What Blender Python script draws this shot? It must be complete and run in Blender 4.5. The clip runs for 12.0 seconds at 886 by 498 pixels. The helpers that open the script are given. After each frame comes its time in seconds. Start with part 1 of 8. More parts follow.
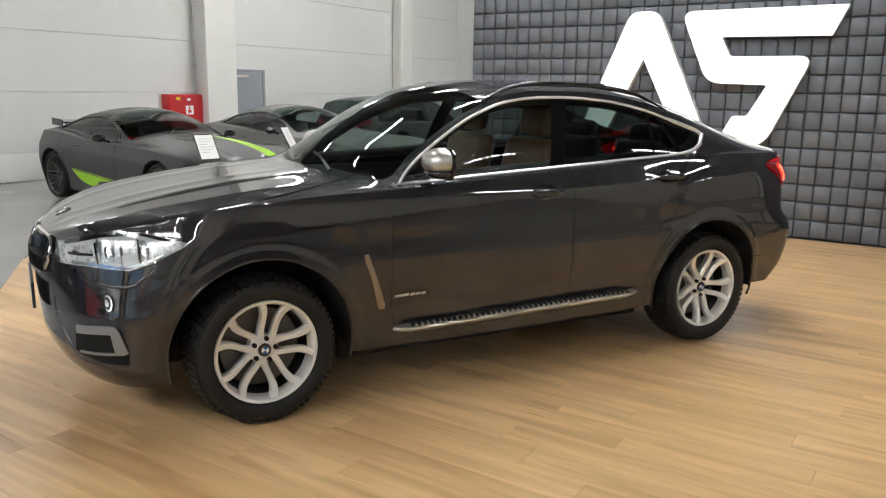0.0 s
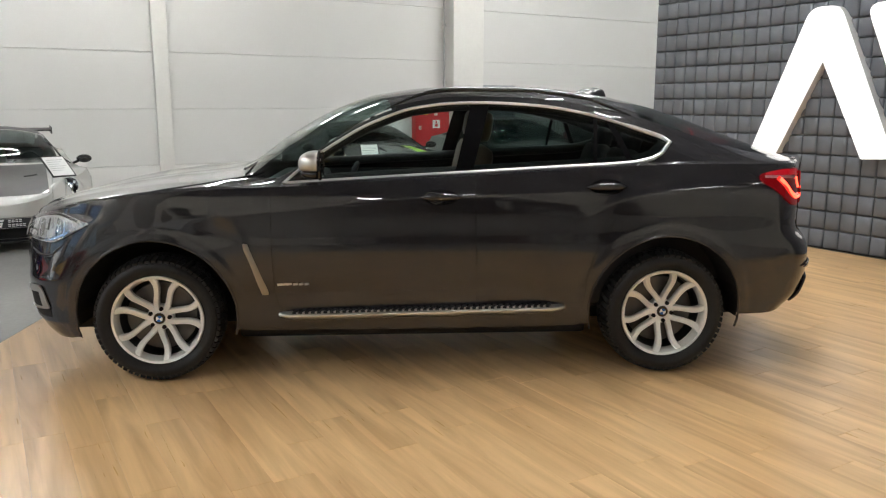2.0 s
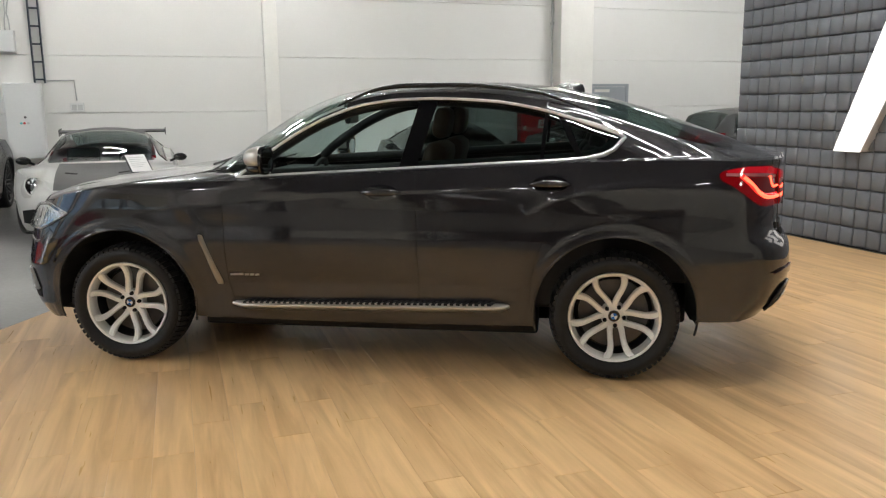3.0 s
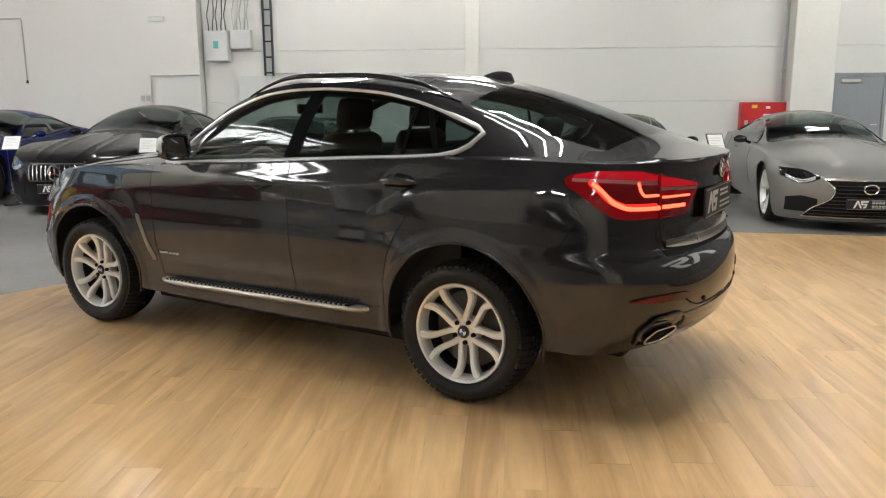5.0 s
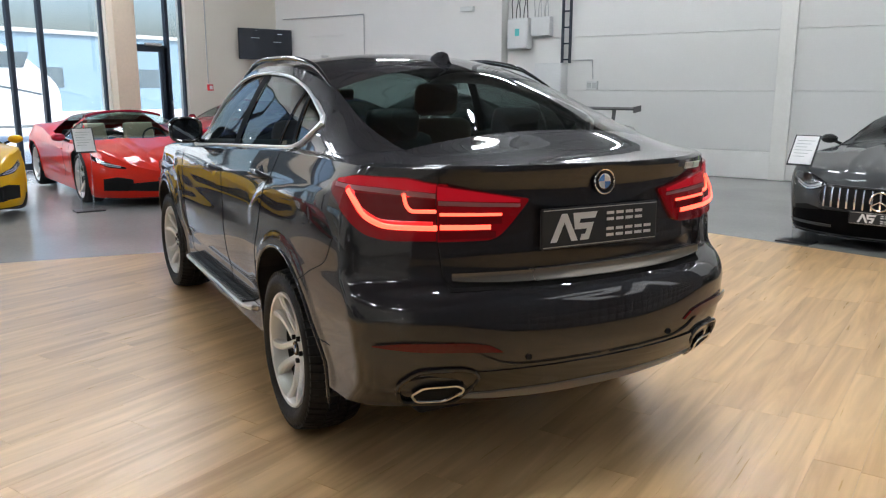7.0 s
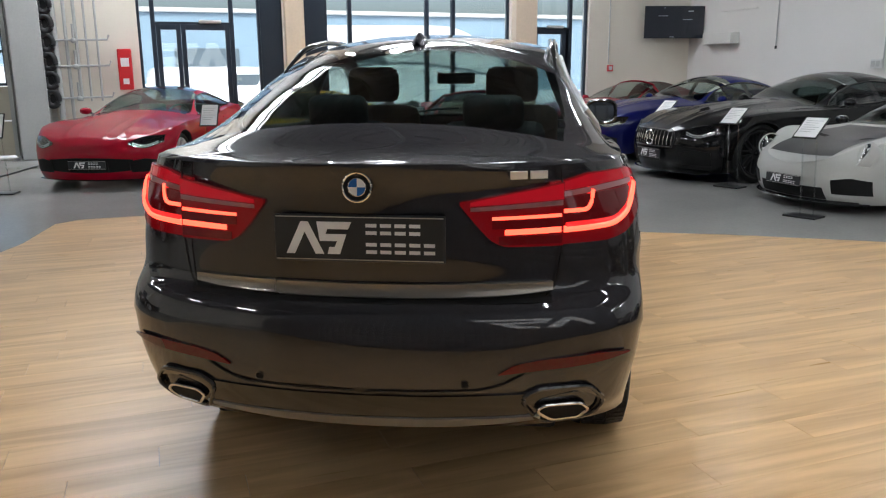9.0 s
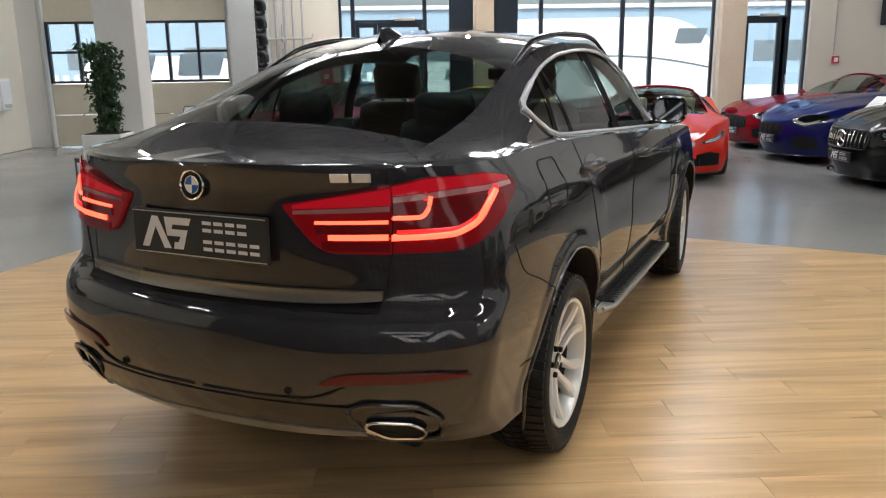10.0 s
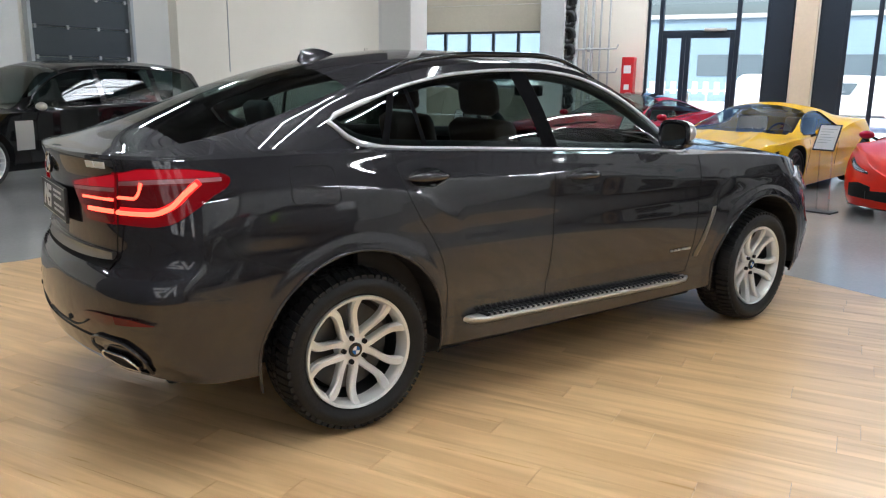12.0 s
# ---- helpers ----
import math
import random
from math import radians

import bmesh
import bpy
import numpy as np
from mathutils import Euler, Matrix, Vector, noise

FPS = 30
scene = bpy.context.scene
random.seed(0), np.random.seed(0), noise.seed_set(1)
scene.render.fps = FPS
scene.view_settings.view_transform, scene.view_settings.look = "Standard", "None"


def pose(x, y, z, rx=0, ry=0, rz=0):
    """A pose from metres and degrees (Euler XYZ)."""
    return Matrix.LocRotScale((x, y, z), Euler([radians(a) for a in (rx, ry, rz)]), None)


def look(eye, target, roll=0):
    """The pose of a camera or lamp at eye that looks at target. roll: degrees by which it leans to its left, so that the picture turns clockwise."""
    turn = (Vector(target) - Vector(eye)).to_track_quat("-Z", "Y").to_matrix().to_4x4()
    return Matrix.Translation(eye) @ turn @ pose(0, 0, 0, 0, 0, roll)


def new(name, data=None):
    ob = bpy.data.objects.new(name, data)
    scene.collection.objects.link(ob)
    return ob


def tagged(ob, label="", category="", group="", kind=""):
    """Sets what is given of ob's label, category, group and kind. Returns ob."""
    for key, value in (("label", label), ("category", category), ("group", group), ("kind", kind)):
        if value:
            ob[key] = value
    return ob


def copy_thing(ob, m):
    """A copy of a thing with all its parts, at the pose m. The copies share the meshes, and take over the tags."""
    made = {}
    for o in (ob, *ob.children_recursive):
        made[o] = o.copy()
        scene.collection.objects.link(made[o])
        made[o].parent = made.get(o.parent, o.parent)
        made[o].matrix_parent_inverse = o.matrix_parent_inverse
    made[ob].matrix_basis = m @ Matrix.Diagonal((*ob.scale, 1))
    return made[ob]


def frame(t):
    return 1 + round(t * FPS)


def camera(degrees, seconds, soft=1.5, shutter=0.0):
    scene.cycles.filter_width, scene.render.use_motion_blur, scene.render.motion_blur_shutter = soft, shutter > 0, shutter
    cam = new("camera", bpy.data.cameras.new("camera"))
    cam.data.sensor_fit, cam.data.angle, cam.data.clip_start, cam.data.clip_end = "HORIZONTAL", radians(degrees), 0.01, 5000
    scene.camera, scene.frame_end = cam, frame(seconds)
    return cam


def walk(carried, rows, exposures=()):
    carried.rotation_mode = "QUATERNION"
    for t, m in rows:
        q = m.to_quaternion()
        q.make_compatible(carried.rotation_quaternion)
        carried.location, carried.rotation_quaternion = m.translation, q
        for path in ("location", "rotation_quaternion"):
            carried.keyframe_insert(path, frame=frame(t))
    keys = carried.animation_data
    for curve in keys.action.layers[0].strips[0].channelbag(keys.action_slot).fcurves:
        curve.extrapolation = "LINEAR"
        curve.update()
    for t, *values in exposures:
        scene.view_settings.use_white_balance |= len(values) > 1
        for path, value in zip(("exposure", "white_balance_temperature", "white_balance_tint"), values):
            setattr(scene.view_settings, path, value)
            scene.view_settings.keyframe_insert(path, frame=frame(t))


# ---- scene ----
cam = camera(58.9, 12.0, soft=1.2)
PATH = [
    (0, (-4.231, -2.826, 1.61), (-2.603, -1.734, 1.213), 0.9),
    (0.5, (-3.854, -3.374, 1.594), (-2.361, -2.101, 1.207), 1.0),
    (1, (-3.424, -3.845, 1.596), (-2.085, -2.407, 1.219), 0.7),
    (1.5, (-2.99, -4.293, 1.593), (-1.821, -2.713, 1.222), 0.3),
    (2, (-2.495, -4.665, 1.572), (-1.499, -2.969, 1.208), -0.0),
    (2.5, (-1.958, -4.987, 1.555), (-1.144, -3.196, 1.196), -0.4),
    (3, (-1.358, -5.183, 1.533), (-0.732, -3.317, 1.175), -0.6),
    (5, (1.109, -5.246, 1.51), (0.954, -3.287, 1.138), -0.3),
    (5.5, (1.737, -5.001, 1.507), (1.355, -3.074, 1.131), -0.2),
    (6, (2.341, -4.709, 1.491), (1.721, -2.846, 1.111), 0.2),
    (6.5, (2.885, -4.288, 1.492), (2.015, -2.529, 1.104), 0.2),
    (8.5, (4.309, -2.274, 1.5), (2.603, -1.324, 1.066), -0.1),
    (9, (4.503, -1.702, 1.511), (2.671, -1.034, 1.066), -0.3),
    (9.5, (4.555, -1.082, 1.498), (2.643, -0.71, 1.046), -0.6),
    (10, (4.618, -0.469, 1.51), (2.671, -0.395, 1.056), -0.8),
    (10.5, (4.6, 0.149, 1.493), (2.664, -0.066, 1.04), -0.8),
    (11, (4.62, 0.755, 1.514), (2.729, 0.281, 1.068), -0.4),
    (11.5, (4.552, 1.355, 1.521), (2.733, 0.651, 1.079), 0.2),
    (12, (4.44, 1.94, 1.556), (2.706, 1.043, 1.12), 0.6),
]
walk(cam, [(t, look(eye, aim, roll)) for t, eye, aim, roll in PATH],
     exposures=((0.0, 1.52, 6600, 10), (2.0, 1.47, 6700, 10), (4.0, 1.48, 6800, 10), (5.2, 1.48, 6850, 10), (5.9, 1.42, 6550, 10), (6.6, 1.35, 6250, 10), (8.3, 1.18, 6000, 10), (9.0, 1.17, 6250, 10), (10.0, 1.22, 6550, 10), (10.6, 1.31, 6400, 10), (11.2, 1.38, 6200, 10), (12.0, 1.42, 6100, 10)))

# ---- light and exposure ----
world = bpy.data.worlds.new("world")
scene.world = world
world.use_nodes = True
wn = world.node_tree
sky = wn.nodes.new("ShaderNodeTexSky")
sky.sky_type, sky.sun_disc = "NISHITA", False
sky.sun_elevation, sky.sun_rotation = radians(41.8), radians(116.6)
sky.air_density, sky.dust_density = 1.0, 6.0
wn.nodes["Background"].inputs["Strength"].default_value = 0.15
wn.links.new(sky.outputs["Color"], wn.nodes["Background"].inputs["Color"])

sun = new("sun", bpy.data.lights.new("sun", "SUN"))
sun.data.energy, sun.data.angle, sun.data.color = 2.1, radians(3), (1.0, 0.96, 0.9)
sun.matrix_world = look((20, -10, 20), (0, 0, 0))

# ---- helpers of this scene ----


def pchip(xs, ys):
    """A smooth monotone curve through the points."""
    xs, ys = np.asarray(xs, float), np.asarray(ys, float)
    h, d = np.diff(xs), np.diff(ys) / np.diff(xs)
    m = np.zeros(len(xs))
    m[0], m[-1] = d[0], d[-1]
    for i in range(1, len(xs) - 1):
        if d[i - 1] * d[i] > 0:
            w1, w2 = 2 * h[i] + h[i - 1], h[i] + 2 * h[i - 1]
            m[i] = (w1 + w2) / (w1 / d[i - 1] + w2 / d[i])

    def f(x):
        x = np.clip(np.asarray(x, float), xs[0], xs[-1])
        i = np.clip(np.searchsorted(xs, x) - 1, 0, len(xs) - 2)
        t = (x - xs[i]) / h[i]
        return ((2 * t**3 - 3 * t**2 + 1) * ys[i] + (t**3 - 2 * t**2 + t) * h[i] * m[i]
                + (-2 * t**3 + 3 * t**2) * ys[i + 1] + (t**3 - t**2) * h[i] * m[i + 1])
    return f


def curve(text):
    """pchip from 'x:y x:y ...'."""
    pairs = [p.split(":") for p in text.split()]
    return pchip([float(a) for a, _ in pairs], [float(b) for _, b in pairs])


def thing(name, label, category, group="", kind="", m=None):
    ob = new(name)
    ob.empty_display_size = 0.2
    if m is not None:
        ob.matrix_world = m
    return tagged(ob, label, category, group, kind)


def mesh_of(name, bm, material, smooth=None):
    me = bpy.data.meshes.new(name)
    bmesh.ops.recalc_face_normals(bm, faces=bm.faces)
    if smooth is not None:
        for f in bm.faces:
            f.smooth = True
        for e in bm.edges:
            if len(e.link_faces) == 2 and e.calc_face_angle(0) > radians(smooth):
                e.smooth = False
    bm.to_mesh(me)
    bm.free()
    for mt in (material if isinstance(material, (list, tuple)) else [material]):
        me.materials.append(mt)
    return me


def part(name, bm, material, parent=None, label="", smooth=None, m=None):
    """One mesh object, under parent if given."""
    ob = new(name, mesh_of(name, bm, material, smooth))
    if parent is not None:
        ob.parent = parent
    if m is not None:
        ob.matrix_local = m
    if label:
        ob["label"] = label
    return ob


def solid(name, bm, material, label, category, group="", kind="", smooth=None, m=None):
    """A thing of one mesh."""
    ob = part(name, bm, material, None, "", smooth)
    if m is not None:
        ob.matrix_world = m
    return tagged(ob, label, category, group, kind)


def box(bm, x0, x1, y0, y1, z0, z1, bevel=0.0, seg=2):
    r = bmesh.ops.create_cube(bm, size=1)
    vs = r["verts"]
    for v in vs:
        v.co = Vector(((x0 + x1) / 2 + v.co.x * (x1 - x0), (y0 + y1) / 2 + v.co.y * (y1 - y0), (z0 + z1) / 2 + v.co.z * (z1 - z0)))
    if bevel > 0:
        es = list({e for v in vs for e in v.link_edges})
        bmesh.ops.bevel(bm, geom=es, offset=bevel, segments=seg, affect="EDGES", profile=0.5)
    return bm


def boxes(*rows, bevel=0.0):
    bm = bmesh.new()
    for r in rows:
        box(bm, *r, bevel=bevel)
    return bm


def prism(bm, outline, axis, a, b, bevel=0.0):
    """An outline (two coordinates in the order of the remaining axes) drawn out along an axis from a to b."""
    def at(p, d):
        return {"x": (d, p[0], p[1]), "y": (p[0], d, p[1]), "z": (p[0], p[1], d)}[axis]
    lo = [bm.verts.new(at(p, a)) for p in outline]
    hi = [bm.verts.new(at(p, b)) for p in outline]
    n = len(outline)
    faces = [bm.faces.new(lo[::-1]), bm.faces.new(hi)]
    for i in range(n):
        bm.faces.new((lo[i], lo[(i + 1) % n], hi[(i + 1) % n], hi[i]))
    if bevel:
        bmesh.ops.bevel(bm, geom=[e for f in faces for e in f.edges], offset=bevel, segments=2, affect="EDGES", profile=0.5)
    return bm


def tube(bm, pts, r, n=8, closed=False, flat=1.0):
    """A round bar along points; r may be one radius or one for each point. flat squeezes it along z."""
    pts = [Vector(p) for p in pts]
    k = len(pts)
    rings = []
    for i, p in enumerate(pts):
        a = pts[(i - 1) % k] if closed or i > 0 else p
        b = pts[(i + 1) % k] if closed or i < k - 1 else p
        d = (b - a).normalized()
        up = Vector((0, 0, 1)) if abs(d.z) < 0.95 else Vector((0, 1, 0))
        s = d.cross(up).normalized()
        u = s.cross(d).normalized()
        rr = r[i] if isinstance(r, (list, tuple)) else r
        rings.append([bm.verts.new(p + s * (rr * math.cos(2 * math.pi * j / n)) + u * (rr * flat * math.sin(2 * math.pi * j / n))) for j in range(n)])
    for i in range(k if closed else k - 1):
        A, B = rings[i], rings[(i + 1) % k]
        for j in range(n):
            bm.faces.new((A[j], A[(j + 1) % n], B[(j + 1) % n], B[j]))
    if not closed:
        bm.faces.new(rings[0][::-1])
        bm.faces.new(rings[-1])
    return bm


def lathe(bm, profile, n=48, closed=False):
    """Profile of (radius, y) turned about the y axis."""
    rings = []
    for r, y in profile:
        rings.append([bm.verts.new((r * math.cos(2 * math.pi * j / n), y, r * math.sin(2 * math.pi * j / n))) for j in range(n)])
    m = len(rings)
    for i in range(m if closed else m - 1):
        A, B = rings[i], rings[(i + 1) % m]
        for j in range(n):
            bm.faces.new((A[j], A[(j + 1) % n], B[(j + 1) % n], B[j]))
    return bm


def sheet(bm, rows, closed=False):
    """Quads over rows of points."""
    vs = [[bm.verts.new(p) for p in r] for r in rows]
    for a, b in zip(vs, vs[1:]):
        for j in range(len(a) - 1):
            bm.faces.new((a[j], a[j + 1], b[j + 1], b[j]))
    return vs


def thick(bm, d):
    """Gives a sheet a thickness."""
    bmesh.ops.recalc_face_normals(bm, faces=bm.faces)
    bmesh.ops.solidify(bm, geom=list(bm.faces), thickness=d)
    return bm


# ---- materials ----


def material(name, color, rough=0.5, metal=0.0, coat=0.0, grain=0.0, scale=20.0, wear=0.0, wear_scale=1.5, bump=0.0, bump_scale=200.0,
             emit=0.0, emit_color=None, alpha=1.0, trans=0.0, ior=1.45, spec=0.5, per=0.0, stretch=(1, 1, 1), world=False):
    mt = bpy.data.materials.new(name)
    mt.use_nodes = True
    nt = mt.node_tree
    b = nt.nodes["Principled BSDF"]
    b.inputs["Base Color"].default_value = (*color, 1)
    b.inputs["Roughness"].default_value = rough
    b.inputs["Metallic"].default_value = metal
    b.inputs["Coat Weight"].default_value = coat
    b.inputs["Coat Roughness"].default_value = 0.03
    b.inputs["IOR"].default_value = ior
    b.inputs["Specular IOR Level"].default_value = spec
    b.inputs["Transmission Weight"].default_value = trans
    if emit:
        b.inputs["Emission Color"].default_value = (*(emit_color or color), 1)
        b.inputs["Emission Strength"].default_value = emit
    L = nt.links
    tc = nt.nodes.new("ShaderNodeTexCoord")
    mp = nt.nodes.new("ShaderNodeMapping")
    mp.inputs["Scale"].default_value = stretch
    if world:
        geo = nt.nodes.new("ShaderNodeNewGeometry")
        L.new(geo.outputs["Position"], mp.inputs["Vector"])
    else:
        L.new(tc.outputs["Object"], mp.inputs["Vector"])
    last = None
    if grain or wear or per:
        fac = None
        for amount, sc, det in ((grain, scale, 4.0), (wear, wear_scale, 5.0)):
            if not amount:
                continue
            nz = nt.nodes.new("ShaderNodeTexNoise")
            nz.inputs["Scale"].default_value, nz.inputs["Detail"].default_value = sc, det
            L.new(mp.outputs["Vector"], nz.inputs["Vector"])
            mr = nt.nodes.new("ShaderNodeMapRange")
            mr.inputs[1].default_value, mr.inputs[2].default_value = 0.25, 0.75
            mr.inputs[3].default_value, mr.inputs[4].default_value = 1 - amount, 1 + amount
            L.new(nz.outputs["Fac"], mr.inputs[0])
            if fac is None:
                fac = mr.outputs[0]
            else:
                mu = nt.nodes.new("ShaderNodeMath")
                mu.operation = "MULTIPLY"
                L.new(fac, mu.inputs[0]), L.new(mr.outputs[0], mu.inputs[1])
                fac = mu.outputs[0]
        if per:
            oi = nt.nodes.new("ShaderNodeObjectInfo")
            mr = nt.nodes.new("ShaderNodeMapRange")
            mr.inputs[3].default_value, mr.inputs[4].default_value = 1 - per, 1 + per
            L.new(oi.outputs["Random"], mr.inputs[0])
            if fac is None:
                fac = mr.outputs[0]
            else:
                mu = nt.nodes.new("ShaderNodeMath")
                mu.operation = "MULTIPLY"
                L.new(fac, mu.inputs[0]), L.new(mr.outputs[0], mu.inputs[1])
                fac = mu.outputs[0]
        vm = nt.nodes.new("ShaderNodeVectorMath")
        vm.operation = "SCALE"
        vm.inputs[0].default_value = color
        L.new(fac, vm.inputs["Scale"])
        L.new(vm.outputs["Vector"], b.inputs["Base Color"])
        rm = nt.nodes.new("ShaderNodeMath")
        rm.operation = "MULTIPLY"
        rm.inputs[1].default_value = rough
        L.new(fac, rm.inputs[0])
        L.new(rm.outputs[0], b.inputs["Roughness"])
    if bump:
        nz = nt.nodes.new("ShaderNodeTexNoise")
        nz.inputs["Scale"].default_value = bump_scale
        nz.inputs["Detail"].default_value = 3
        L.new(mp.outputs["Vector"], nz.inputs["Vector"])
        bp = nt.nodes.new("ShaderNodeBump")
        bp.inputs["Strength"].default_value, bp.inputs["Distance"].default_value = bump, 0.01
        L.new(nz.outputs["Fac"], bp.inputs["Height"])
        L.new(bp.outputs["Normal"], b.inputs["Normal"])
    return mt


def paint(name, color, metal=0.35, rough=0.38, flake=0.12):
    return material(name, color, rough + 0.12, metal * 0.35, coat=0.65, grain=flake, scale=900, wear=0.05, wear_scale=2, spec=0.05)


def glass(name, tint, rough=0.0):
    """Thin tinted pane: part clear, part gloss."""
    mt = bpy.data.materials.new(name)
    mt.use_nodes = True
    nt = mt.node_tree
    nt.nodes.remove(nt.nodes["Principled BSDF"])
    out = nt.nodes["Material Output"]
    tr = nt.nodes.new("ShaderNodeBsdfTransparent")
    tr.inputs["Color"].default_value = (*tint, 1)
    gl = nt.nodes.new("ShaderNodeBsdfGlossy")
    gl.inputs["Roughness"].default_value = rough
    lw = nt.nodes.new("ShaderNodeLayerWeight")
    lw.inputs["Blend"].default_value = 0.5
    pw = nt.nodes.new("ShaderNodeMath")
    pw.operation = "POWER"
    pw.inputs[1].default_value = 5.0
    fr = nt.nodes.new("ShaderNodeMath")
    fr.operation = "MULTIPLY_ADD"
    fr.inputs[1].default_value, fr.inputs[2].default_value = 0.92, 0.06
    mx = nt.nodes.new("ShaderNodeMixShader")
    L = nt.links
    L.new(lw.outputs["Facing"], pw.inputs[0]), L.new(pw.outputs[0], fr.inputs[0])
    L.new(fr.outputs[0], mx.inputs[0]), L.new(tr.outputs[0], mx.inputs[1]), L.new(gl.outputs[0], mx.inputs[2])
    L.new(mx.outputs[0], out.inputs["Surface"])
    return mt


def wood_material():
    mt = bpy.data.materials.new("oak_vinyl")
    mt.use_nodes = True
    nt = mt.node_tree
    b, L = nt.nodes["Principled BSDF"], nt.links
    geo = nt.nodes.new("ShaderNodeNewGeometry")
    oi = nt.nodes.new("ShaderNodeObjectInfo")
    isl = nt.nodes.new("ShaderNodeNewGeometry")
    add = nt.nodes.new("ShaderNodeMath")
    add.operation = "ADD"
    L.new(oi.outputs["Random"], add.inputs[0]), L.new(isl.outputs["Random Per Island"], add.inputs[1])
    sc = nt.nodes.new("ShaderNodeMath")
    sc.operation = "MULTIPLY"
    sc.inputs[1].default_value = 37.0
    L.new(add.outputs[0], sc.inputs[0])
    cmb = nt.nodes.new("ShaderNodeCombineXYZ")
    L.new(sc.outputs[0], cmb.inputs["Z"])
    va = nt.nodes.new("ShaderNodeVectorMath")
    va.operation = "ADD"
    L.new(geo.outputs["Position"], va.inputs[0]), L.new(cmb.outputs[0], va.inputs[1])

    def noise_of(scale, stretch, detail, dist=0.0):
        mp = nt.nodes.new("ShaderNodeMapping")
        mp.inputs["Scale"].default_value = stretch
        nz = nt.nodes.new("ShaderNodeTexNoise")
        nz.inputs["Scale"].default_value, nz.inputs["Detail"].default_value, nz.inputs["Distortion"].default_value = scale, detail, dist
        L.new(va.outputs[0], mp.inputs["Vector"]), L.new(mp.outputs[0], nz.inputs["Vector"])
        return nz.outputs["Fac"]
    broad = noise_of(1.0, (9.0, 0.75, 1), 4, 0.9)
    fine = noise_of(1.0, (60, 2.2, 1), 5, 0.4)
    ramp = nt.nodes.new("ShaderNodeValToRGB")
    ramp.color_ramp.elements[0].position, ramp.color_ramp.elements[0].color = 0.28, (0.485, 0.282, 0.124, 1)
    ramp.color_ramp.elements[1].position, ramp.color_ramp.elements[1].color = 0.66, (0.755, 0.495, 0.245, 1)
    L.new(broad, ramp.inputs[0])
    mr = nt.nodes.new("ShaderNodeMapRange")
    mr.inputs[1].default_value, mr.inputs[2].default_value, mr.inputs[3].default_value, mr.inputs[4].default_value = 0.3, 0.7, 0.965, 1.035
    L.new(fine, mr.inputs[0])
    tone = nt.nodes.new("ShaderNodeMapRange")
    tone.inputs[2].default_value, tone.inputs[3].default_value, tone.inputs[4].default_value = 2.0, 0.98, 1.02
    L.new(add.outputs[0], tone.inputs[0])
    m1 = nt.nodes.new("ShaderNodeMath")
    m1.operation = "MULTIPLY"
    L.new(mr.outputs[0], m1.inputs[0]), L.new(tone.outputs[0], m1.inputs[1])
    vs = nt.nodes.new("ShaderNodeVectorMath")
    vs.operation = "SCALE"
    L.new(ramp.outputs["Color"], vs.inputs[0]), L.new(m1.outputs[0], vs.inputs["Scale"])
    L.new(vs.outputs[0], b.inputs["Base Color"])
    rr = nt.nodes.new("ShaderNodeMapRange")
    rr.inputs[3].default_value, rr.inputs[4].default_value = 0.25, 0.33
    L.new(fine, rr.inputs[0]), L.new(rr.outputs[0], b.inputs["Roughness"])
    bp = nt.nodes.new("ShaderNodeBump")
    bp.inputs["Strength"].default_value, bp.inputs["Distance"].default_value = 0.025, 0.004
    L.new(fine, bp.inputs["Height"]), L.new(bp.outputs[0], b.inputs["Normal"])
    b.inputs["Specular IOR Level"].default_value = 0.5
    return mt


M = {}
M["wall"] = material("white_wall_paint", (0.69, 0.68, 0.655), 0.55, grain=0.02, scale=60, wear=0.04, wear_scale=0.6, bump=0.05, bump_scale=120, world=True)
M["cream"] = material("cream_wall_paint", (0.70, 0.655, 0.565), 0.55, grain=0.02, scale=60, wear=0.05, wear_scale=0.5, bump=0.05, bump_scale=120, world=True)
M["panel"] = material("sandwich_panel", (0.66, 0.655, 0.63), 0.42, grain=0.015, scale=40, wear=0.03, wear_scale=0.5, world=True)
M["plinth"] = material("painted_concrete_plinth", (0.76, 0.75, 0.72), 0.6, grain=0.03, scale=50, wear=0.05, bump=0.1, bump_scale=60, world=True)
M["concrete"] = material("polished_concrete", (0.30, 0.295, 0.28), 0.2, grain=0.05, scale=30, wear=0.12, wear_scale=0.7, bump=0.02, bump_scale=40, world=True)
M["ceiling"] = material("ceiling_sheet", (0.11, 0.11, 0.108), 0.6, wear=0.05, world=True)
M["steel"] = material("grey_painted_steel", (0.42, 0.43, 0.42), 0.45, grain=0.04, scale=30, wear=0.06)
M["column"] = material("column_paint", (0.72, 0.71, 0.67), 0.5, grain=0.02, wear=0.04, world=True)
M["beige"] = material("beige_render", (0.60, 0.50, 0.38), 0.6, grain=0.04, wear=0.05, bump=0.1, world=True)
M["anthracite"] = material("anthracite_aluminium", (0.018, 0.027, 0.042), 0.38, metal=0.2, grain=0.05, wear=0.06)
M["black_plastic"] = material("black_plastic", (0.012, 0.012, 0.013), 0.42, grain=0.08, scale=80, wear=0.08)
M["pillar_black"] = material("pillar_black", (0.005, 0.005, 0.0055), 0.5, wear=0.06, ior=1.08)
M["gloss_black"] = material("gloss_black", (0.008, 0.008, 0.009), 0.08, coat=0.6, wear=0.03)
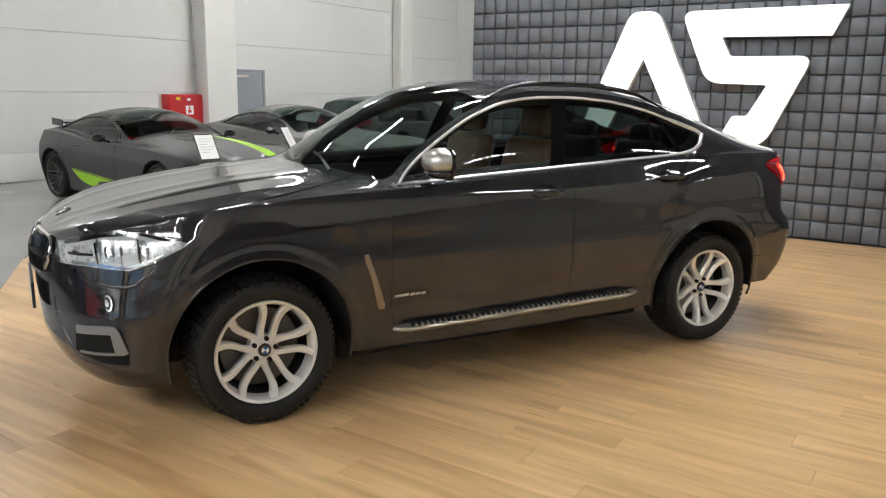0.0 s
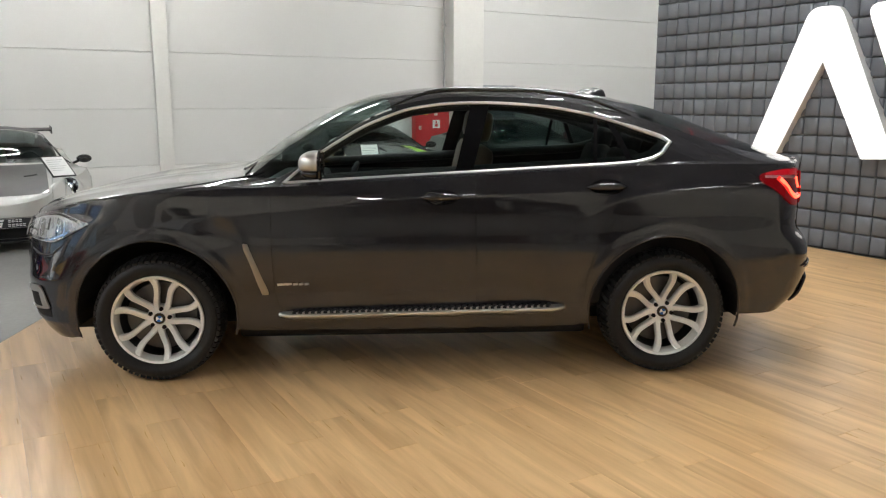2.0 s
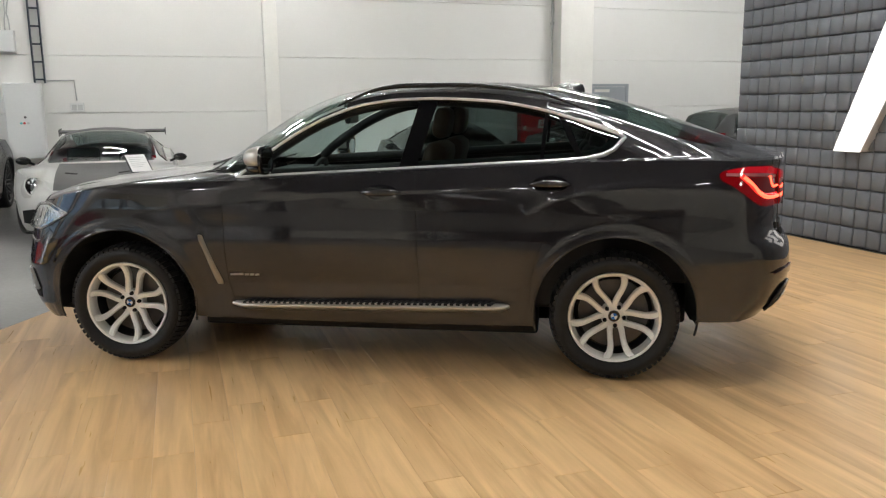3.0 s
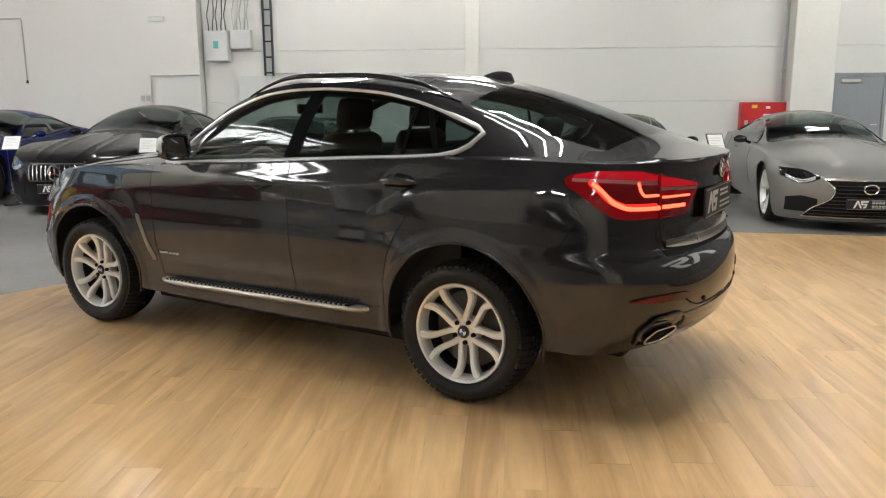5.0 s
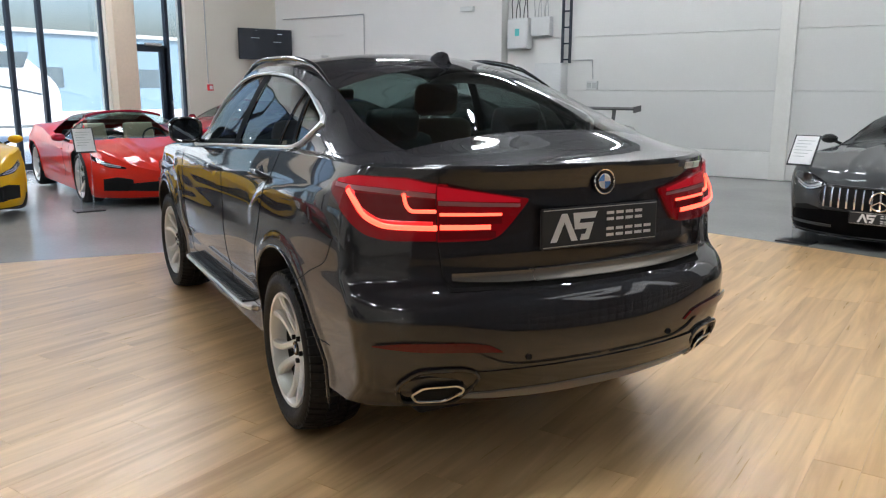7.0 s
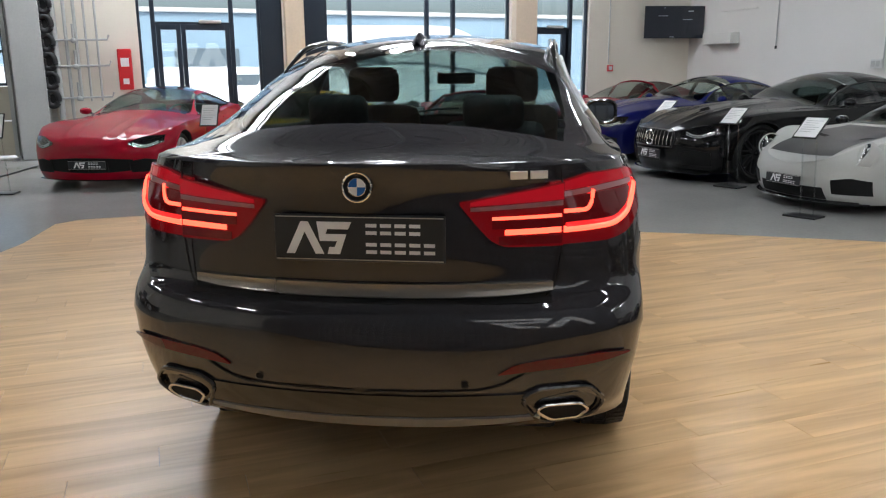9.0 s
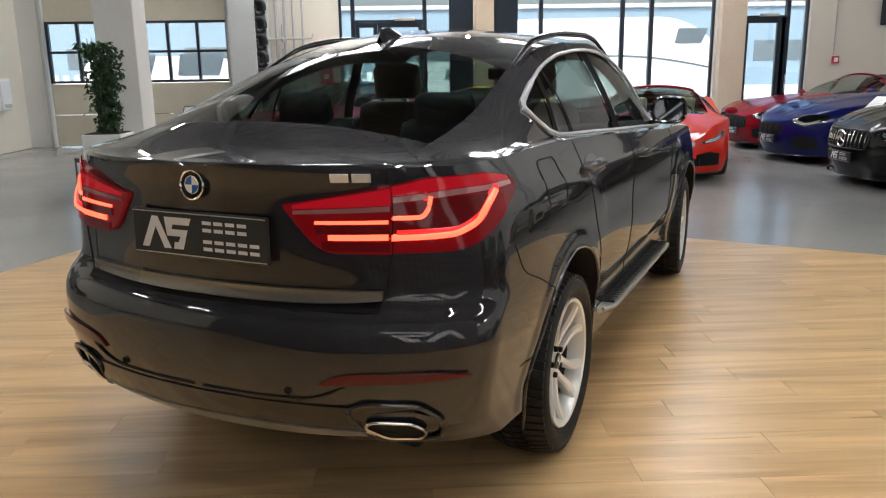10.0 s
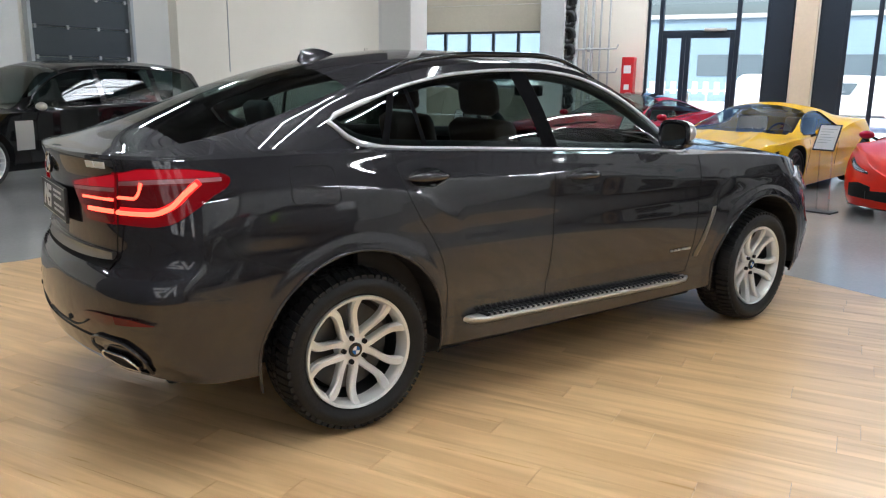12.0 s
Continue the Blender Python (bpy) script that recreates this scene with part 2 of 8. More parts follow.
M["rubber"] = material("tyre_rubber", (0.008, 0.008, 0.008), 0.6, grain=0.15, scale=60, wear=0.12, bump=0.2, bump_scale=120)
M["alloy"] = material("silver_alloy", (0.86, 0.86, 0.84), 0.30, metal=0.5, grain=0.03, scale=200, wear=0.05)
M["dark_alloy"] = material("dark_alloy", (0.06, 0.06, 0.062), 0.35, metal=0.8, wear=0.06)
M["gold_alloy"] = material("satin_gold_alloy", (0.42, 0.27, 0.16), 0.35, metal=0.8, wear=0.06)
M["chrome"] = material("chrome_trim", (0.78, 0.77, 0.75), 0.14, metal=1.0, wear=0.04)
M["trim_silver"] = material("window_trim_silver", (0.82, 0.83, 0.84), 0.3, metal=0.65, wear=0.04)
M["satin"] = material("satin_aluminium", (0.60, 0.58, 0.54), 0.34, metal=0.9, grain=0.04, scale=300, wear=0.05)
M["bronze"] = material("champagne_satin_trim", (0.29, 0.265, 0.23), 0.28, metal=0.85, wear=0.05)
M["brake"] = material("brake_disc", (0.12, 0.115, 0.11), 0.4, metal=0.8, grain=0.1)
M["graphite"] = material("dark_graphite_paint", (0.0170, 0.0160, 0.0186), 0.35, metal=0.0, coat=1.0, grain=0.15, scale=1200, wear=0.04, wear_scale=2, spec=0.08)
M["graphite"].node_tree.nodes["Principled BSDF"].inputs["Coat IOR"].default_value = 1.66
M["under"] = material("underbody_black", (0.008, 0.008, 0.008), 0.8, wear=0.1)
M["gap"] = material("shut_line", (0.003, 0.003, 0.003), 0.9, wear=0.1)
M["side_glass"] = glass("tinted_glass", (0.78, 0.86, 0.84))
M["dark_glass"] = glass("dark_tinted_glass", (0.27, 0.33, 0.32))
M["rear_glass"] = glass("rear_screen_glass", (0.40, 0.50, 0.48))
M["skid"] = material("satin_dark_skid", (0.36, 0.355, 0.34), 0.36, metal=0.6, wear=0.06)
M["screen_glass"] = glass("windscreen_glass", (0.44, 0.53, 0.51))
M["clear"] = glass("clear_acrylic", (0.93, 0.95, 0.95))
M["pane"] = glass("window_pane", (0.88, 0.92, 0.94))
M["lens_red"] = material("red_lamp_lens", (0.06, 0.0006, 0.002), 0.1, coat=0.5, wear=0.05, spec=0.1, emit=0.04, emit_color=(1.0, 0.015, 0.025))
M["lens_dark"] = material("dark_red_lens", (0.035, 0.001, 0.002), 0.1, coat=0.5, wear=0.05, spec=0.2, emit=0.02, emit_color=(1.0, 0.02, 0.025))
M["reflector_red"] = material("bumper_reflector_red", (0.085, 0.002, 0.004), 0.12, coat=0.7, wear=0.05, spec=0.2)
M["mirror_glass"] = material("tinted_mirror", (0.30, 0.32, 0.34), 0.02, metal=1.0, wear=0.02)
M["pale_print"] = material("pale_grey_print", (0.13, 0.16, 0.18), 0.5, wear=0.05)
M["lens_clear"] = material("clear_lamp_strip", (0.36, 0.15, 0.16), 0.12, coat=0.8, wear=0.05)
M["glow_red"] = material("lit_light_guide", (0.9, 0.06, 0.03), 0.3, emit=2.2, emit_color=(1.0, 0.06, 0.03))
M["lens_upper"] = material("upper_red_lens", (0.11, 0.002, 0.005), 0.1, coat=0.6, wear=0.05, spec=0.1, emit=0.13, emit_color=(1.0, 0.012, 0.03))
M["soft_red"] = material("softly_lit_red", (0.35, 0.008, 0.01), 0.2, coat=0.4, emit=0.55, emit_color=(1.0, 0.02, 0.018))
M["head_chrome"] = material("lamp_reflector", (0.7, 0.72, 0.74), 0.12, metal=1.0, wear=0.05)
M["lamp_silver"] = material("lamp_housing_silver", (0.70, 0.70, 0.70), 0.28, metal=0.35, grain=0.1, scale=60, wear=0.1, wear_scale=12)
M["head_glass"] = glass("headlamp_cover", (0.92, 0.93, 0.93))
M["beige_leather"] = material("beige_leather", (0.40, 0.33, 0.23), 0.5, grain=0.06, scale=150, wear=0.06)
M["tan"] = material("tan_leather", (0.12, 0.058, 0.028), 0.5, grain=0.08, scale=150, wear=0.06, bump=0.1, bump_scale=300)
M["cabin"] = material("cabin_black", (0.013, 0.013, 0.014), 0.6, grain=0.1, wear=0.1)
M["plate"] = material("plate_black", (0.022, 0.024, 0.026), 0.4, wear=0.06)
M["white_print"] = material("white_print", (0.78, 0.78, 0.78), 0.45, wear=0.03)
M["blue_enamel"] = material("blue_enamel", (0.03, 0.14, 0.42), 0.25, coat=0.5, wear=0.03)
M["paper"] = material("white_paper", (0.80, 0.80, 0.79), 0.5, grain=0.02, wear=0.03)
M["red_box"] = material("red_enamel", (0.55, 0.02, 0.025), 0.32, coat=0.3, wear=0.06)
M["yellow_label"] = material("yellow_label", (0.75, 0.5, 0.03), 0.5, wear=0.03)
M["grey_door"] = material("grey_door_paint", (0.27, 0.29, 0.31), 0.4, grain=0.03, wear=0.05)
M["grey_box"] = material("grey_cabinet_paint", (0.60, 0.61, 0.60), 0.45, grain=0.02, wear=0.04)
M["teal"] = material("teal_label", (0.10, 0.45, 0.45), 0.5, wear=0.03)
M["foam"] = material("acoustic_foam_cover", (0.118, 0.128, 0.145), 0.42, grain=0.08, scale=90, wear=0.08, wear_scale=1.2, bump=0.15, bump_scale=180, per=0.12, world=True)
M["foam_base"] = material("wall_backing", (0.03, 0.032, 0.036), 0.8, wear=0.1)
M["sign_side"] = material("white_letter_side", (0.62, 0.62, 0.62), 0.4, wear=0.03)
M["sign_white"] = material("lit_white_acrylic", (0.80, 0.80, 0.79), 0.4, emit=0.34, emit_color=(0.98, 0.99, 1.0), wear=0.02)
M["led"] = material("led_tube", (0.9, 0.9, 0.88), 0.4, emit=52.0, emit_color=(0.935, 0.96, 0.975))
M["skylight"] = material("skylight_pane", (0.9, 0.92, 0.95), 0.4, emit=6.5, emit_color=(0.93, 0.96, 1.0))
M["screen"] = material("dark_screen", (0.010, 0.014, 0.024), 0.14, coat=0.4, wear=0.08)
M["leaf"] = material("ficus_leaf", (0.022, 0.06, 0.018), 0.42, grain=0.3, scale=8, wear=0.25, wear_scale=3)
M["bark"] = material("bark", (0.10, 0.07, 0.045), 0.8, grain=0.2, scale=40)
M["soil"] = material("potting_soil", (0.03, 0.02, 0.014), 0.9, grain=0.3, scale=60, bump=0.5)
M["snow"] = material("snowy_ground", (0.80, 0.82, 0.85), 0.7, grain=0.04, scale=2, wear=0.06, wear_scale=0.3, world=True)
M["blue_cladding"] = material("blue_cladding", (0.17, 0.25, 0.32), 0.5, grain=0.03, wear=0.06, wear_scale=0.4)
M["white_body"] = material("white_coachwork", (0.80, 0.81, 0.82), 0.3, coat=0.6, wear=0.03)
M["grey_window"] = material("grey_vehicle_window", (0.10, 0.13, 0.15), 0.12, coat=0.4, wear=0.05)
M["wood"] = wood_material()
M["dark_gate"] = material("dark_gate_panel", (0.045, 0.052, 0.054), 0.45, grain=0.04, wear=0.06)
M["gate_panel"] = material("cream_gate_panel", (0.52, 0.48, 0.38), 0.5, grain=0.03, wear=0.05)

# ---- the hall ----
XW, YN, XA = -11.26, 10.37, 5.41   # window wall, panel wall, padded wall
HALL_H = 6.2

bm = bmesh.new()
box(bm, XW - 0.9, 16.0, -16.0, 11.4, -0.2, -0.008)
tagged(part("floor", bm, M["concrete"]), "polished grey concrete hall floor", "floor", kind="structure")

bm = bmesh.new()
box(bm, -120, XW - 0.92, -120, 120, -0.35, -0.1)
tagged(part("ground", bm, M["snow"]), "snow-covered yard outside the windows", "ground", kind="structure")

# wood stage: planks along the hall's y
STAGE = [(5.40, 3.70), (3.85, 3.90), (1.93, 4.38), (0.1, 4.78), (-0.42, 4.50), (-1.25, 3.35), (-2.14, 1.85), (-2.58, 1.02), (-3.38, -0.12),
         (-4.05, -1.15), (-4.5, -2.1), (-4.35, -2.7), (-3.3, -2.90), (-2.06, -3.40), (-0.87, -3.88), (0.45, -4.1), (1.2, -4.6), (2.0, -7.5), (5.40, -7.5)]


def stage_span(x):
    """The stage's y range at x."""
    ys = []
    n = len(STAGE)
    for i in range(n):
        (x0, y0), (x1, y1) = STAGE[i], STAGE[(i + 1) % n]
        if (x0 - x) * (x1 - x) < 0:
            ys.append(y0 + (y1 - y0) * (x - x0) / (x1 - x0))
    return (min(ys), max(ys)) if len(ys) > 1 else None


# padded wall with its tiles
TW, TH = 0.176, 0.203
A_Y0, A_Y1, A_H = -8.0, 3.2, 4.3
bm = bmesh.new()
box(bm, XA + 0.055, XA + 0.32, A_Y0, A_Y1, 0, A_H)
padded = tagged(part("wall_padded", bm, M["foam_base"]), "dark grey padded acoustic wall behind the wood stage", "wall", kind="structure")

# north panel wall: sandwich panels, plinth, columns
bm = bmesh.new()
box(bm, -4.88, 16.0, YN + 0.03, YN + 0.2, 0.0, HALL_H)
north = tagged(part("wall_north", bm, M["panel"]), "white sandwich panel hall wall with horizontal joints", "wall", kind="structure")
XS = [-4.88, 0.46, 6.5, 13.0, 16.0]
ZS = [0.47, 1.48, 2.48, 3.58, 4.65, 5.75]
for xa, xb in zip(XS, XS[1:]):
    for za, zb in zip(ZS, ZS[1:]):
        bm = bmesh.new()
        box(bm, xa + 0.004, xb - 0.004, YN, YN + 0.06, za + 0.004, zb - 0.004, bevel=0.006, seg=1)
        part("panel", bm, M["panel"], north)
bm = bmesh.new()
box(bm, -4.88, 16.0, YN - 0.03, YN + 0.1, 0.0, 0.465, bevel=0.008)
tagged(part("baseboard", bm, M["plinth"]), "white painted concrete plinth along the panel wall", "plinth", kind="structure")
for xc in (0.45,):
    bm = bmesh.new()
    box(bm, xc - 0.13, xc + 0.13, YN - 0.1, YN - 0.002, 0, HALL_H, bevel=0.006)
    tagged(part("trim_1", bm, M["column"]), "slim white vertical joint cover on the panel wall", "trim", kind="structure")
bm = bmesh.new()
box(bm, 6.36, 7.12, YN - 0.40, YN - 0.032, 0, HALL_H, bevel=0.012)
tagged(part("column_1", bm, M["column"]), "wide white hall column in front of the panel wall", "column", kind="structure")
bm = bmesh.new()
box(bm, 12.85, 13.35, YN - 0.3, YN - 0.032, 0, HALL_H, bevel=0.012)
tagged(part("column_2", bm, M["column"]), "white hall column by the panel wall", "column", kind="structure")
bm = bmesh.new()
tube(bm, [(6.29, YN - 0.12, 0.9), (6.29, YN - 0.12, 6.0)], 0.022)
box(bm, 6.26, 6.32, YN - 0.15, YN - 0.1, 2.0, 2.05)
box(bm, 6.26, 6.32, YN - 0.15, YN - 0.1, 3.2, 3.25)
solid("conduit", bm, M["steel"], "grey steel conduit running up beside the column", "conduit", smooth=40)
# white masonry wall to the west with its reveal
bm = bmesh.new()
box(bm, XW - 0.3, -4.90, YN - 0.2, YN + 0.35, 0, HALL_H, bevel=0.01)
box(bm, -10.22, -9.07, YN - 0.23, YN - 0.19, 2.715, 2.735)
tagged(part("wall_north_west", bm, M["wall"]), "white painted masonry wall", "wall", kind="structure")
# east and south closing walls
bm = bmesh.new()
box(bm, 16.0, 16.2, -16.0, 11.4, 0, HALL_H)
tagged(part("wall_east", bm, M["wall"]), "plain white hall wall", "wall", kind="structure")
bm = bmesh.new()
box(bm, XW - 0.9, 16.2, -13.0, -12.8, 0, HALL_H)
tagged(part("wall_south", bm, M["cream"]), "plain cream hall wall", "wall", kind="structure")
bm = bmesh.new()
box(bm, XW - 0.9, -5.5, -8.4, -8.2, 0, HALL_H, bevel=0.01)
tagged(part("wall_south_west", bm, M["cream"]), "bright white inner wall", "wall", kind="structure")
for xa in (-5.4, 1.5, 8.0):
    bm = bmesh.new()
    box(bm, xa - 0.25, xa + 0.25, -12.8, -12.45, 0, HALL_H, bevel=0.01)
    tagged(part("column_3", bm, M["column"]), "cream column on the far wall", "column", kind="structure")

# ceiling with beams, skylights and tubes
bm = bmesh.new()
box(bm, XW - 0.5, 16.2, -16.0, 11.4, HALL_H, HALL_H + 0.15)
for y in range(-12, 11, 4):
    box(bm, XW, 16.0, y - 0.09, y + 0.09, HALL_H - 0.42, HALL_H - 0.002)
for x in (-9.0, -4.5, 0.0, 4.5, 9.0, 13.5):
    box(bm, x - 0.05, x + 0.05, -13.0, 10.5, HALL_H - 0.2, HALL_H - 0.004)
for k in range(86):
    box(bm, XW + k * 0.32, XW + k * 0.32 + 0.14, -12.8, 10.5, HALL_H - 0.045, HALL_H - 0.001)
tagged(part("ceiling", bm, M["ceiling"]), "grey trapezoidal sheet ceiling with steel beams", "ceiling", kind="structure")


def skylight(x, y):
    sk = thing("skylight", "daylight panel with white frame in the hall roof", "skylight", "roof skylights", m=pose(x, y, HALL_H - 0.05))
    b1 = bmesh.new()
    for k in range(3):
        box(b1, -0.9, 0.9, -2.0 + k * 1.36, -0.7 + k * 1.36 - 0.08, -0.02, 0.0)
    part("pane", b1, M["skylight"], sk)
    b2 = bmesh.new()
    for k in range(4):
        box(b2, -1.0, 1.0, -2.09 + k * 1.36, -2.01 + k * 1.36, -0.06, 0.02)
    box(b2, -1.0, -0.91, -2.1, 2.1, -0.07, 0.02)
    box(b2, 0.91, 1.0, -2.1, 2.1, -0.07, 0.02)
    part("frame", b2, M["column"], sk)
    return sk


SKY = skylight(-9.2, 3.8)
for x, y in ((-9.6, -1.8), (11.0, 2.0)):
    copy_thing(SKY, pose(x, y, HALL_H - 0.05))


def tube_lamp(x, y):
    lp = thing("tube_lamp", "long white led tube lamp hung below the hall ceiling", "lamp", "hall tube lamps", m=pose(x, y, 5.25))
    b1 = bmesh.new()
    box(b1, -0.54, 0.54, -0.045, 0.045, 0.0, 0.06, bevel=0.01)
    part("housing", b1, M["column"], lp)
    b2 = bmesh.new()
    tube(b2, [(-0.51, 0, -0.02), (0.51, 0, -0.02)], 0.028, 10)
    part("tube", b2, M["led"], lp)
    for xc in (-0.4, 0.4):
        part("cable", tube(bmesh.new(), [(xc, 0, 0.06), (xc, 0, 0.93)], 0.004, 5), M["black_plastic"], lp)
    return lp


LAMP = tube_lamp(-3.6, -8.6)
for x in (-9.0, -5.6, -2.5, 0.8, 4.0, 8.5, 12.5):
    for y in (-8.6, -6.0, -2.6, 0.8, 4.2, 7.4):
        clear = -7.5 < x < -1.9 and -6.5 < y < 5.5 or -0.5 < x < 4.5 and 3.0 < y < 8.0 or (x, y) in ((4.0, -2.6), (-9.0, 7.4), (0.8, 0.8), (-2.5, -8.6), (0.8, -6.0), (4.0, -6.0))
        if not clear:
            copy_thing(LAMP, pose(x, y, 5.25))
# after the first two, lamps added for brightness and the car's shadow
for x, y in ((0.1, 2.5), (0.9, 6.0), (1.2, -1.5), (2.2, 0.4), (2.4, -0.7), (4.5, 3.6), (-2.2, 8.8), (0.8, 8.8), (7.0, 8.6), (1.0, 0.4), (1.6, 1.3), (0.9, -0.5), (2.0, -1.9), (2.0, -0.15)):
    copy_thing(LAMP, pose(x, y, 5.25))

# window wall: openings from the floor, with doors
WIN_TOP = 4.6
PIERS = [(-3.3, -1.83), (0.79, 1.19), (5.6, 6.15), (7.5, YN - 0.2)]
bm = bmesh.new()
for ya, yb in PIERS:
    box(bm, XW - 0.3, XW, ya, yb, 0, HALL_H, bevel=0.006)
wall_w = tagged(part("wall_west", bm, M["cream"]), "white wall piers between the tall shop windows", "wall", kind="structure")
bm = bmesh.new()
box(bm, XW - 0.3, XW - 0.01, -3.3, YN - 0.2, WIN_TOP, HALL_H)
tagged(part("wall_west_head", bm, M["wall"]), "white wall band above the shop windows", "wall", kind="structure")
for k, (ya, yb) in enumerate(((0.81, 1.17), (5.63, 6.12))):
    bm = bmesh.new()
    box(bm, XW + 0.004, XW + 0.22, ya, yb, 0, HALL_H - 0.2, bevel=0.008)
    tagged(part("column_%d" % (k + 4), bm, M["beige"]), "beige column between two shop windows", "column", kind="structure")


def shop_window(index, ya, yb, mullions, transoms=(), door=None, label=""):
    """A window of dark bars and panes in the opening ya..yb."""
    win = thing("window_%d" % index, label, "window", "tall shop windows", "structure")
    f = bmesh.new()
    x0, x1 = XW - 0.16, XW - 0.08
    w = 0.05
    box(f, x0, x1, ya, ya + w, 0.0, WIN_TOP, bevel=0.004)
    box(f, x0, x1, yb - w, yb, 0.0, WIN_TOP, bevel=0.004)
    box(f, x0, x1, ya + w, yb - w, WIN_TOP - w, WIN_TOP, bevel=0.004)
    box(f, x0, x1, ya + w, yb - w, 0.0, 0.12, bevel=0.004)
    part("window_frame", f, M["anthracite"], win)
    for y in mullions:
        g = bmesh.new()
        box(g, x0 - 0.01, x1 + 0.01, y - 0.04, y + 0.04, 0.12, WIN_TOP - w, bevel=0.004)
        part("mullion", g, M["anthracite"], win)
    for z, ta, tb in transoms:
        g = bmesh.new()
        box(g, x0 + 0.002, x1 - 0.002, ta, tb, z - 0.045, z + 0.045, bevel=0.004)
        part("transom", g, M["anthracite"], win)
    edges = [ya + w, *mullions, yb - w]
    for a, b in zip(edges, edges[1:]):
        g = bmesh.new()
        box(g, XW - 0.128, XW - 0.114, a, b, 0.1, WIN_TOP - w)
        p = part("pane", g, M["pane"], win)
        p.visible_shadow = False
    return win


def shop_door(index, ya, yb, split, label):
    d = thing("door_%d" % index, label, "door", "glazed doors", "structure")
    x0, x1 = XW - 0.155, XW - 0.07
    for a, b in ((ya, split), (split, yb)):
        f = bmesh.new()
        for r in ((a + 0.003, a + 0.085, 0.02, 2.36), (b - 0.085, b - 0.003, 0.02, 2.36), (a + 0.085, b - 0.085, 2.26, 2.36), (a + 0.085, b - 0.085, 0.02, 0.16)):
            box(f, x0 + 0.01, x1, r[0], r[1], r[2], r[3], bevel=0.004)
        leaf = part("door_leaf", f, M["anthracite"], d)
    f = bmesh.new()
    tube(f, [(x1 + 0.05, split + 0.12, 0.9), (x1 + 0.05, split + 0.12, 1.25)], 0.014)
    tube(f, [(x1, split + 0.12, 0.95), (x1 + 0.05, split + 0.12, 0.95)], 0.01)
    tube(f, [(x1, split + 0.12, 1.2), (x1 + 0.05, split + 0.12, 1.2)], 0.01)
    part("door_handle", f, M["satin"], d, smooth=40)
    f = bmesh.new()
    box(f, x1, x1 + 0.05, yb - 0.55, yb - 0.15, 2.38, 2.44, bevel=0.008)
    part("door_closer", f, M["satin"], d)
    return d


shop_window(1, -1.83, 0.79, (-1.56, -0.16, 0.36), ((2.36, -1.56, -0.16),), label="tall dark-framed shop window around a glazed door")
shop_door(1, -1.52, -0.20, -1.08, "dark-framed glazed double door with a closer")
shop_window(2, 1.19, 5.6, (1.63, 2.13, 3.75, 4.33), label="wide dark-framed shop window onto the snowy yard")
shop_window(3, 6.15, 7.5, (7.08,), ((2.36, 6.2, 7.08),), label="dark-framed shop window with a narrow glazed door")
shop_door(2, 6.20, 7.04, 6.96, "narrow dark-framed glazed door")
# dark cladding strips beside the beige columns
for k, (ya, yb) in enumerate(((0.37, 0.76), (1.22, 1.60))):
    bm = bmesh.new()
    box(bm, XW - 0.075, XW - 0.045, ya, yb, 0.02, WIN_TOP - 0.06, bevel=0.004)
    tagged(part("trim_%d" % (k + 2), bm, M["anthracite"]), "dark blue-grey cladding strip beside the column", "trim", kind="structure")

# west bay with the sectional gates
XG = -11.76
bm = bmesh.new()
box(bm, XG - 0.3, XG, -4.06, -3.3, 0, HALL_H)
box(bm, XG - 0.3, XG, -8.2, -7.7, 0, HALL_H)
box(bm, XG - 0.3, XG, -7.7, -4.06, 3.6, HALL_H)
tagged(part("wall_gate", bm, M["wall"]), "cream wall around the sectional gate", "wall", kind="structure")
bm = bmesh.new()
box(bm, XG, XW - 0.3, -3.32, -3.28, 0, HALL_H)
tagged(part("wall_return", bm, M["wall"]), "white wall return beside the window", "wall", kind="structure")
gate = thing("sectional_gate", "cream sectional gate with a band of windows", "gate", kind="structure")
for z0, z1 in ((0.02, 0.64), (0.65, 1.26), (2.46, 3.02), (3.03, 3.58)):
    bm = bmesh.new()
    box(bm, XG - 0.12, XG - 0.06, -7.68, -4.08, z0, z1, bevel=0.006)
    part("panel", bm, M["gate_panel"], gate)
f = bmesh.new()
for z in (1.27, 1.85, 2.42):
    box(f, XG - 0.13, XG - 0.05, -7.68, -4.08, z, z + 0.05, bevel=0.004)
for k in range(7):
    y = -7.68 + k * 0.59
    box(f, XG - 0.128, XG - 0.052, y, y + 0.055, 1.32, 2.42)
part("window_frame", f, M["anthracite"], gate)
for k in range(6):
    bm = bmesh.new()
    box(bm, XG - 0.095, XG - 0.085, -7.63 + k * 0.59, -7.09 + k * 0.59, 1.3, 2.44)
    p = part("pane", bm, M["pane"], gate)
    p.visible_shadow = False
bm = bmesh.new()
box(bm, XG + 0.005, XG + 0.09, -4.1, -4.03, 0, 3.7)
box(bm, XG + 0.005, XG + 0.09, -7.75, -7.69, 0, 3.7)
part("rail", bm, M["steel"], gate)
bm = bmesh.new()
box(bm, XW - 0.12, XW + 0.25, -3.9, -3.4, 0, HALL_H, bevel=0.01)
tagged(part("column_6", bm, M["steel"]), "grey steel column between gate and window", "column", kind="structure")

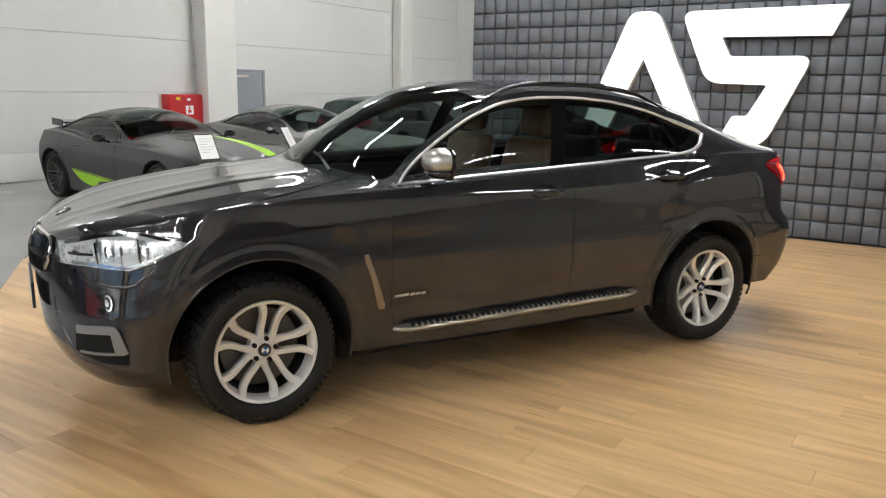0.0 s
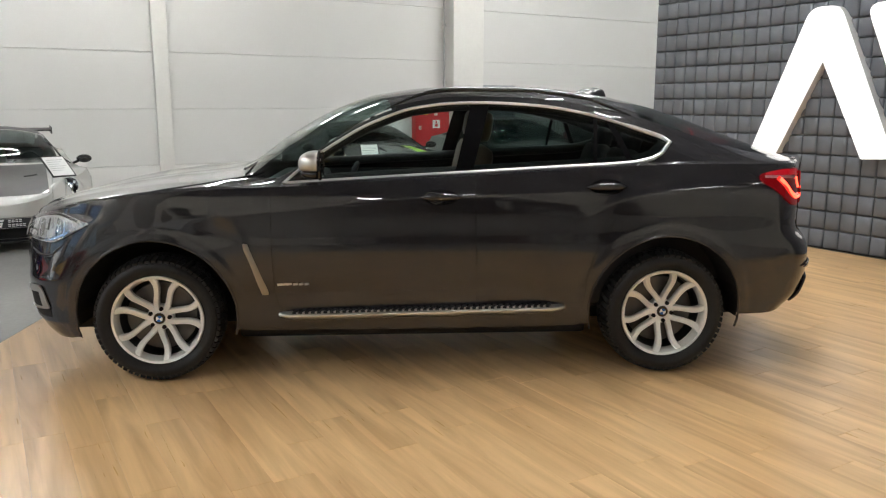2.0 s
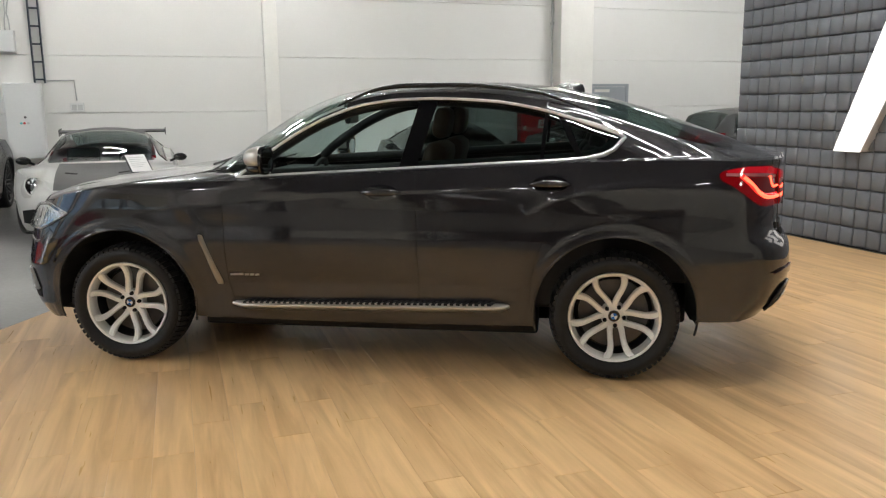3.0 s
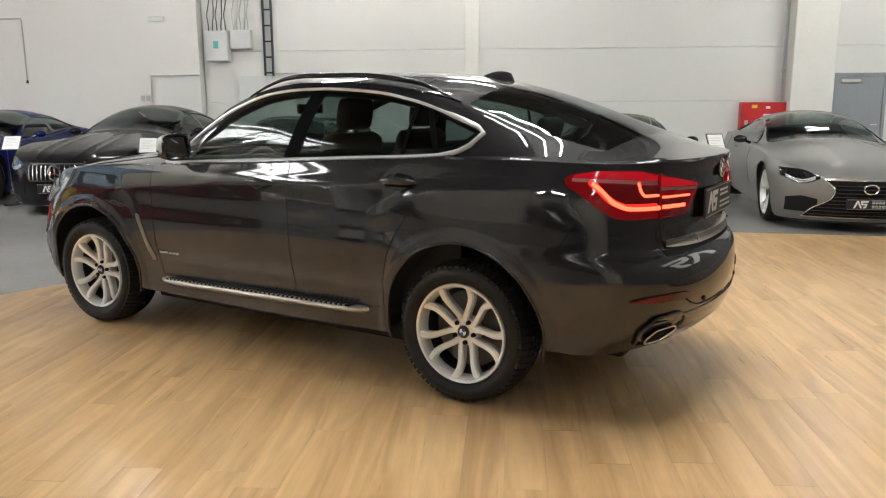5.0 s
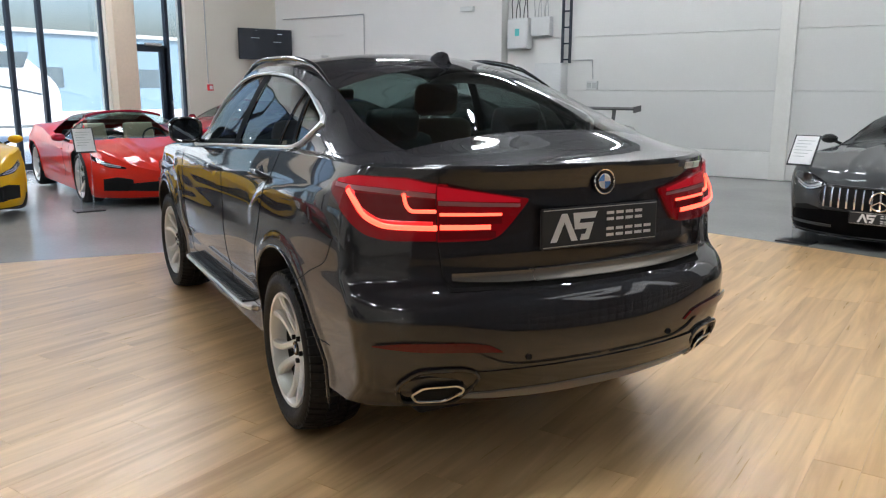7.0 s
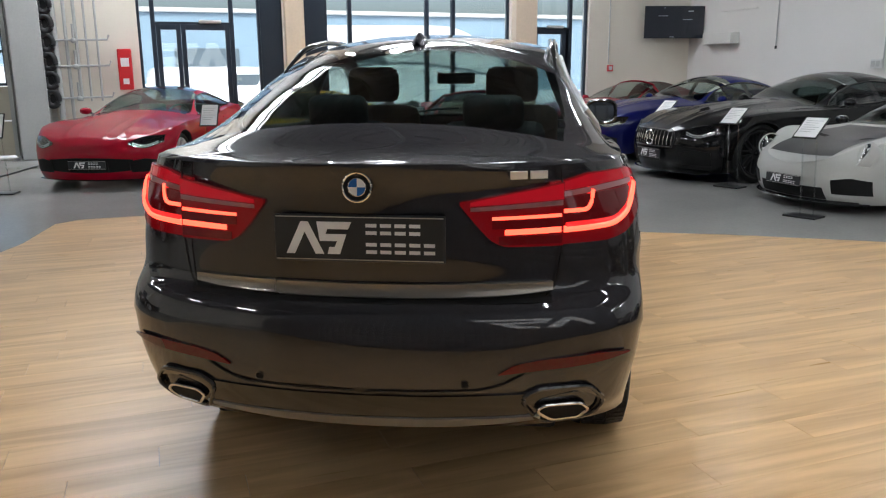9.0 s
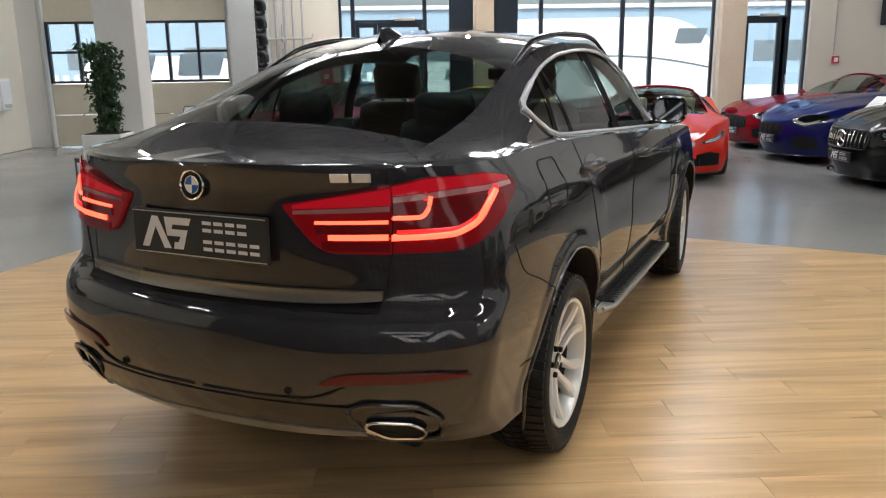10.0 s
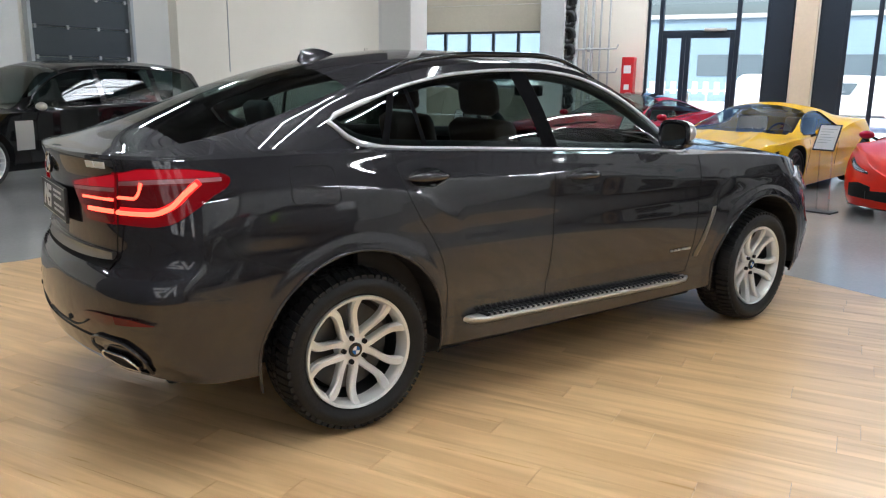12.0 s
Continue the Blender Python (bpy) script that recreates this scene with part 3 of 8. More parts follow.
# dark gate in the far wall
g2 = thing("dark_sectional_gate", "dark grey sectional gate with bright hinges", "gate", kind="structure")
for k in range(6):
    bm = bmesh.new()
    box(bm, -8.5, -6.05, -12.79, -12.73, 0.02 + k * 0.6, 0.61 + k * 0.6, bevel=0.006)
    part("panel", bm, M["dark_gate"], g2)
    if k:
        for x in (-8.4, -7.65, -6.9, -6.15):
            b2 = bmesh.new()
            box(b2, x - 0.03, x + 0.03, -12.73, -12.70, k * 0.6 - 0.03, 0.05 + k * 0.6, bevel=0.004)
            part("hinge", b2, M["satin"], g2)
bm = bmesh.new()
box(bm, -8.58, -8.5, -12.79, -12.65, 0, 3.7)
box(bm, -6.05, -5.97, -12.79, -12.65, 0, 3.7)
part("rail", bm, M["steel"], g2)

# the lit letters on the padded wall: two plain shapes


def rounded(pts, radii, n=6):
    """The outline with its corners rounded."""
    out = []
    k = len(pts)
    for i, p in enumerate(pts):
        p = Vector(p)
        r = radii[i]
        if r <= 0:
            out.append(tuple(p))
            continue
        a, b = Vector(pts[i - 1]) - p, Vector(pts[(i + 1) % k]) - p
        ra = min(r, a.length * 0.48, b.length * 0.48)
        pa, pb = p + a.normalized() * ra, p + b.normalized() * ra
        for j in range(n + 1):
            t = j / n
            out.append(tuple((1 - t) ** 2 * pa + 2 * t * (1 - t) * p + t * t * pb))
    return out


def letter(label, pts, radii):
    b = bmesh.new()
    ol = rounded(pts, radii)
    prism(b, ol, "x", XA - 0.10, XA - 0.086)
    b.normal_update()
    bmesh.ops.triangulate(b, faces=[f for f in b.faces if len(f.verts) > 4])
    lt = thing("sign_letter", label, "sign letter", "wall sign letters")
    part("face", b, M["sign_white"], lt)
    b = bmesh.new()
    prism(b, ol, "x", XA - 0.0855, XA + 0.03)
    part("side", b, M["sign_side"], lt)


letter("lit white peaked letter shape on the padded wall", [(0.86, 2.58), (0.52, 2.58), (-0.19, 1.03), (0.15, 1.01), (0.67, 2.02), (1.16, 1.02), (1.51, 1.02)],
       [0.12, 0.12, 0.02, 0.02, 0.02, 0.02, 0.02])
letter("lit white zigzag letter shape on the padded wall", [(0.24, 2.56), (-1.55, 2.57), (-1.41, 2.25), (-0.25, 2.26), (-0.36, 2.04), (-1.25, 2.04), (-0.80, 1.02), (-0.26, 1.02),
       (-0.44, 1.37), (-0.60, 1.37), (-0.79, 1.72), (-0.11, 1.74)], [0.16, 0.02, 0.02, 0.03, 0.03, 0.16, 0.2, 0.02, 0.03, 0.03, 0.03, 0.16])

# yard outside: long blue building, white vehicles
bld = thing("neighbour_building", "long blue clad commercial building across the snowy yard", "building")
bm = bmesh.new()
box(bm, -62, -52, -60, 70, -0.1, 5.3)
part("wall", bm, M["blue_cladding"], bld)
bm = bmesh.new()
box(bm, -62.3, -51.7, -60.3, 70.3, 5.31, 5.6, bevel=0.05)
part("roof", bm, M["steel"], bld)
for k in range(14):
    bm = bmesh.new()
    y = -48 + k * 8
    box(bm, -51.99, -51.93, y, y + 4.2, 1.6, 3.0, bevel=0.02)
    part("window", bm, M["grey_window"], bld)


def trailer(x, y, rz, label, length=6.4, h=2.75, windows=((-1.6, -0.2, 1.45, 2.05), (0.4, 1.7, 1.45, 2.05)), art=False):
    t = thing("caravan", label, "caravan", "parked in the yard", m=pose(x, y, -0.1, 0, 0, rz))
    b1 = bmesh.new()
    prism(b1, rounded([(-length / 2, 0.55), (length / 2, 0.55), (length / 2, h), (-length / 2 + 1.5, h), (-length / 2, 1.7)], [0.2, 0.2, 0.35, 0.9, 0.4], 8), "y", -1.1, 1.1, bevel=0.08)
    part("body", b1, M["white_body"], t, smooth=35)
    for xa, xb, za, zb in windows:
        b2 = bmesh.new()
        prism(b2, [(xa + 0.2, za), (xb, za), (xb - 0.1, zb), (xa, zb)], "y", 1.1, 1.13)
        part("window", b2, M["grey_window"], t)
    if art:
        b5 = bmesh.new()
        tube(b5, [(length * (k / 24 - 0.42), 1.115, 1.30 + 0.55 * math.sin(math.pi * (k + 2) / 25)) for k in range(22)], 0.03, 6)
        part("flowing_line", b5, M["grey_window"], t)
        for pts in ([(0.75, 2.35), (1.75, 2.35), (1.5, 1.85), (0.5, 1.85)], [(0.35, 1.68), (1.2, 1.68), (0.85, 0.9)]):
            b6 = bmesh.new()
            prism(b6, pts, "y", 1.1, 1.118)
            part("plain_shape", b6, M["pale_print"], t)
    for xw in (-0.3, 0.5):
        b3 = bmesh.new()
        lathe(b3, [(0.02, -0.1), (0.3, -0.1), (0.33, -0.06), (0.33, 0.06), (0.3, 0.1), (0.02, 0.1)], 20)
        part("wheel", b3, M["rubber"], t, smooth=40, m=pose(xw, 1.02, 0.33))
    b4 = bmesh.new()
    box(b4, -length / 2 - 1.0, length / 2 - 0.3, -0.08, 0.08, 0.42, 0.55, bevel=0.01)
    part("chassis", b4, M["steel"], t)
    return t


fence = thing("picket_fence", "low white picket fence along the blue building", "fence")
for k in range(56):
    part("picket", boxes((-44.03, -43.97, -26 + k * 0.62, -25.7 + k * 0.62, 0.55, 1.25)), M["white_body"], fence)
part("rail", boxes((-44.08, -44.03, -26.2, 9.2, 0.7, 0.8)), M["white_body"], fence)
for k in range(8):
    part("post", boxes((-44.12, -44.04, -25.85 + k * 4.96, -25.75 + k * 4.96, -0.1, 1.2)), M["steel"], fence)

trailer(-21.5, 6.2, 262, "white rounded camper van with dark shapes in the snowy yard", 7.0, 3.0, ((-2.7, -1.7, 2.2, 2.65),), True)
trailer(-24.0, 0.6, 275, "low white van covered with snow in the yard", 4.6, 1.75, ((-1.2, 0.0, 1.15, 1.5),))
trailer(-20.5, -7.5, 270, "white van in the snowy yard beyond the gate", 5.0, 2.0)

# ---- cars ----


class Shape:
    """The outer skin of a car: x runs from nose to tail, y to its right-hand side, z up, origin on the ground between the axles."""

    def __init__(self, **k):
        self.xf, self.xr, self.lf, self.lr, self.w, self.zb, self.zt, self.zc, self.yrail, self.zrail, self.led = (
            curve(k[a]) for a in ("xf", "xr", "lf", "lr", "w", "zb", "zt", "zc", "yrail", "zrail", "led"))
        self.axles, self.arch, self.arch_z, self.flare = k["axles"], k["arch"], k["arch_z"], k["flare"]
        self.warp = curve(k.get("warp", "-3:0 3:0"))
        self.bulge = k.get("bulge", 0.018)
        self.taper = k.get("taper", 0.0)
        self.step = k.get("step", 0.0)
        self.ridges = [(curve(line), curve(amount), up, down) for line, amount, up, down in k.get("ridges", ())]
        self.hood = curve(k.get("hood", "-3:0 3:0"))

    def width(self, x, z):
        fl = sum(np.exp(-((x - a) / 0.42) ** 2) for a in self.axles) * self.flare * np.exp(-((z - 0.68) / 0.28) ** 2)
        out = self.w(z) + fl - self.taper * (0.55 + 0.75 * np.clip((z - 0.75) / 0.3, 0, 1)) * np.clip((x - 1.75) / 0.6, 0, 1) ** 2
        for line, amount, up, down in self.ridges:
            d = z - line(x)
            out = out + amount(x) * np.exp(-np.abs(d) / np.where(d > 0, up, down))
        if self.step:
            r = np.min([np.hypot(x - a, z - self.arch_z) for a in self.axles], axis=0)
            out = out + self.step * np.clip((self.arch + 0.066 - r) / 0.016, 0, 1)
        return out

    def side(self, x, z):
        tf = np.clip((x - self.xf(z)) / self.lf(z), 0, 1)
        tr = np.clip((self.xr(z) - x) / self.lr(z), 0, 1)
        return self.width(x, z) * np.sqrt(1 - (1 - tf) ** 2) * np.sqrt(1 - (1 - tr) ** 2)

    def rear(self, y, z):
        q = np.clip(np.abs(y) / self.width(self.xr(z) - 0.4, z), 0, 0.999)
        return self.xr(z) - self.lr(z) * (1 - np.sqrt(1 - q * q))

    def front(self, y, z):
        q = np.clip(np.abs(y) / self.width(self.xf(z) + 0.4, z), 0, 0.999)
        return self.xf(z) + self.lf(z) * (1 - np.sqrt(1 - q * q))

    def belt(self, x):
        """Foot of the side windows."""
        zt = self.zt(x)
        ye = self.side(x, zt)
        return ye * (1 - self.led(x)), zt + 0.012

    def rail(self, x):
        ye = self.side(x, self.zt(x))
        return np.minimum(self.yrail(x), ye * 0.9), self.zrail(x)

    def window(self, x, z):
        """Half width of the greenhouse side at x, z."""
        y1, z1 = self.belt(x)
        yr, zr = self.rail(x)
        t = np.clip((z - z1) / np.maximum(zr - z1, 0.01), 0, 1)
        return y1 + (yr - y1) * t + self.bulge * 4 * t * (1 - t)

    def top(self, x, y):
        yr, zr = self.rail(x)
        f = np.minimum(np.abs(y) / np.maximum(yr, 1e-4), 1)
        return zr + self.fold(x, f) + (self.zc(x) - zr) * (1 - f ** 2.3)

    def fold(self, x, f):
        """Two raised folds along the bonnet; f runs from the middle to the edge."""
        return self.hood(x) * (np.exp(-abs(f - (0.62 - 0.16 * (x + 1.6))) / 0.09) + 0.6 * np.exp(-abs(f - (0.34 - 0.05 * (x + 1.6))) / 0.07))

    def grids(self, n=230, m=26):
        g = (1 - np.cos(np.pi * np.linspace(0, 1, n))) / 2
        g = 0.55 * g + 0.45 * np.linspace(0, 1, n) ** 1.0
        v = np.linspace(0, 1, m)
        X, Y, Z = np.zeros((m, n)), np.zeros((m, n)), np.zeros((m, n))
        for i, t in enumerate(v):
            x = -2.3 + 4.7 * g
            for _ in range(8):
                z = self.zb(x) + t * (self.zt(x) - self.zb(x))
                x = self.xf(z) + (self.xr(z) - self.xf(z)) * g
            X[i], Z[i], Y[i] = x, z, self.side(x, z)
        x, ye, zt = X[-1], Y[-1], Z[-1]
        y1, z1 = self.belt(x)
        y1, z1 = np.minimum(y1, ye), np.where(ye < 0.05, zt, z1)
        yr, zr = self.rail(x)
        zr = np.where(ye < 0.05, zt, zr)
        rows = [(x, y1, z1)]
        for k in range(1, 9):
            t = k / 8
            rows.append((x, y1 + (yr - y1) * t + self.bulge * 4 * t * (1 - t) * np.clip((zr - z1) / 0.2, 0, 1), z1 + (zr - z1) * t))
        split = len(rows)
        for k in range(1, 23):
            f = 1 - k / 22
            rows.append((x + self.warp(x) * (1 - f * f), yr * f, zr + self.fold(x, f) + (np.where(ye < 0.05, zt, self.zc(x)) - zr) * (1 - f**2.3)))
        return (X, Y, Z), rows, split


def build_skin(sh, screen, back, hole=None, n=230, m=26, open_top=None):
    """Meshes of the body, the windscreen and the rear window. screen, back: x ranges; hole: test and outline of the side openings."""
    (X, Y, Z), rows, split = sh.grids(n, m)
    body, fore, aft = bmesh.new(), bmesh.new(), bmesh.new()
    grid = [np.stack([X[i], Y[i], Z[i]], 1) for i in range(len(X))] + [np.stack(r, 1) for r in rows]
    nrow, ns = len(grid), n
    side_rows = len(X)
    for sign in (1, -1):
        made = {}

        def vert(bmx, key, i, j):
            k = (key, i, j)
            if k not in made:
                p = grid[i][j]
                made[k] = bmx.verts.new((p[0], sign * p[1], p[2]))
            return made[k]
        for i in range(nrow - 1):
            for j in range(ns - 1):
                xm = X[-1][j] * 0.5 + X[-1][j + 1] * 0.5
                c = (grid[i][j] + grid[i + 1][j + 1]) / 2
                target, key = body, 0
                if open_top and i >= side_rows and open_top[0] < xm < open_top[1]:
                    continue
                if i < side_rows - 1:
                    if any((c[0] - a) ** 2 + (c[2] - sh.arch_z) ** 2 < sh.arch**2 for a in sh.axles) and c[1] > 0.45:
                        continue
                elif i >= side_rows + split - 1:
                    f = i - (side_rows + split - 1)
                    if screen[0] < xm < screen[1] and f >= 0:
                        target, key = fore, 1
                    elif back[0] < xm < back[1] and f >= 1:
                        target, key = aft, 2
                elif hole and hole(c[0], c[2]):
                    continue
                target.faces.new((vert(target, key, i, j), vert(target, key, i, j + 1), vert(target, key, i + 1, j + 1), vert(target, key, i + 1, j)))
    for b in (body, fore, aft):
        bmesh.ops.remove_doubles(b, verts=b.verts, dist=0.0012)
        bmesh.ops.dissolve_degenerate(b, dist=0.0005, edges=b.edges)
    for v in body.verts:
        if not v.is_boundary:
            continue
        for a in sh.axles:
            dx, dz = v.co.x - a, v.co.z - sh.arch_z
            d = math.hypot(dx, dz)
            if abs(d - sh.arch) < 0.06 and abs(v.co.y) > 0.45 and v.co.z < 1.0:
                v.co.x, v.co.z = a + dx * sh.arch / d, sh.arch_z + dz * sh.arch / d
                v.co.y = math.copysign(float(sh.side(v.co.x, v.co.z)), v.co.y)
    return body, fore, aft


def on_side(sh, pts, out=0.003, sign=1):
    return [(x, sign * (float(sh.side(x, z)) + out), z) for x, z in pts]


def skin(sh, x, z, out=0.0, sign=1):
    """A point of the body side, raised along its normal."""
    e = 0.006
    y = float(sh.side(x, z))
    nx, nz = -(float(sh.side(x + e, z)) - float(sh.side(x - e, z))) / (2 * e), -(float(sh.side(x, z + e)) - float(sh.side(x, z - e))) / (2 * e)
    n = math.sqrt(1 + nx * nx + nz * nz)
    return (x + out * nx / n, sign * (y + out / n), z + out * nz / n)


def skin_patch(sh, low, high, xs, out=0.004, rows=6, sign=1, depth=0.006):
    """A piece on the body side between two height curves over x."""
    bm = bmesh.new()
    sheet(bm, [[skin(sh, x, float(low(x)) + (float(high(x)) - float(low(x))) * k / rows, out, sign) for k in range(rows + 1)] for x in xs])
    thick(bm, depth)
    return bm


def dense(pts, step=0.03):
    out = []
    for a, b in zip(pts, pts[1:]):
        k = max(1, int(math.dist(a, b) / step))
        out += [tuple(np.array(a) + (np.array(b) - np.array(a)) * i / k) for i in range(k)]
    return out + [pts[-1]]


def smooth_line(pts, n=60):
    """A smooth curve through points by arc length."""
    p = np.array(pts, float)
    s = np.r_[0, np.cumsum(np.linalg.norm(np.diff(p, axis=0), axis=1))]
    t = np.linspace(0, s[-1], n)
    return [tuple(q) for q in np.stack([pchip(s, p[:, k])(t) for k in range(p.shape[1])], 1)]


def end_patch(sh, rear, low, high, ys, out=0.006, rows=8, sign=1, depth=0.012):
    """A skin piece on the nose or the tail between two height curves over y."""
    f = sh.rear if rear else sh.front
    d = 1 if rear else -1
    bm = bmesh.new()
    grid = []
    for y in ys:
        a, b = float(low(y)), float(high(y))
        col = []
        for k in range(rows + 1):
            z = a + (b - a) * k / rows
            q = min(0.97, abs(y) / 0.93)
            col.append((float(f(y, z)) + d * out * math.sqrt(1 - q * q), sign * (y + out * q), z))
        grid.append(col)
    sheet(bm, grid)
    thick(bm, depth)
    return bm


def wheel_parts(parent, R, rim, half, style, alloy, spokes=5, tread=True, disc=True, name="wheel"):
    """A wheel that stands at its parent's place; outside towards -y. style: 'vee', 'mesh' or 'star'."""
    w = new(name)
    w.parent = parent
    t = bmesh.new()
    lathe(t, [(rim + 0.004, -half + 0.02), (rim + 0.016, -half + 0.004), (rim + 0.04, -half - 0.008), (R - 0.06, -half - 0.012), (R - 0.034, -half - 0.004),
              (R - 0.022, -half + 0.018), (R - 0.014, -half + 0.05), (R - 0.013, 0), (R - 0.014, half - 0.05), (R - 0.022, half - 0.02), (R - 0.05, half),
              (rim + 0.03, half), (rim + 0.004, half - 0.02)], 72)
    part("tyre", t, M["rubber"], w, smooth=45)
    if tread:
        b = bmesh.new()
        n = 62
        for row, (ya, yb) in enumerate(((-half + 0.001, -half + 0.075), (-half + 0.085, -0.004), (0.004, half - 0.085), (half - 0.075, half - 0.012))):
            for k in range(n):
                a0 = 2 * math.pi * (k + 0.5 * (row % 2)) / n
                da = 2 * math.pi / n * 0.72
                sk = 0.02 * (1 if row % 2 else -1)
                vs = []
                for r in (R - 0.034, R + 0.001):
                    for ang, y in ((a0, ya), (a0 + da, ya), (a0 + da + sk, yb), (a0 + sk, yb)):
                        rr = r - (0.016 if row in (0, 3) and (abs(y) > half - 0.02) and r > R - 0.01 else 0)
                        vs.append(b.verts.new((rr * math.cos(ang), y, rr * math.sin(ang))))
                for q in ((4, 5, 6, 7), (0, 1, 5, 4), (1, 2, 6, 5), (2, 3, 7, 6), (3, 0, 4, 7)):
                    b.faces.new([vs[i] for i in q])
        part("tread", b, M["rubber"], w)
    r = bmesh.new()
    lathe(r, [(rim + 0.006, -half + 0.012), (rim + 0.002, -half + 0.002), (rim - 0.010, -half + 0.006), (rim - 0.020, -half + 0.03), (rim - 0.022, -half + 0.045), (rim - 0.025, -half + 0.075)], 72)
    part("rim", r, alloy, w, smooth=40)
    r = bmesh.new()
    lathe(r, [(rim - 0.025, -half + 0.075), (rim - 0.03, 0.0), (rim - 0.03, half - 0.03), (rim + 0.004, half - 0.012)], 72)
    part("barrel", r, M["dark_alloy"], w, smooth=40)
    s = bmesh.new()
    yo = -half + 0.03

    def arm(a_of, w_of, r0=0.055, r1=rim - 0.012, steps=12):
        rings = []
        for k in range(steps + 1):
            t_ = k / steps
            rad = r0 + (r1 - r0) * t_
            ang, wd = a_of(t_), w_of(t_)
            face = yo + 0.028 * (1 - t_) ** 2 - 0.018 * t_ + 0.012 * math.sin(math.pi * t_)
            c, sn = math.cos(ang), math.sin(ang)
            ring = []
            for du, dy in ((-wd, 0.012), (-wd * 0.62, 0.0), (wd * 0.62, 0.0), (wd, 0.012), (wd * 0.7, 0.05), (-wd * 0.7, 0.05)):
                ring.append(s.verts.new((rad * c - du * sn, face + dy, rad * sn + du * c)))
            rings.append(ring)
        for A, B in zip(rings, rings[1:]):
            for j in range(6):
                s.faces.new((A[j], A[(j + 1) % 6], B[(j + 1) % 6], B[j]))
        s.faces.new(rings[0])
        s.faces.new(rings[-1])
    for k in range(spokes):
        base = 2 * math.pi * k / spokes + math.pi / 2
        if style == "vee":
            for sg in (1, -1):
                arm(lambda q, sg=sg: base + sg * (0.15 + 0.255 * math.sin(math.pi * 0.75 * q)),
                    lambda q: 0.0195 - 0.004 * math.sin(math.pi * q) + 0.003 * q)
        elif style == "mesh":
            for sg in (1, -1):
                arm(lambda q, sg=sg: base + sg * (0.05 + 0.16 * q), lambda q: 0.011 - 0.003 * q)
        else:
            arm(lambda q: base, lambda q: 0.03 - 0.012 * q)
    part("spokes", s, alloy, w, smooth=30)
    h = bmesh.new()
    lathe(h, [(0.002, yo + 0.022), (0.034, yo + 0.022), (0.036, yo + 0.026), (0.066, yo + 0.03), (0.074, yo + 0.04), (0.074, yo + 0.09), (0.01, yo + 0.09)], 30)
    part("hub", h, alloy, w, smooth=35)
    c = bmesh.new()
    lathe(c, [(0.0005, yo + 0.014), (0.03, yo + 0.014), (0.033, yo + 0.018), (0.033, yo + 0.03)], 28)
    cap = part("centre_cap", c, M["gloss_black"], w, smooth=40)
    if style == "vee":
        for k in range(4):
            q = bmesh.new()
            pts = [(0, yo + 0.0125, 0)] + [(0.019 * math.cos(a), yo + 0.0125, 0.019 * math.sin(a)) for a in np.linspace(k * math.pi / 2 + 0.2, (k + 1) * math.pi / 2 + 0.2, 8)]
            q.faces.new([q.verts.new(p) for p in pts])
            part("cap_quarter", q, M["white_print"] if k % 2 else M["blue_enamel"], w)
        for k in range(5):
            a = 2 * math.pi * k / 5 - math.pi / 2
            q = bmesh.new()
            bmesh.ops.create_cone(q, cap_ends=True, segments=10, radius1=0.013, radius2=0.011, depth=0.03, matrix=pose(0.056 * math.cos(a), yo + 0.03, 0.056 * math.sin(a), 90, 0, 0))
            part("bolt", q, M["gap"], w, smooth=40)
    if disc:
        d = bmesh.new()
        lathe(d, [(0.05, 0.0), (rim - 0.055, 0.0), (rim - 0.055, 0.03), (0.05, 0.03)], 40, closed=True)
        part("brake_disc", d, M["brake"], w, smooth=35)
        d = bmesh.new()
        lathe(d, [(0.01, 0.06), (rim - 0.03, 0.06), (rim - 0.03, 0.075), (0.01, 0.075)], 30)
        part("back_plate", d, M["under"], w)
    return w


def place_wheels(car, sh, R, rim, half, track, style, alloy, spokes=5, tread=True, steer=0.0, hub_z=None, turns=(0, 0, 0, 0)):
    """Four wheels; turns are the angles at which they have come to rest."""
    first = None
    for ax, x in enumerate(sh.axles):
        for sgn in (-1, 1):
            m = pose(x, sgn * track, hub_z or R - 0.004, 0, 0, (180 if sgn > 0 else 0) + (steer if ax == 0 else 0)) @ pose(0, 0, 0, 0, -turns[2 * ax + (sgn > 0)], 0)
            if first is None:
                first = wheel_parts(car, R, rim, half, style, alloy, spokes, tread)
                first.matrix_local = m
            else:
                c = copy_thing(first, m)


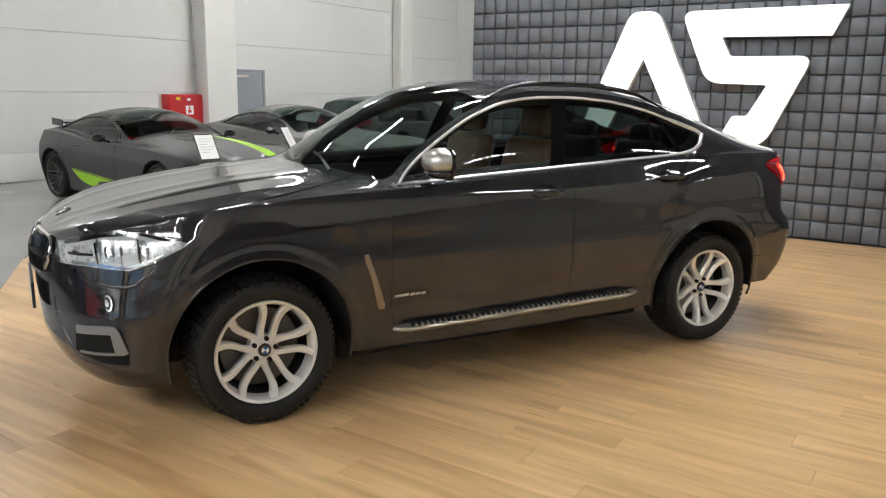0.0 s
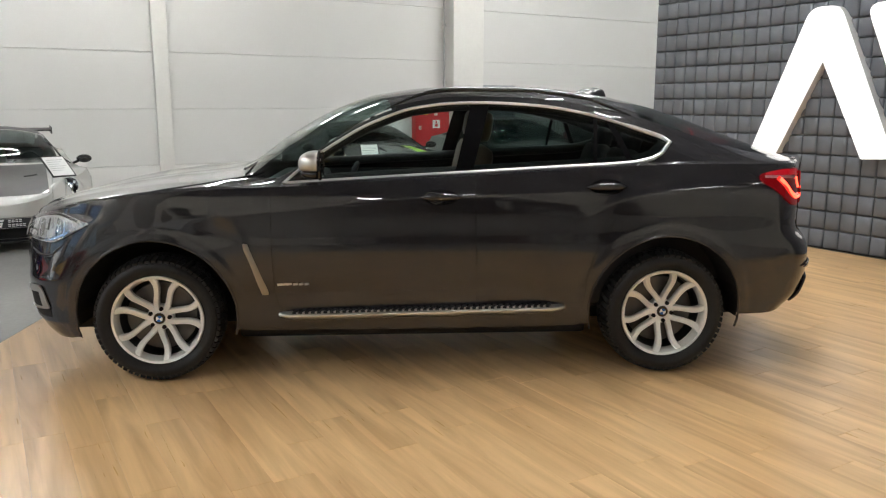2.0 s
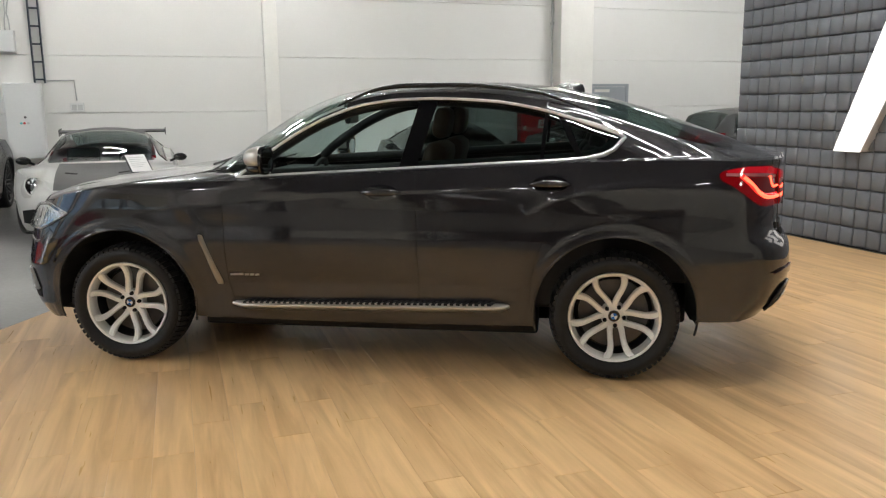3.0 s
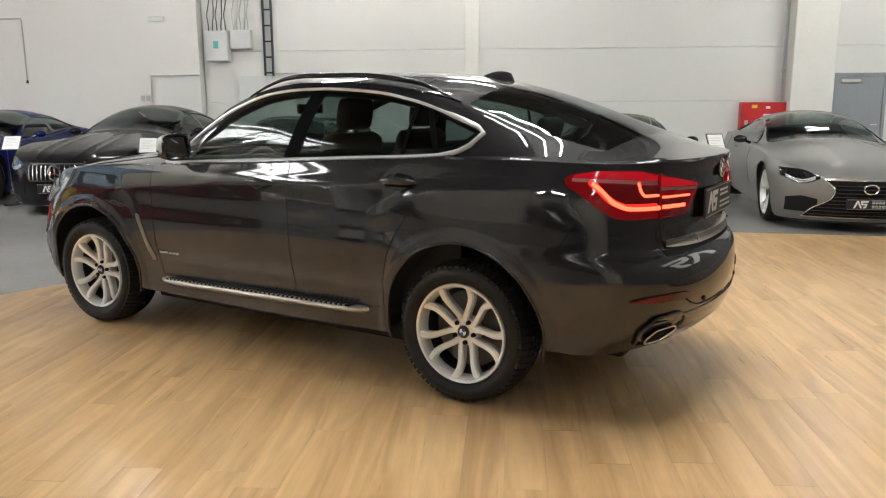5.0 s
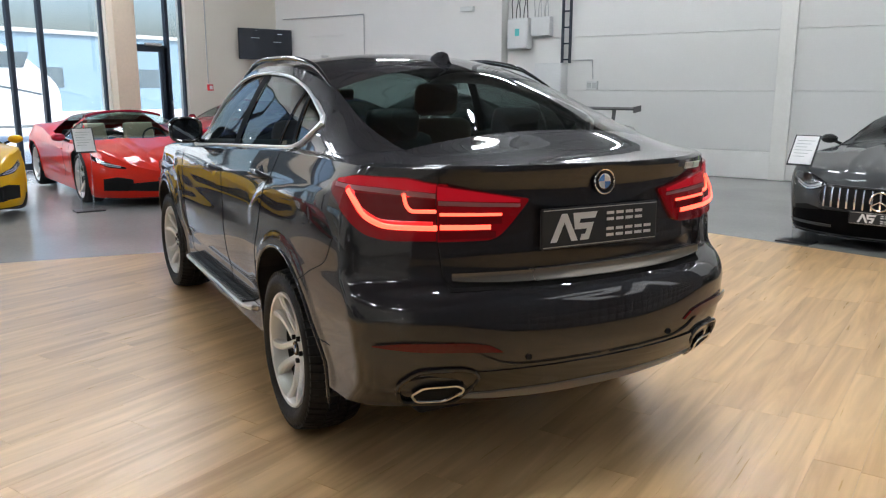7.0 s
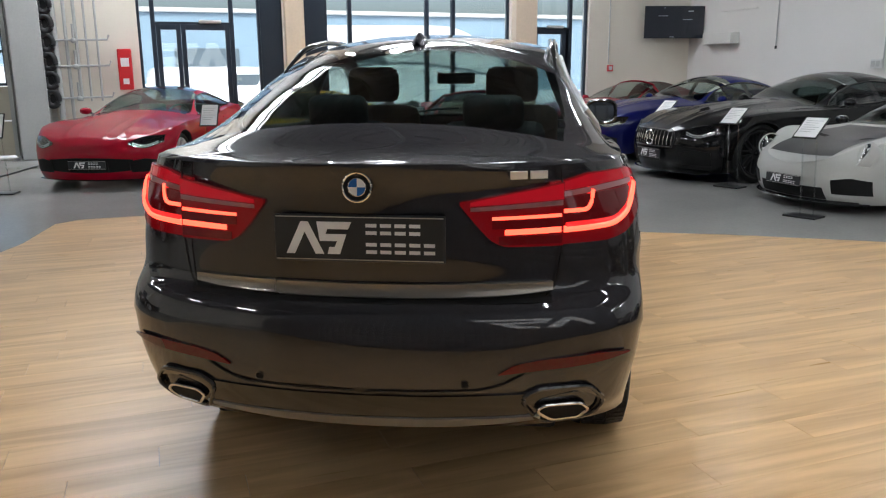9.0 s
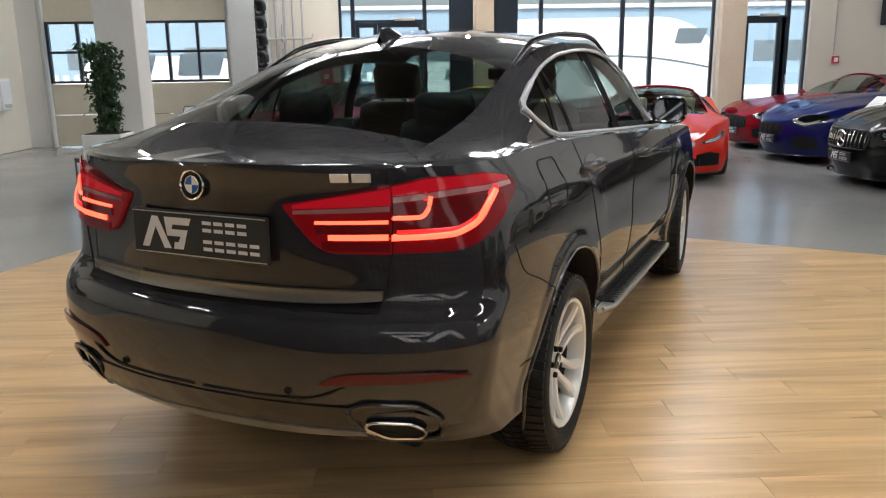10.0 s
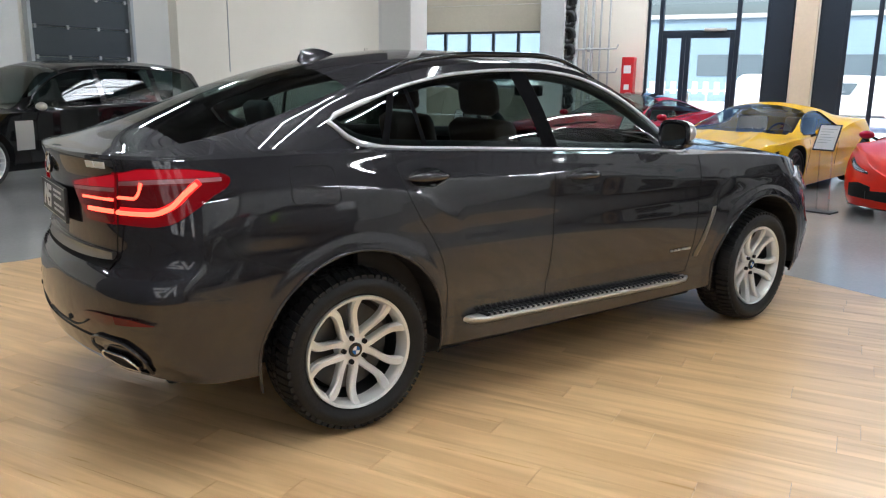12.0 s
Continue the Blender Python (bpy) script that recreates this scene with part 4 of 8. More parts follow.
def arch_parts(car, sh, paintmat, lip=0.012):
    """Dark wheel wells and their lips."""
    for a in sh.axles:
        for sgn in (-1, 1):
            b = bmesh.new()
            rows = []
            for k in range(25):
                ang = math.radians(-6 + 192 * k / 24)
                x, z = a + (sh.arch - 0.004) * math.cos(ang), sh.arch_z + (sh.arch - 0.004) * math.sin(ang)
                yo = float(sh.side(x, max(z, 0.3))) - 0.001
                rows.append([(x, sgn * yo, z), (x, sgn * 0.45, z)])
            rows = sheet(b, rows)
            b.faces.new([v[1] for v in rows])
            part("wheel_well", b, M["under"], car)
            b = bmesh.new()
            pts = []
            for k in range(37):
                ang = math.radians(-14 + 208 * k / 36)
                x, z = a + (sh.arch + 0.004) * math.cos(ang), sh.arch_z + (sh.arch + 0.004) * math.sin(ang)
                pts.append((x, sgn * (float(sh.side(x, max(z, 0.26))) + 0.001), z))
            tube(b, pts, lip, 8)
            part("arch_lip", b, paintmat, car, smooth=50)
    b = bmesh.new()
    xa, xb = sh.axles
    box(b, xa + sh.arch - 0.02, xb - sh.arch + 0.02, -0.72, 0.72, 0.20, 0.36, bevel=0.02)
    box(b, xa - sh.arch - 0.25, xa - sh.arch, -0.6, 0.6, 0.24, 0.42, bevel=0.02)
    box(b, xb + sh.arch, xb + sh.arch + 0.3, -0.62, 0.62, 0.28, 0.45, bevel=0.02)
    box(b, xa - 0.45, xb + 0.45, -0.45, 0.45, 0.22, 0.5, bevel=0.02)
    part("underbody", b, M["under"], car)


def plate_parts(car, m, w=0.53, h=0.135, surround=M["gloss_black"]):
    """A dealer plate: dark board with plain light shapes."""
    b = bmesh.new()
    box(b, -w / 2, w / 2, -h / 2, h / 2, 0, 0.014, bevel=0.006)
    pl = part("plate", b, M["plate"], car, "dark dealer plate with light shapes", m=m)
    b = bmesh.new()
    for r in ((-w / 2 + 0.006, w / 2 - 0.006, h / 2 - 0.009, h / 2 - 0.006), (-w / 2 + 0.006, w / 2 - 0.006, -h / 2 + 0.006, -h / 2 + 0.009)):
        box(b, r[0], r[1], r[2], r[3], 0.014, 0.0152)
    part("plate_edge", b, M["satin"], pl)
    s = h / 0.135
    for pts in ([(-0.21, -0.045), (-0.185, -0.045), (-0.155, 0.018), (-0.125, -0.045), (-0.10, -0.045), (-0.145, 0.047), (-0.166, 0.047)],
                [(-0.12, 0.047), (-0.02, 0.047), (-0.03, 0.026), (-0.09, 0.026), (-0.095, 0.012), (-0.035, 0.012), (-0.055, -0.045), (-0.09, -0.045), (-0.085, -0.025), (-0.07, -0.025), (-0.062, -0.008), (-0.112, -0.008)],):
        b = bmesh.new()
        prism(b, [(x * s, y * s) for x, y in pts], "z", 0.014, 0.0158)
        part("plain_shape", b, M["white_print"], pl)
    for y0, cells in ((0.012, 4), (-0.042, 5)):
        for k in range(cells):
            b = bmesh.new()
            x0 = (0.02 + k * 0.041) * s
            for dy in (0.0, 0.021):
                box(b, x0, x0 + 0.031 * s, (y0 + dy) * s, (y0 + dy + 0.010) * s, 0.014, 0.0155, bevel=0.0)
            part("plain_bar", b, M["white_print"], pl)
    return pl


HERO = Shape(
    xf="0.2:-2.26 0.3:-2.34 0.45:-2.395 0.65:-2.405 0.8:-2.40 0.9:-2.365 0.96:-2.33 1.1:-2.30",
    xr="0.25:2.34 0.36:2.43 0.45:2.515 0.6:2.54 0.73:2.53 0.785:2.508 0.815:2.476 0.85:2.462 0.95:2.466 1.05:2.468 1.15:2.474 1.2:2.487 1.25:2.50",
    lf="0.2:0.42 0.5:0.46 0.8:0.62 1.1:0.8", lr="0.2:0.38 0.5:0.342 0.7:0.335 0.80:0.352 0.95:0.37 1.25:0.39",
    w="0.2:0.83 0.28:0.862 0.34:0.87 0.42:0.872 0.5:0.885 0.62:0.905 0.76:0.912 0.86:0.907 0.93:0.908 1.0:0.904 1.06:0.896 1.12:0.876 1.2:0.846 1.3:0.8",
    zb="-2.42:0.30 -2.2:0.235 -1.95:0.25 -1.0:0.285 0:0.28 1.0:0.29 1.8:0.34 2.1:0.345 2.35:0.36 2.52:0.40",
    zt="-2.42:0.84 -2.3:0.90 -2.1:0.965 -1.8:1.035 -1.4:1.085 -1.0:1.108 -0.7:1.118 -0.2:1.145 0.34:1.172 0.8:1.198 1.27:1.222 1.7:1.232 2.1:1.228 2.4:1.225 2.52:1.225",
    zc="-2.42:0.86 -2.3:0.945 -2.1:1.02 -1.8:1.088 -1.4:1.145 -1.12:1.172 -0.98:1.195 -0.7:1.37 -0.41:1.53 -0.1:1.638 0.2:1.678 0.72:1.682 1.1:1.648 1.4:1.580 1.655:1.502 2.0:1.375 2.2:1.305 2.35:1.262 2.45:1.242 2.52:1.235",
    yrail="-2.42:0.5 -2.1:0.62 -1.6:0.68 -1.0:0.72 -0.75:0.735 -0.46:0.70 -0.22:0.665 0.03:0.632 0.4:0.61 0.9:0.602 1.25:0.615 1.5:0.64 1.8:0.66 2.1:0.65 2.35:0.55 2.52:0.3",
    zrail="-2.42:0.85 -2.3:0.93 -2.1:1.005 -1.8:1.07 -1.4:1.122 -1.0:1.146 -0.8:1.152 -0.7:1.195 -0.46:1.375 -0.22:1.508 0.03:1.588 0.27:1.615 0.6:1.612 0.9:1.585 1.15:1.535 1.4:1.465 1.6:1.395 1.85:1.32 2.1:1.268 2.35:1.242 2.52:1.23",
    led="-2.42:0.02 -1.2:0.03 -0.75:0.05 0:0.06 1.2:0.06 1.6:0.05 2.0:0.04 2.52:0.03",
    warp="-2.6:0 -1.3:-0.02 -0.95:-0.09 -0.3:-0.1 0.2:-0.04 0.6:0 1.2:0.02 1.5:0.05 2.1:0.06 2.4:0.0 2.6:0",
    axles=(-1.4665, 1.4665), arch=0.448, arch_z=0.375, flare=0.018, taper=0.060, step=0.007,
    ridges=(("-1.4:0.94 -1.05:0.965 -0.54:1.002 -0.14:1.04 0.15:1.056 0.40:1.064 0.93:1.09 1.3:1.11", "-1.4:0 -1.0:0.009 0.2:0.010 0.9:0.008 1.15:0", 0.07, 0.07),
            ("-1.14:1.0 -1.02:0.93 -0.95:0.82", "-1.14:0 -1.08:0.007 -0.97:0.007 -0.93:0", 0.03, 0.05),
            ("0.85:0.86 0.97:0.92 1.15:1.025 1.33:1.075 1.63:1.108 1.93:1.124 2.2:1.13", "0.9:0 1.05:0.010 1.4:0.016 1.9:0.012 2.1:0", 0.035, 0.11),
            ("-1:0.50 1:0.52", "-1.1:0 -0.8:-0.012 0.8:-0.012 1.1:0", 0.16, 0.05),
            ("1.9:0.672 2.07:0.68 2.24:0.697 2.5:0.70", "1.85:0 2.0:0.008 2.4:0.008 2.5:0.004", 0.05, 0.03),
            ("-2.4:0.575 -1.95:0.60", "-2.38:0.004 -2.25:0.014 -2.05:0.012 -1.93:0", 0.03, 0.06),
            ("-2.4:0.335 -1.95:0.345", "-2.38:0.008 -2.2:0.012 -2.0:0.010 -1.93:0", 0.03, 0.03)),
    hood="-2.35:0 -2.2:0.012 -1.6:0.012 -1.15:0.007 -1.0:0")

DLO_TOP = curve("-0.735:1.134 -0.6:1.245 -0.46:1.342 -0.22:1.472 0.03:1.552 0.27:1.576 0.42:1.578 0.75:1.56 1.05:1.508 1.25:1.45 1.42:1.395 1.48:1.372 1.505:1.352")
DLO_LOW = curve("-0.735:1.134 -0.5:1.147 -0.2:1.163 0.34:1.19 0.8:1.214 1.27:1.240 1.38:1.258 1.46:1.30 1.505:1.352")


def suv():
    sh = HERO
    car = thing("suv", "dark graphite metallic coupe suv with silver wheels and red tail lamps", "car", m=pose(0, 0, 0, 0, 0, -27.3))

    def hole(x, z):
        return -0.735 < x < 1.505 and float(DLO_LOW(x)) < z < float(DLO_TOP(x))
    body, fore, aft = build_skin(sh, (-0.97, -0.12), (1.34, 2.10), hole, n=330, m=64)
    outline = [(x, float(DLO_TOP(x))) for x in np.linspace(-0.735, 1.505, 160)] + [(x, float(DLO_LOW(x))) for x in np.linspace(1.505, -0.735, 160)]
    O = np.array(outline)
    for v in body.verts:
        if v.is_boundary and v.co.z > 1.1 and -0.8 < v.co.x < 1.57 and abs(v.co.y) > 0.5:
            d = np.hypot(O[:, 0] - v.co.x, O[:, 1] - v.co.z)
            i = int(d.argmin())
            if d[i] < 0.06:
                v.co.x, v.co.z = O[i]
                v.co.y = math.copysign(float(sh.window(O[i][0], O[i][1])), v.co.y)
    part("body", body, M["graphite"], car, smooth=32)
    ws = part("windscreen", fore, M["screen_glass"], car, smooth=60)
    rw = part("rear_window", aft, M["rear_glass"], car, smooth=60)
    arch_parts(car, sh, M["graphite"], 0.007)

    # side windows, pillars and chrome
    def strip(xa, xb, low, high, out, n=26):
        rows = []
        for x in np.linspace(xa, xb, n):
            a, b = float(low(x)), float(high(x))
            rows.append([(x, float(sh.window(x, z)) + out, z) for z in np.linspace(a, max(b, a + 0.0005), 6)])
        return rows
    for sg in (-1, 1):
        for name, xa, xb, sa, sb, out, mat in (("side_window", -0.735, 0.24, 0, 0.27, -0.010, "side_glass"), ("b_pillar", 0.236, 0.338, 0.27, 0.29, -0.004, "pillar_black"), ("side_window", 0.334, 1.042, 0.29, 0.10, -0.010, "dark_glass"),
                                               ("c_divider", 1.038, 1.060, 0.10, 0.10, -0.005, "pillar_black"), ("side_window", 1.056, 1.25, 0.10, -0.46, -0.010, "dark_glass"), ("c_pillar_trim", 1.246, 1.282, -0.46, -0.47, -0.004, "pillar_black"),
                                               ("quarter_window", 1.278, 1.503, -0.47, 0, -0.010, "dark_glass")):
            rows = []
            for u in np.linspace(0, 1, 26):
                x0, sl = xa + (xb - xa) * u, sa + (sb - sa) * u
                zl = float(DLO_LOW(x0))
                zh = float(DLO_TOP(x0))
                for _ in range(12):
                    zh = float(DLO_TOP(min(x0 + sl * (zh - zl), 1.505)))
                zh = max(zh, zl + 0.0005)
                rows.append([(x0 + sl * (z - zl), sg * (float(sh.window(x0 + sl * (z - zl), z)) + out), z) for z in np.linspace(zl, zh, 7)])
            bm = bmesh.new()
            sheet(bm, rows)
            part(name, bm, M[mat], car, smooth=60)
        bm = bmesh.new()
        tube(bm, [(x + (0.02 if x > 1.3 else 0) * -1, sg * (float(sh.window(x, z)) - 0.05), z + (-0.012 if z > float(DLO_LOW(x)) + 0.03 else 0.0)) for x, z in outline[4::6]], 0.034, 8, closed=True)
        part("door_liner", bm, M["cabin"], car, smooth=60)
        bm = bmesh.new()
        pts = [(x, sg * (float(sh.window(x, z)) + 0.004), z) for x, z in outline[::4]]
        tube(bm, pts, [0.0085 if q[2] < 1.27 and q[0] < 1.3 else (0.013 if q[0] > 1.28 else 0.0085) for q in pts], 7, closed=True)
        part("window_trim", bm, M["trim_silver"], car, "bright chrome window surround", smooth=50)
        hood_y = curve("-2.24:0.49 -2.13:0.63 -1.973:0.769 -1.792:0.856 -1.63:0.885 -1.44:0.857 -1.216:0.780 -1.003:0.688 -0.863:0.632")
        hood_z = curve("-2.24:0.908 -2.13:0.952 -1.973:0.986 -1.792:1.017 -1.63:1.047 -1.44:1.094 -1.216:1.122 -1.003:1.151 -0.863:1.185")
        # shut lines
        for line in ([(-0.80, 1.108), (-0.805, 0.8), (-0.80, 0.52), (-0.775, 0.415)], [(0.345, 1.172), (0.35, 0.8), (0.362, 0.42)],
                     [(1.262, 1.215), (1.235, 1.08), (1.17, 0.95), (1.09, 0.83), (1.03, 0.70), (1.0, 0.56), (0.99, 0.43)],
                     [(-0.78, 0.418), (0.1, 0.412), (0.98, 0.428)], [(1.86, 0.555), (1.93, 0.54), (1.99, 0.535)], [(1.73, 0.735), (1.85, 0.80), (2.0, 0.87), (2.06, 0.965)],
                     [(-2.02, 0.845), (-1.92, 0.80), (-1.86, 0.70)]):
            bm = bmesh.new()
            tube(bm, on_side(sh, smooth_line(line, 40), 0.0, sg), 0.0022, 5)
            part("shut_line", bm, M["gap"], car)
        bm = bmesh.new()
        tube(bm, [(x, sg * float(hood_y(x)), float(hood_z(x)) + 0.001) for x in np.linspace(-2.24, -0.87, 60)], 0.0042, 5)
        part("bonnet_line", bm, M["gap"], car)
        # door handles
        for xh, zh in ((0.15, 1.055), (1.10, 1.105)):
            bm = bmesh.new()
            pts = [(xh + 0.118 * t, sg * (float(sh.side(xh + 0.118 * t, zh)) + 0.034 * (1 - t**4) - 0.003), zh + 0.006 * (1 - t * t)) for t in np.linspace(-1, 1, 17)]
            tube(bm, pts, [0.005 + 0.017 * (1 - abs(t) ** 2.5) for t in np.linspace(-1, 1, 17)], 10, flat=1.0)
            part("door_handle", bm, M["graphite"], car, smooth=60)
            bm = bmesh.new()
            cup = [(xh + 0.100 * math.cos(a), sg * (float(sh.side(xh + 0.100 * math.cos(a), zh + 0.044 * math.sin(a))) + 0.0015), zh + 0.044 * math.sin(a)) for a in np.linspace(0, 2 * math.pi, 24, endpoint=False)]
            bm.faces.new([bm.verts.new(p) for p in cup])
            part("handle_cup", bm, M["gloss_black"], car)
        # side vent behind the front wheel
        bm = bmesh.new()
        vent = []
        for t in np.linspace(0, 1, 20):
            z = 0.80 - 0.302 * t
            xa = -0.975 + 0.012 * math.sin(math.pi * t) * (1 - t) + 0.105 * t + (0.012 * max(0, 0.12 - t) / 0.12)
            xb = -0.937 + 0.112 * t - 0.010 * max(0, t - 0.93) / 0.07
            vent.append([skin(sh, xa + (xb - xa) * q, z, 0.004 + 0.007 * math.sin(math.pi * q), sg) for q in (0, 0.25, 0.5, 0.75, 1)])
        sheet(bm, vent)
        thick(bm, 0.008)
        part("side_vent", bm, M["bronze"], car, "satin champagne side vent trim", smooth=40)
        # plain badge bars on the door
        for x0, x1 in ((-0.783, -0.70), (-0.693, -0.665), (-0.66, -0.634), (-0.628, -0.602)):
            bm = bmesh.new()
            q = [(x0, 0.553), (x1, 0.556), (x1, 0.570), (x0, 0.567)]
            bm.faces.new([bm.verts.new(p) for p in on_side(sh, q, 0.0035, sg)])
            bmesh.ops.solidify(bm, geom=list(bm.faces), thickness=0.003)
            part("badge_bar", bm, M["trim_silver"], car)
        # running board with ribs
        st = new("running_board")
        st.parent = car
        bm = bmesh.new()
        rows = []
        for x in np.linspace(-0.80, 0.90, 30):
            zc = 0.368 + 0.024 * (x + 0.8) / 1.7
            ye = 0.93 - 0.075 * max(0, (abs(x - 0.05) - 0.72) / 0.13) ** 2
            rows.append([(x, sg * 0.80, zc + 0.036), (x, sg * (ye - 0.015), zc + 0.026), (x, sg * ye, zc + 0.018), (x, sg * ye, zc + 0.002), (x, sg * (ye - 0.04), zc - 0.02), (x, sg * 0.80, zc - 0.03)])
        sheet(bm, [r + [r[0]] for r in rows])
        bm.faces.new([v for v in bm.verts if abs(v.co.x + 0.80) < 1e-4][:6])
        part("tread_plate", bm, M["satin"], st, smooth=30)
        bm = bmesh.new()
        tube(bm, [(x, sg * (0.934 - 0.075 * max(0, (abs(x - 0.05) - 0.72) / 0.13) ** 2), 0.383 + 0.024 * (x + 0.8) / 1.7) for x in np.linspace(-0.775, 0.865, 24)], 0.0105, 8)
        part("edge_strip", bm, M["satin"], st, smooth=50)
        bm = bmesh.new()
        for k in range(42):
            x = -0.70 + k * 0.0355
            zc = 0.392 + 0.024 * (x + 0.8) / 1.7
            vs = [bm.verts.new((x + dx + sk, sg * y, zc + h + (0.923 - y) * 0.09)) for h in (0, 0.011) for y, sk in ((0.80, 0.05), (0.923, 0.0)) for dx in (0, 0.021)]
            for f in ((4, 5, 7, 6), (0, 1, 5, 4), (1, 3, 7, 5), (3, 2, 6, 7), (2, 0, 4, 6)):
                bm.faces.new([vs[i] for i in f])
        part("rubber_ribs", bm, M["rubber"], st)
        bm = bmesh.new()
        for k in range(41):
            x = -0.70 + k * 0.0355 + 0.0225
            zc = 0.394 + 0.024 * (x + 0.8) / 1.7
            box(bm, x, x + 0.0125, min(sg * 0.900, sg * 0.928), max(sg * 0.900, sg * 0.928), zc - 0.008, zc + 0.008)
        part("metal_studs", bm, M["satin"], st)
        # mirror
        mi = new("wing_mirror")
        mi.parent = car
        bm = bmesh.new()
        bmesh.ops.create_uvsphere(bm, u_segments=24, v_segments=14, radius=1)
        for v in bm.verts:
            x, y, z = v.co
            fx = 0.075 * x if x < 0 else 0.018 * x
            v.co = Vector((-0.535 + fx * 1.35, sg * (0.925 + 0.100 * math.copysign(abs(y) ** 0.75, y)), 1.246 + (0.074 if z > 0 else 0.05) * math.copysign(abs(z) ** 0.75, z)))
        part("cap", bm, M["satin"], mi, "satin aluminium mirror cap", smooth=60)
        bm = bmesh.new()
        ring = [(-0.515, sg * (0.925 + 0.094 * math.copysign(abs(math.cos(a)) ** 0.6, math.cos(a))), 1.24 + 0.072 * math.copysign(abs(math.sin(a)) ** 0.6, math.sin(a))) for a in np.linspace(0, 2 * math.pi, 28, endpoint=False)]
        tube(bm, ring, 0.012, 6, closed=True)
        bm.faces.new([bm.verts.new((p[0] + 0.002, p[1], p[2])) for p in ring])
        part("housing", bm, M["gloss_black"], mi, smooth=50)
        bm = bmesh.new()
        bm.faces.new([bm.verts.new((-0.506, sg * 0.925 + (p[1] - sg * 0.925) * 0.86, 1.24 + (p[2] - 1.24) * 0.84)) for p in ring])
        part("mirror_glass", bm, M["mirror_glass"], mi)
        bm = bmesh.new()
        tube(bm, [(-0.62, sg * 0.775, 1.15), (-0.59, sg * 0.81, 1.158), (-0.56, sg * 0.85, 1.172), (-0.545, sg * 0.90, 1.19)], [0.034, 0.03, 0.026, 0.03], 10, flat=0.6)
        part("arm", bm, M["gloss_black"], mi, smooth=60)
        bm = bmesh.new()
        bmesh.ops.create_uvsphere(bm, u_segments=20, v_segments=12, radius=1)
        for v in bm.verts:
            x, y, z = v.co
            v.co = Vector((-0.535 + (0.092 if x < 0 else 0.02) * x, sg * (0.925 + 0.096 * math.copysign(abs(y) ** 0.75, y)), 1.196 + 0.034 * z))
        part("lower_shell", bm, M["gloss_black"], mi, smooth=60)
        # roof rail
        bm = bmesh.new()
        pts = [(x, sg * (float(sh.rail(x)[0]) - 0.018 - 0.0 * x), float(sh.top(x, float(sh.rail(x)[0]) - 0.02)) + h) for x, h in
               zip(np.linspace(-0.16, 1.30, 40), 0.035 * np.minimum(1, np.minimum(np.linspace(0, 6, 40), np.linspace(6, 0, 40))))]
        tube(bm, pts, [0.006 + 0.013 * min(1, 4 * min(t, 1 - t)) for t in np.linspace(0, 1, 40)], 10, flat=0.75)
        part("roof_rail", bm, M["gloss_black"], car, smooth=60)
        # tail lamp in two pieces
        bm = end_patch(sh, True, curve("0.305:1.110 0.375:1.024 0.41:0.992 0.45:0.979 0.62:0.977"), curve("0.305:1.120 0.38:1.132 0.457:1.146 0.54:1.160 0.62:1.174"), np.linspace(0.305, 0.616, 24), 0.010, 10, sg, 0.016)
        lamp = part("hatch_lamp", bm, M["lens_red"], car, "red tail lamp with lit guides", smooth=45)
        for pn, a, b, za, zb_, rise, mt in (("light_guide", 0.438, 0.606, 1.017, 1.033, 0.003, "glow_red"), ("light_guide", 0.40, 0.606, 1.064, 1.073, 0.004, "glow_red"),
                                            ("clear_strip", 0.335, 0.61, 1.092, 1.104, 0.012, "lens_clear"), ("dark_field", 0.40, 0.61, 1.036, 1.062, 0.002, "lens_dark"), ("dark_field", 0.42, 0.61, 0.986, 1.012, 0.0, "lens_dark")):
            bm = end_patch(sh, True, lambda y: za + rise * (y - a) / (b - a), lambda y: zb_ + 1.3 * rise * (y - a) / (b - a), np.linspace(a, b, 12), 0.0145, 3, sg, 0.004)
            part(pn, bm, M[mt], lamp, smooth=45)
        bm = end_patch(sh, True, curve("0.33:1.108 0.62:1.122"), curve("0.33:1.118 0.38:1.129 0.457:1.143 0.54:1.157 0.62:1.171"), np.linspace(0.335, 0.612, 20), 0.0135, 4, sg, 0.004)
        part("upper_lens", bm, M["lens_upper"], lamp, smooth=45)
        xs_ = float(sh.rear(0.624, 1.08))
        low = curve("1.997:1.146 2.010:1.128 2.035:1.112 2.066:1.096 2.10:1.072 2.145:1.040 2.18:1.014 2.218:0.991 2.278:0.977 2.40:0.977")
        high = curve("1.997:1.158 2.006:1.167 2.03:1.176 2.08:1.186 2.16:1.197 2.275:1.196 2.34:1.176 2.40:1.172")
        lamp = part("tail_lamp", skin_patch(sh, low, high, np.linspace(1.998, xs_, 30), 0.010, 10, sg, 0.016), M["lens_red"], car, "red tail lamp with lit guides", smooth=45)
        for pn, a, b, lo_, hi_, mt in (("upper_lens", 2.035, xs_ - 0.004, "2.035:1.162 2.20:1.160 2.40:1.133", "2.035:1.173 2.08:1.182 2.16:1.193 2.275:1.192 2.34:1.172 2.40:1.168", "lens_upper"),
                                       ("clear_strip", 2.03, xs_ - 0.004, "2.03:1.146 2.20:1.141 2.40:1.115", "2.03:1.160 2.20:1.158 2.40:1.130", "lens_clear"),
                                       ("dark_field", 2.15, xs_ - 0.006, "2.15:1.116 2.20:1.078 2.26:1.046 2.40:1.042", "2.15:1.134 2.22:1.134 2.40:1.108", "lens_dark")):
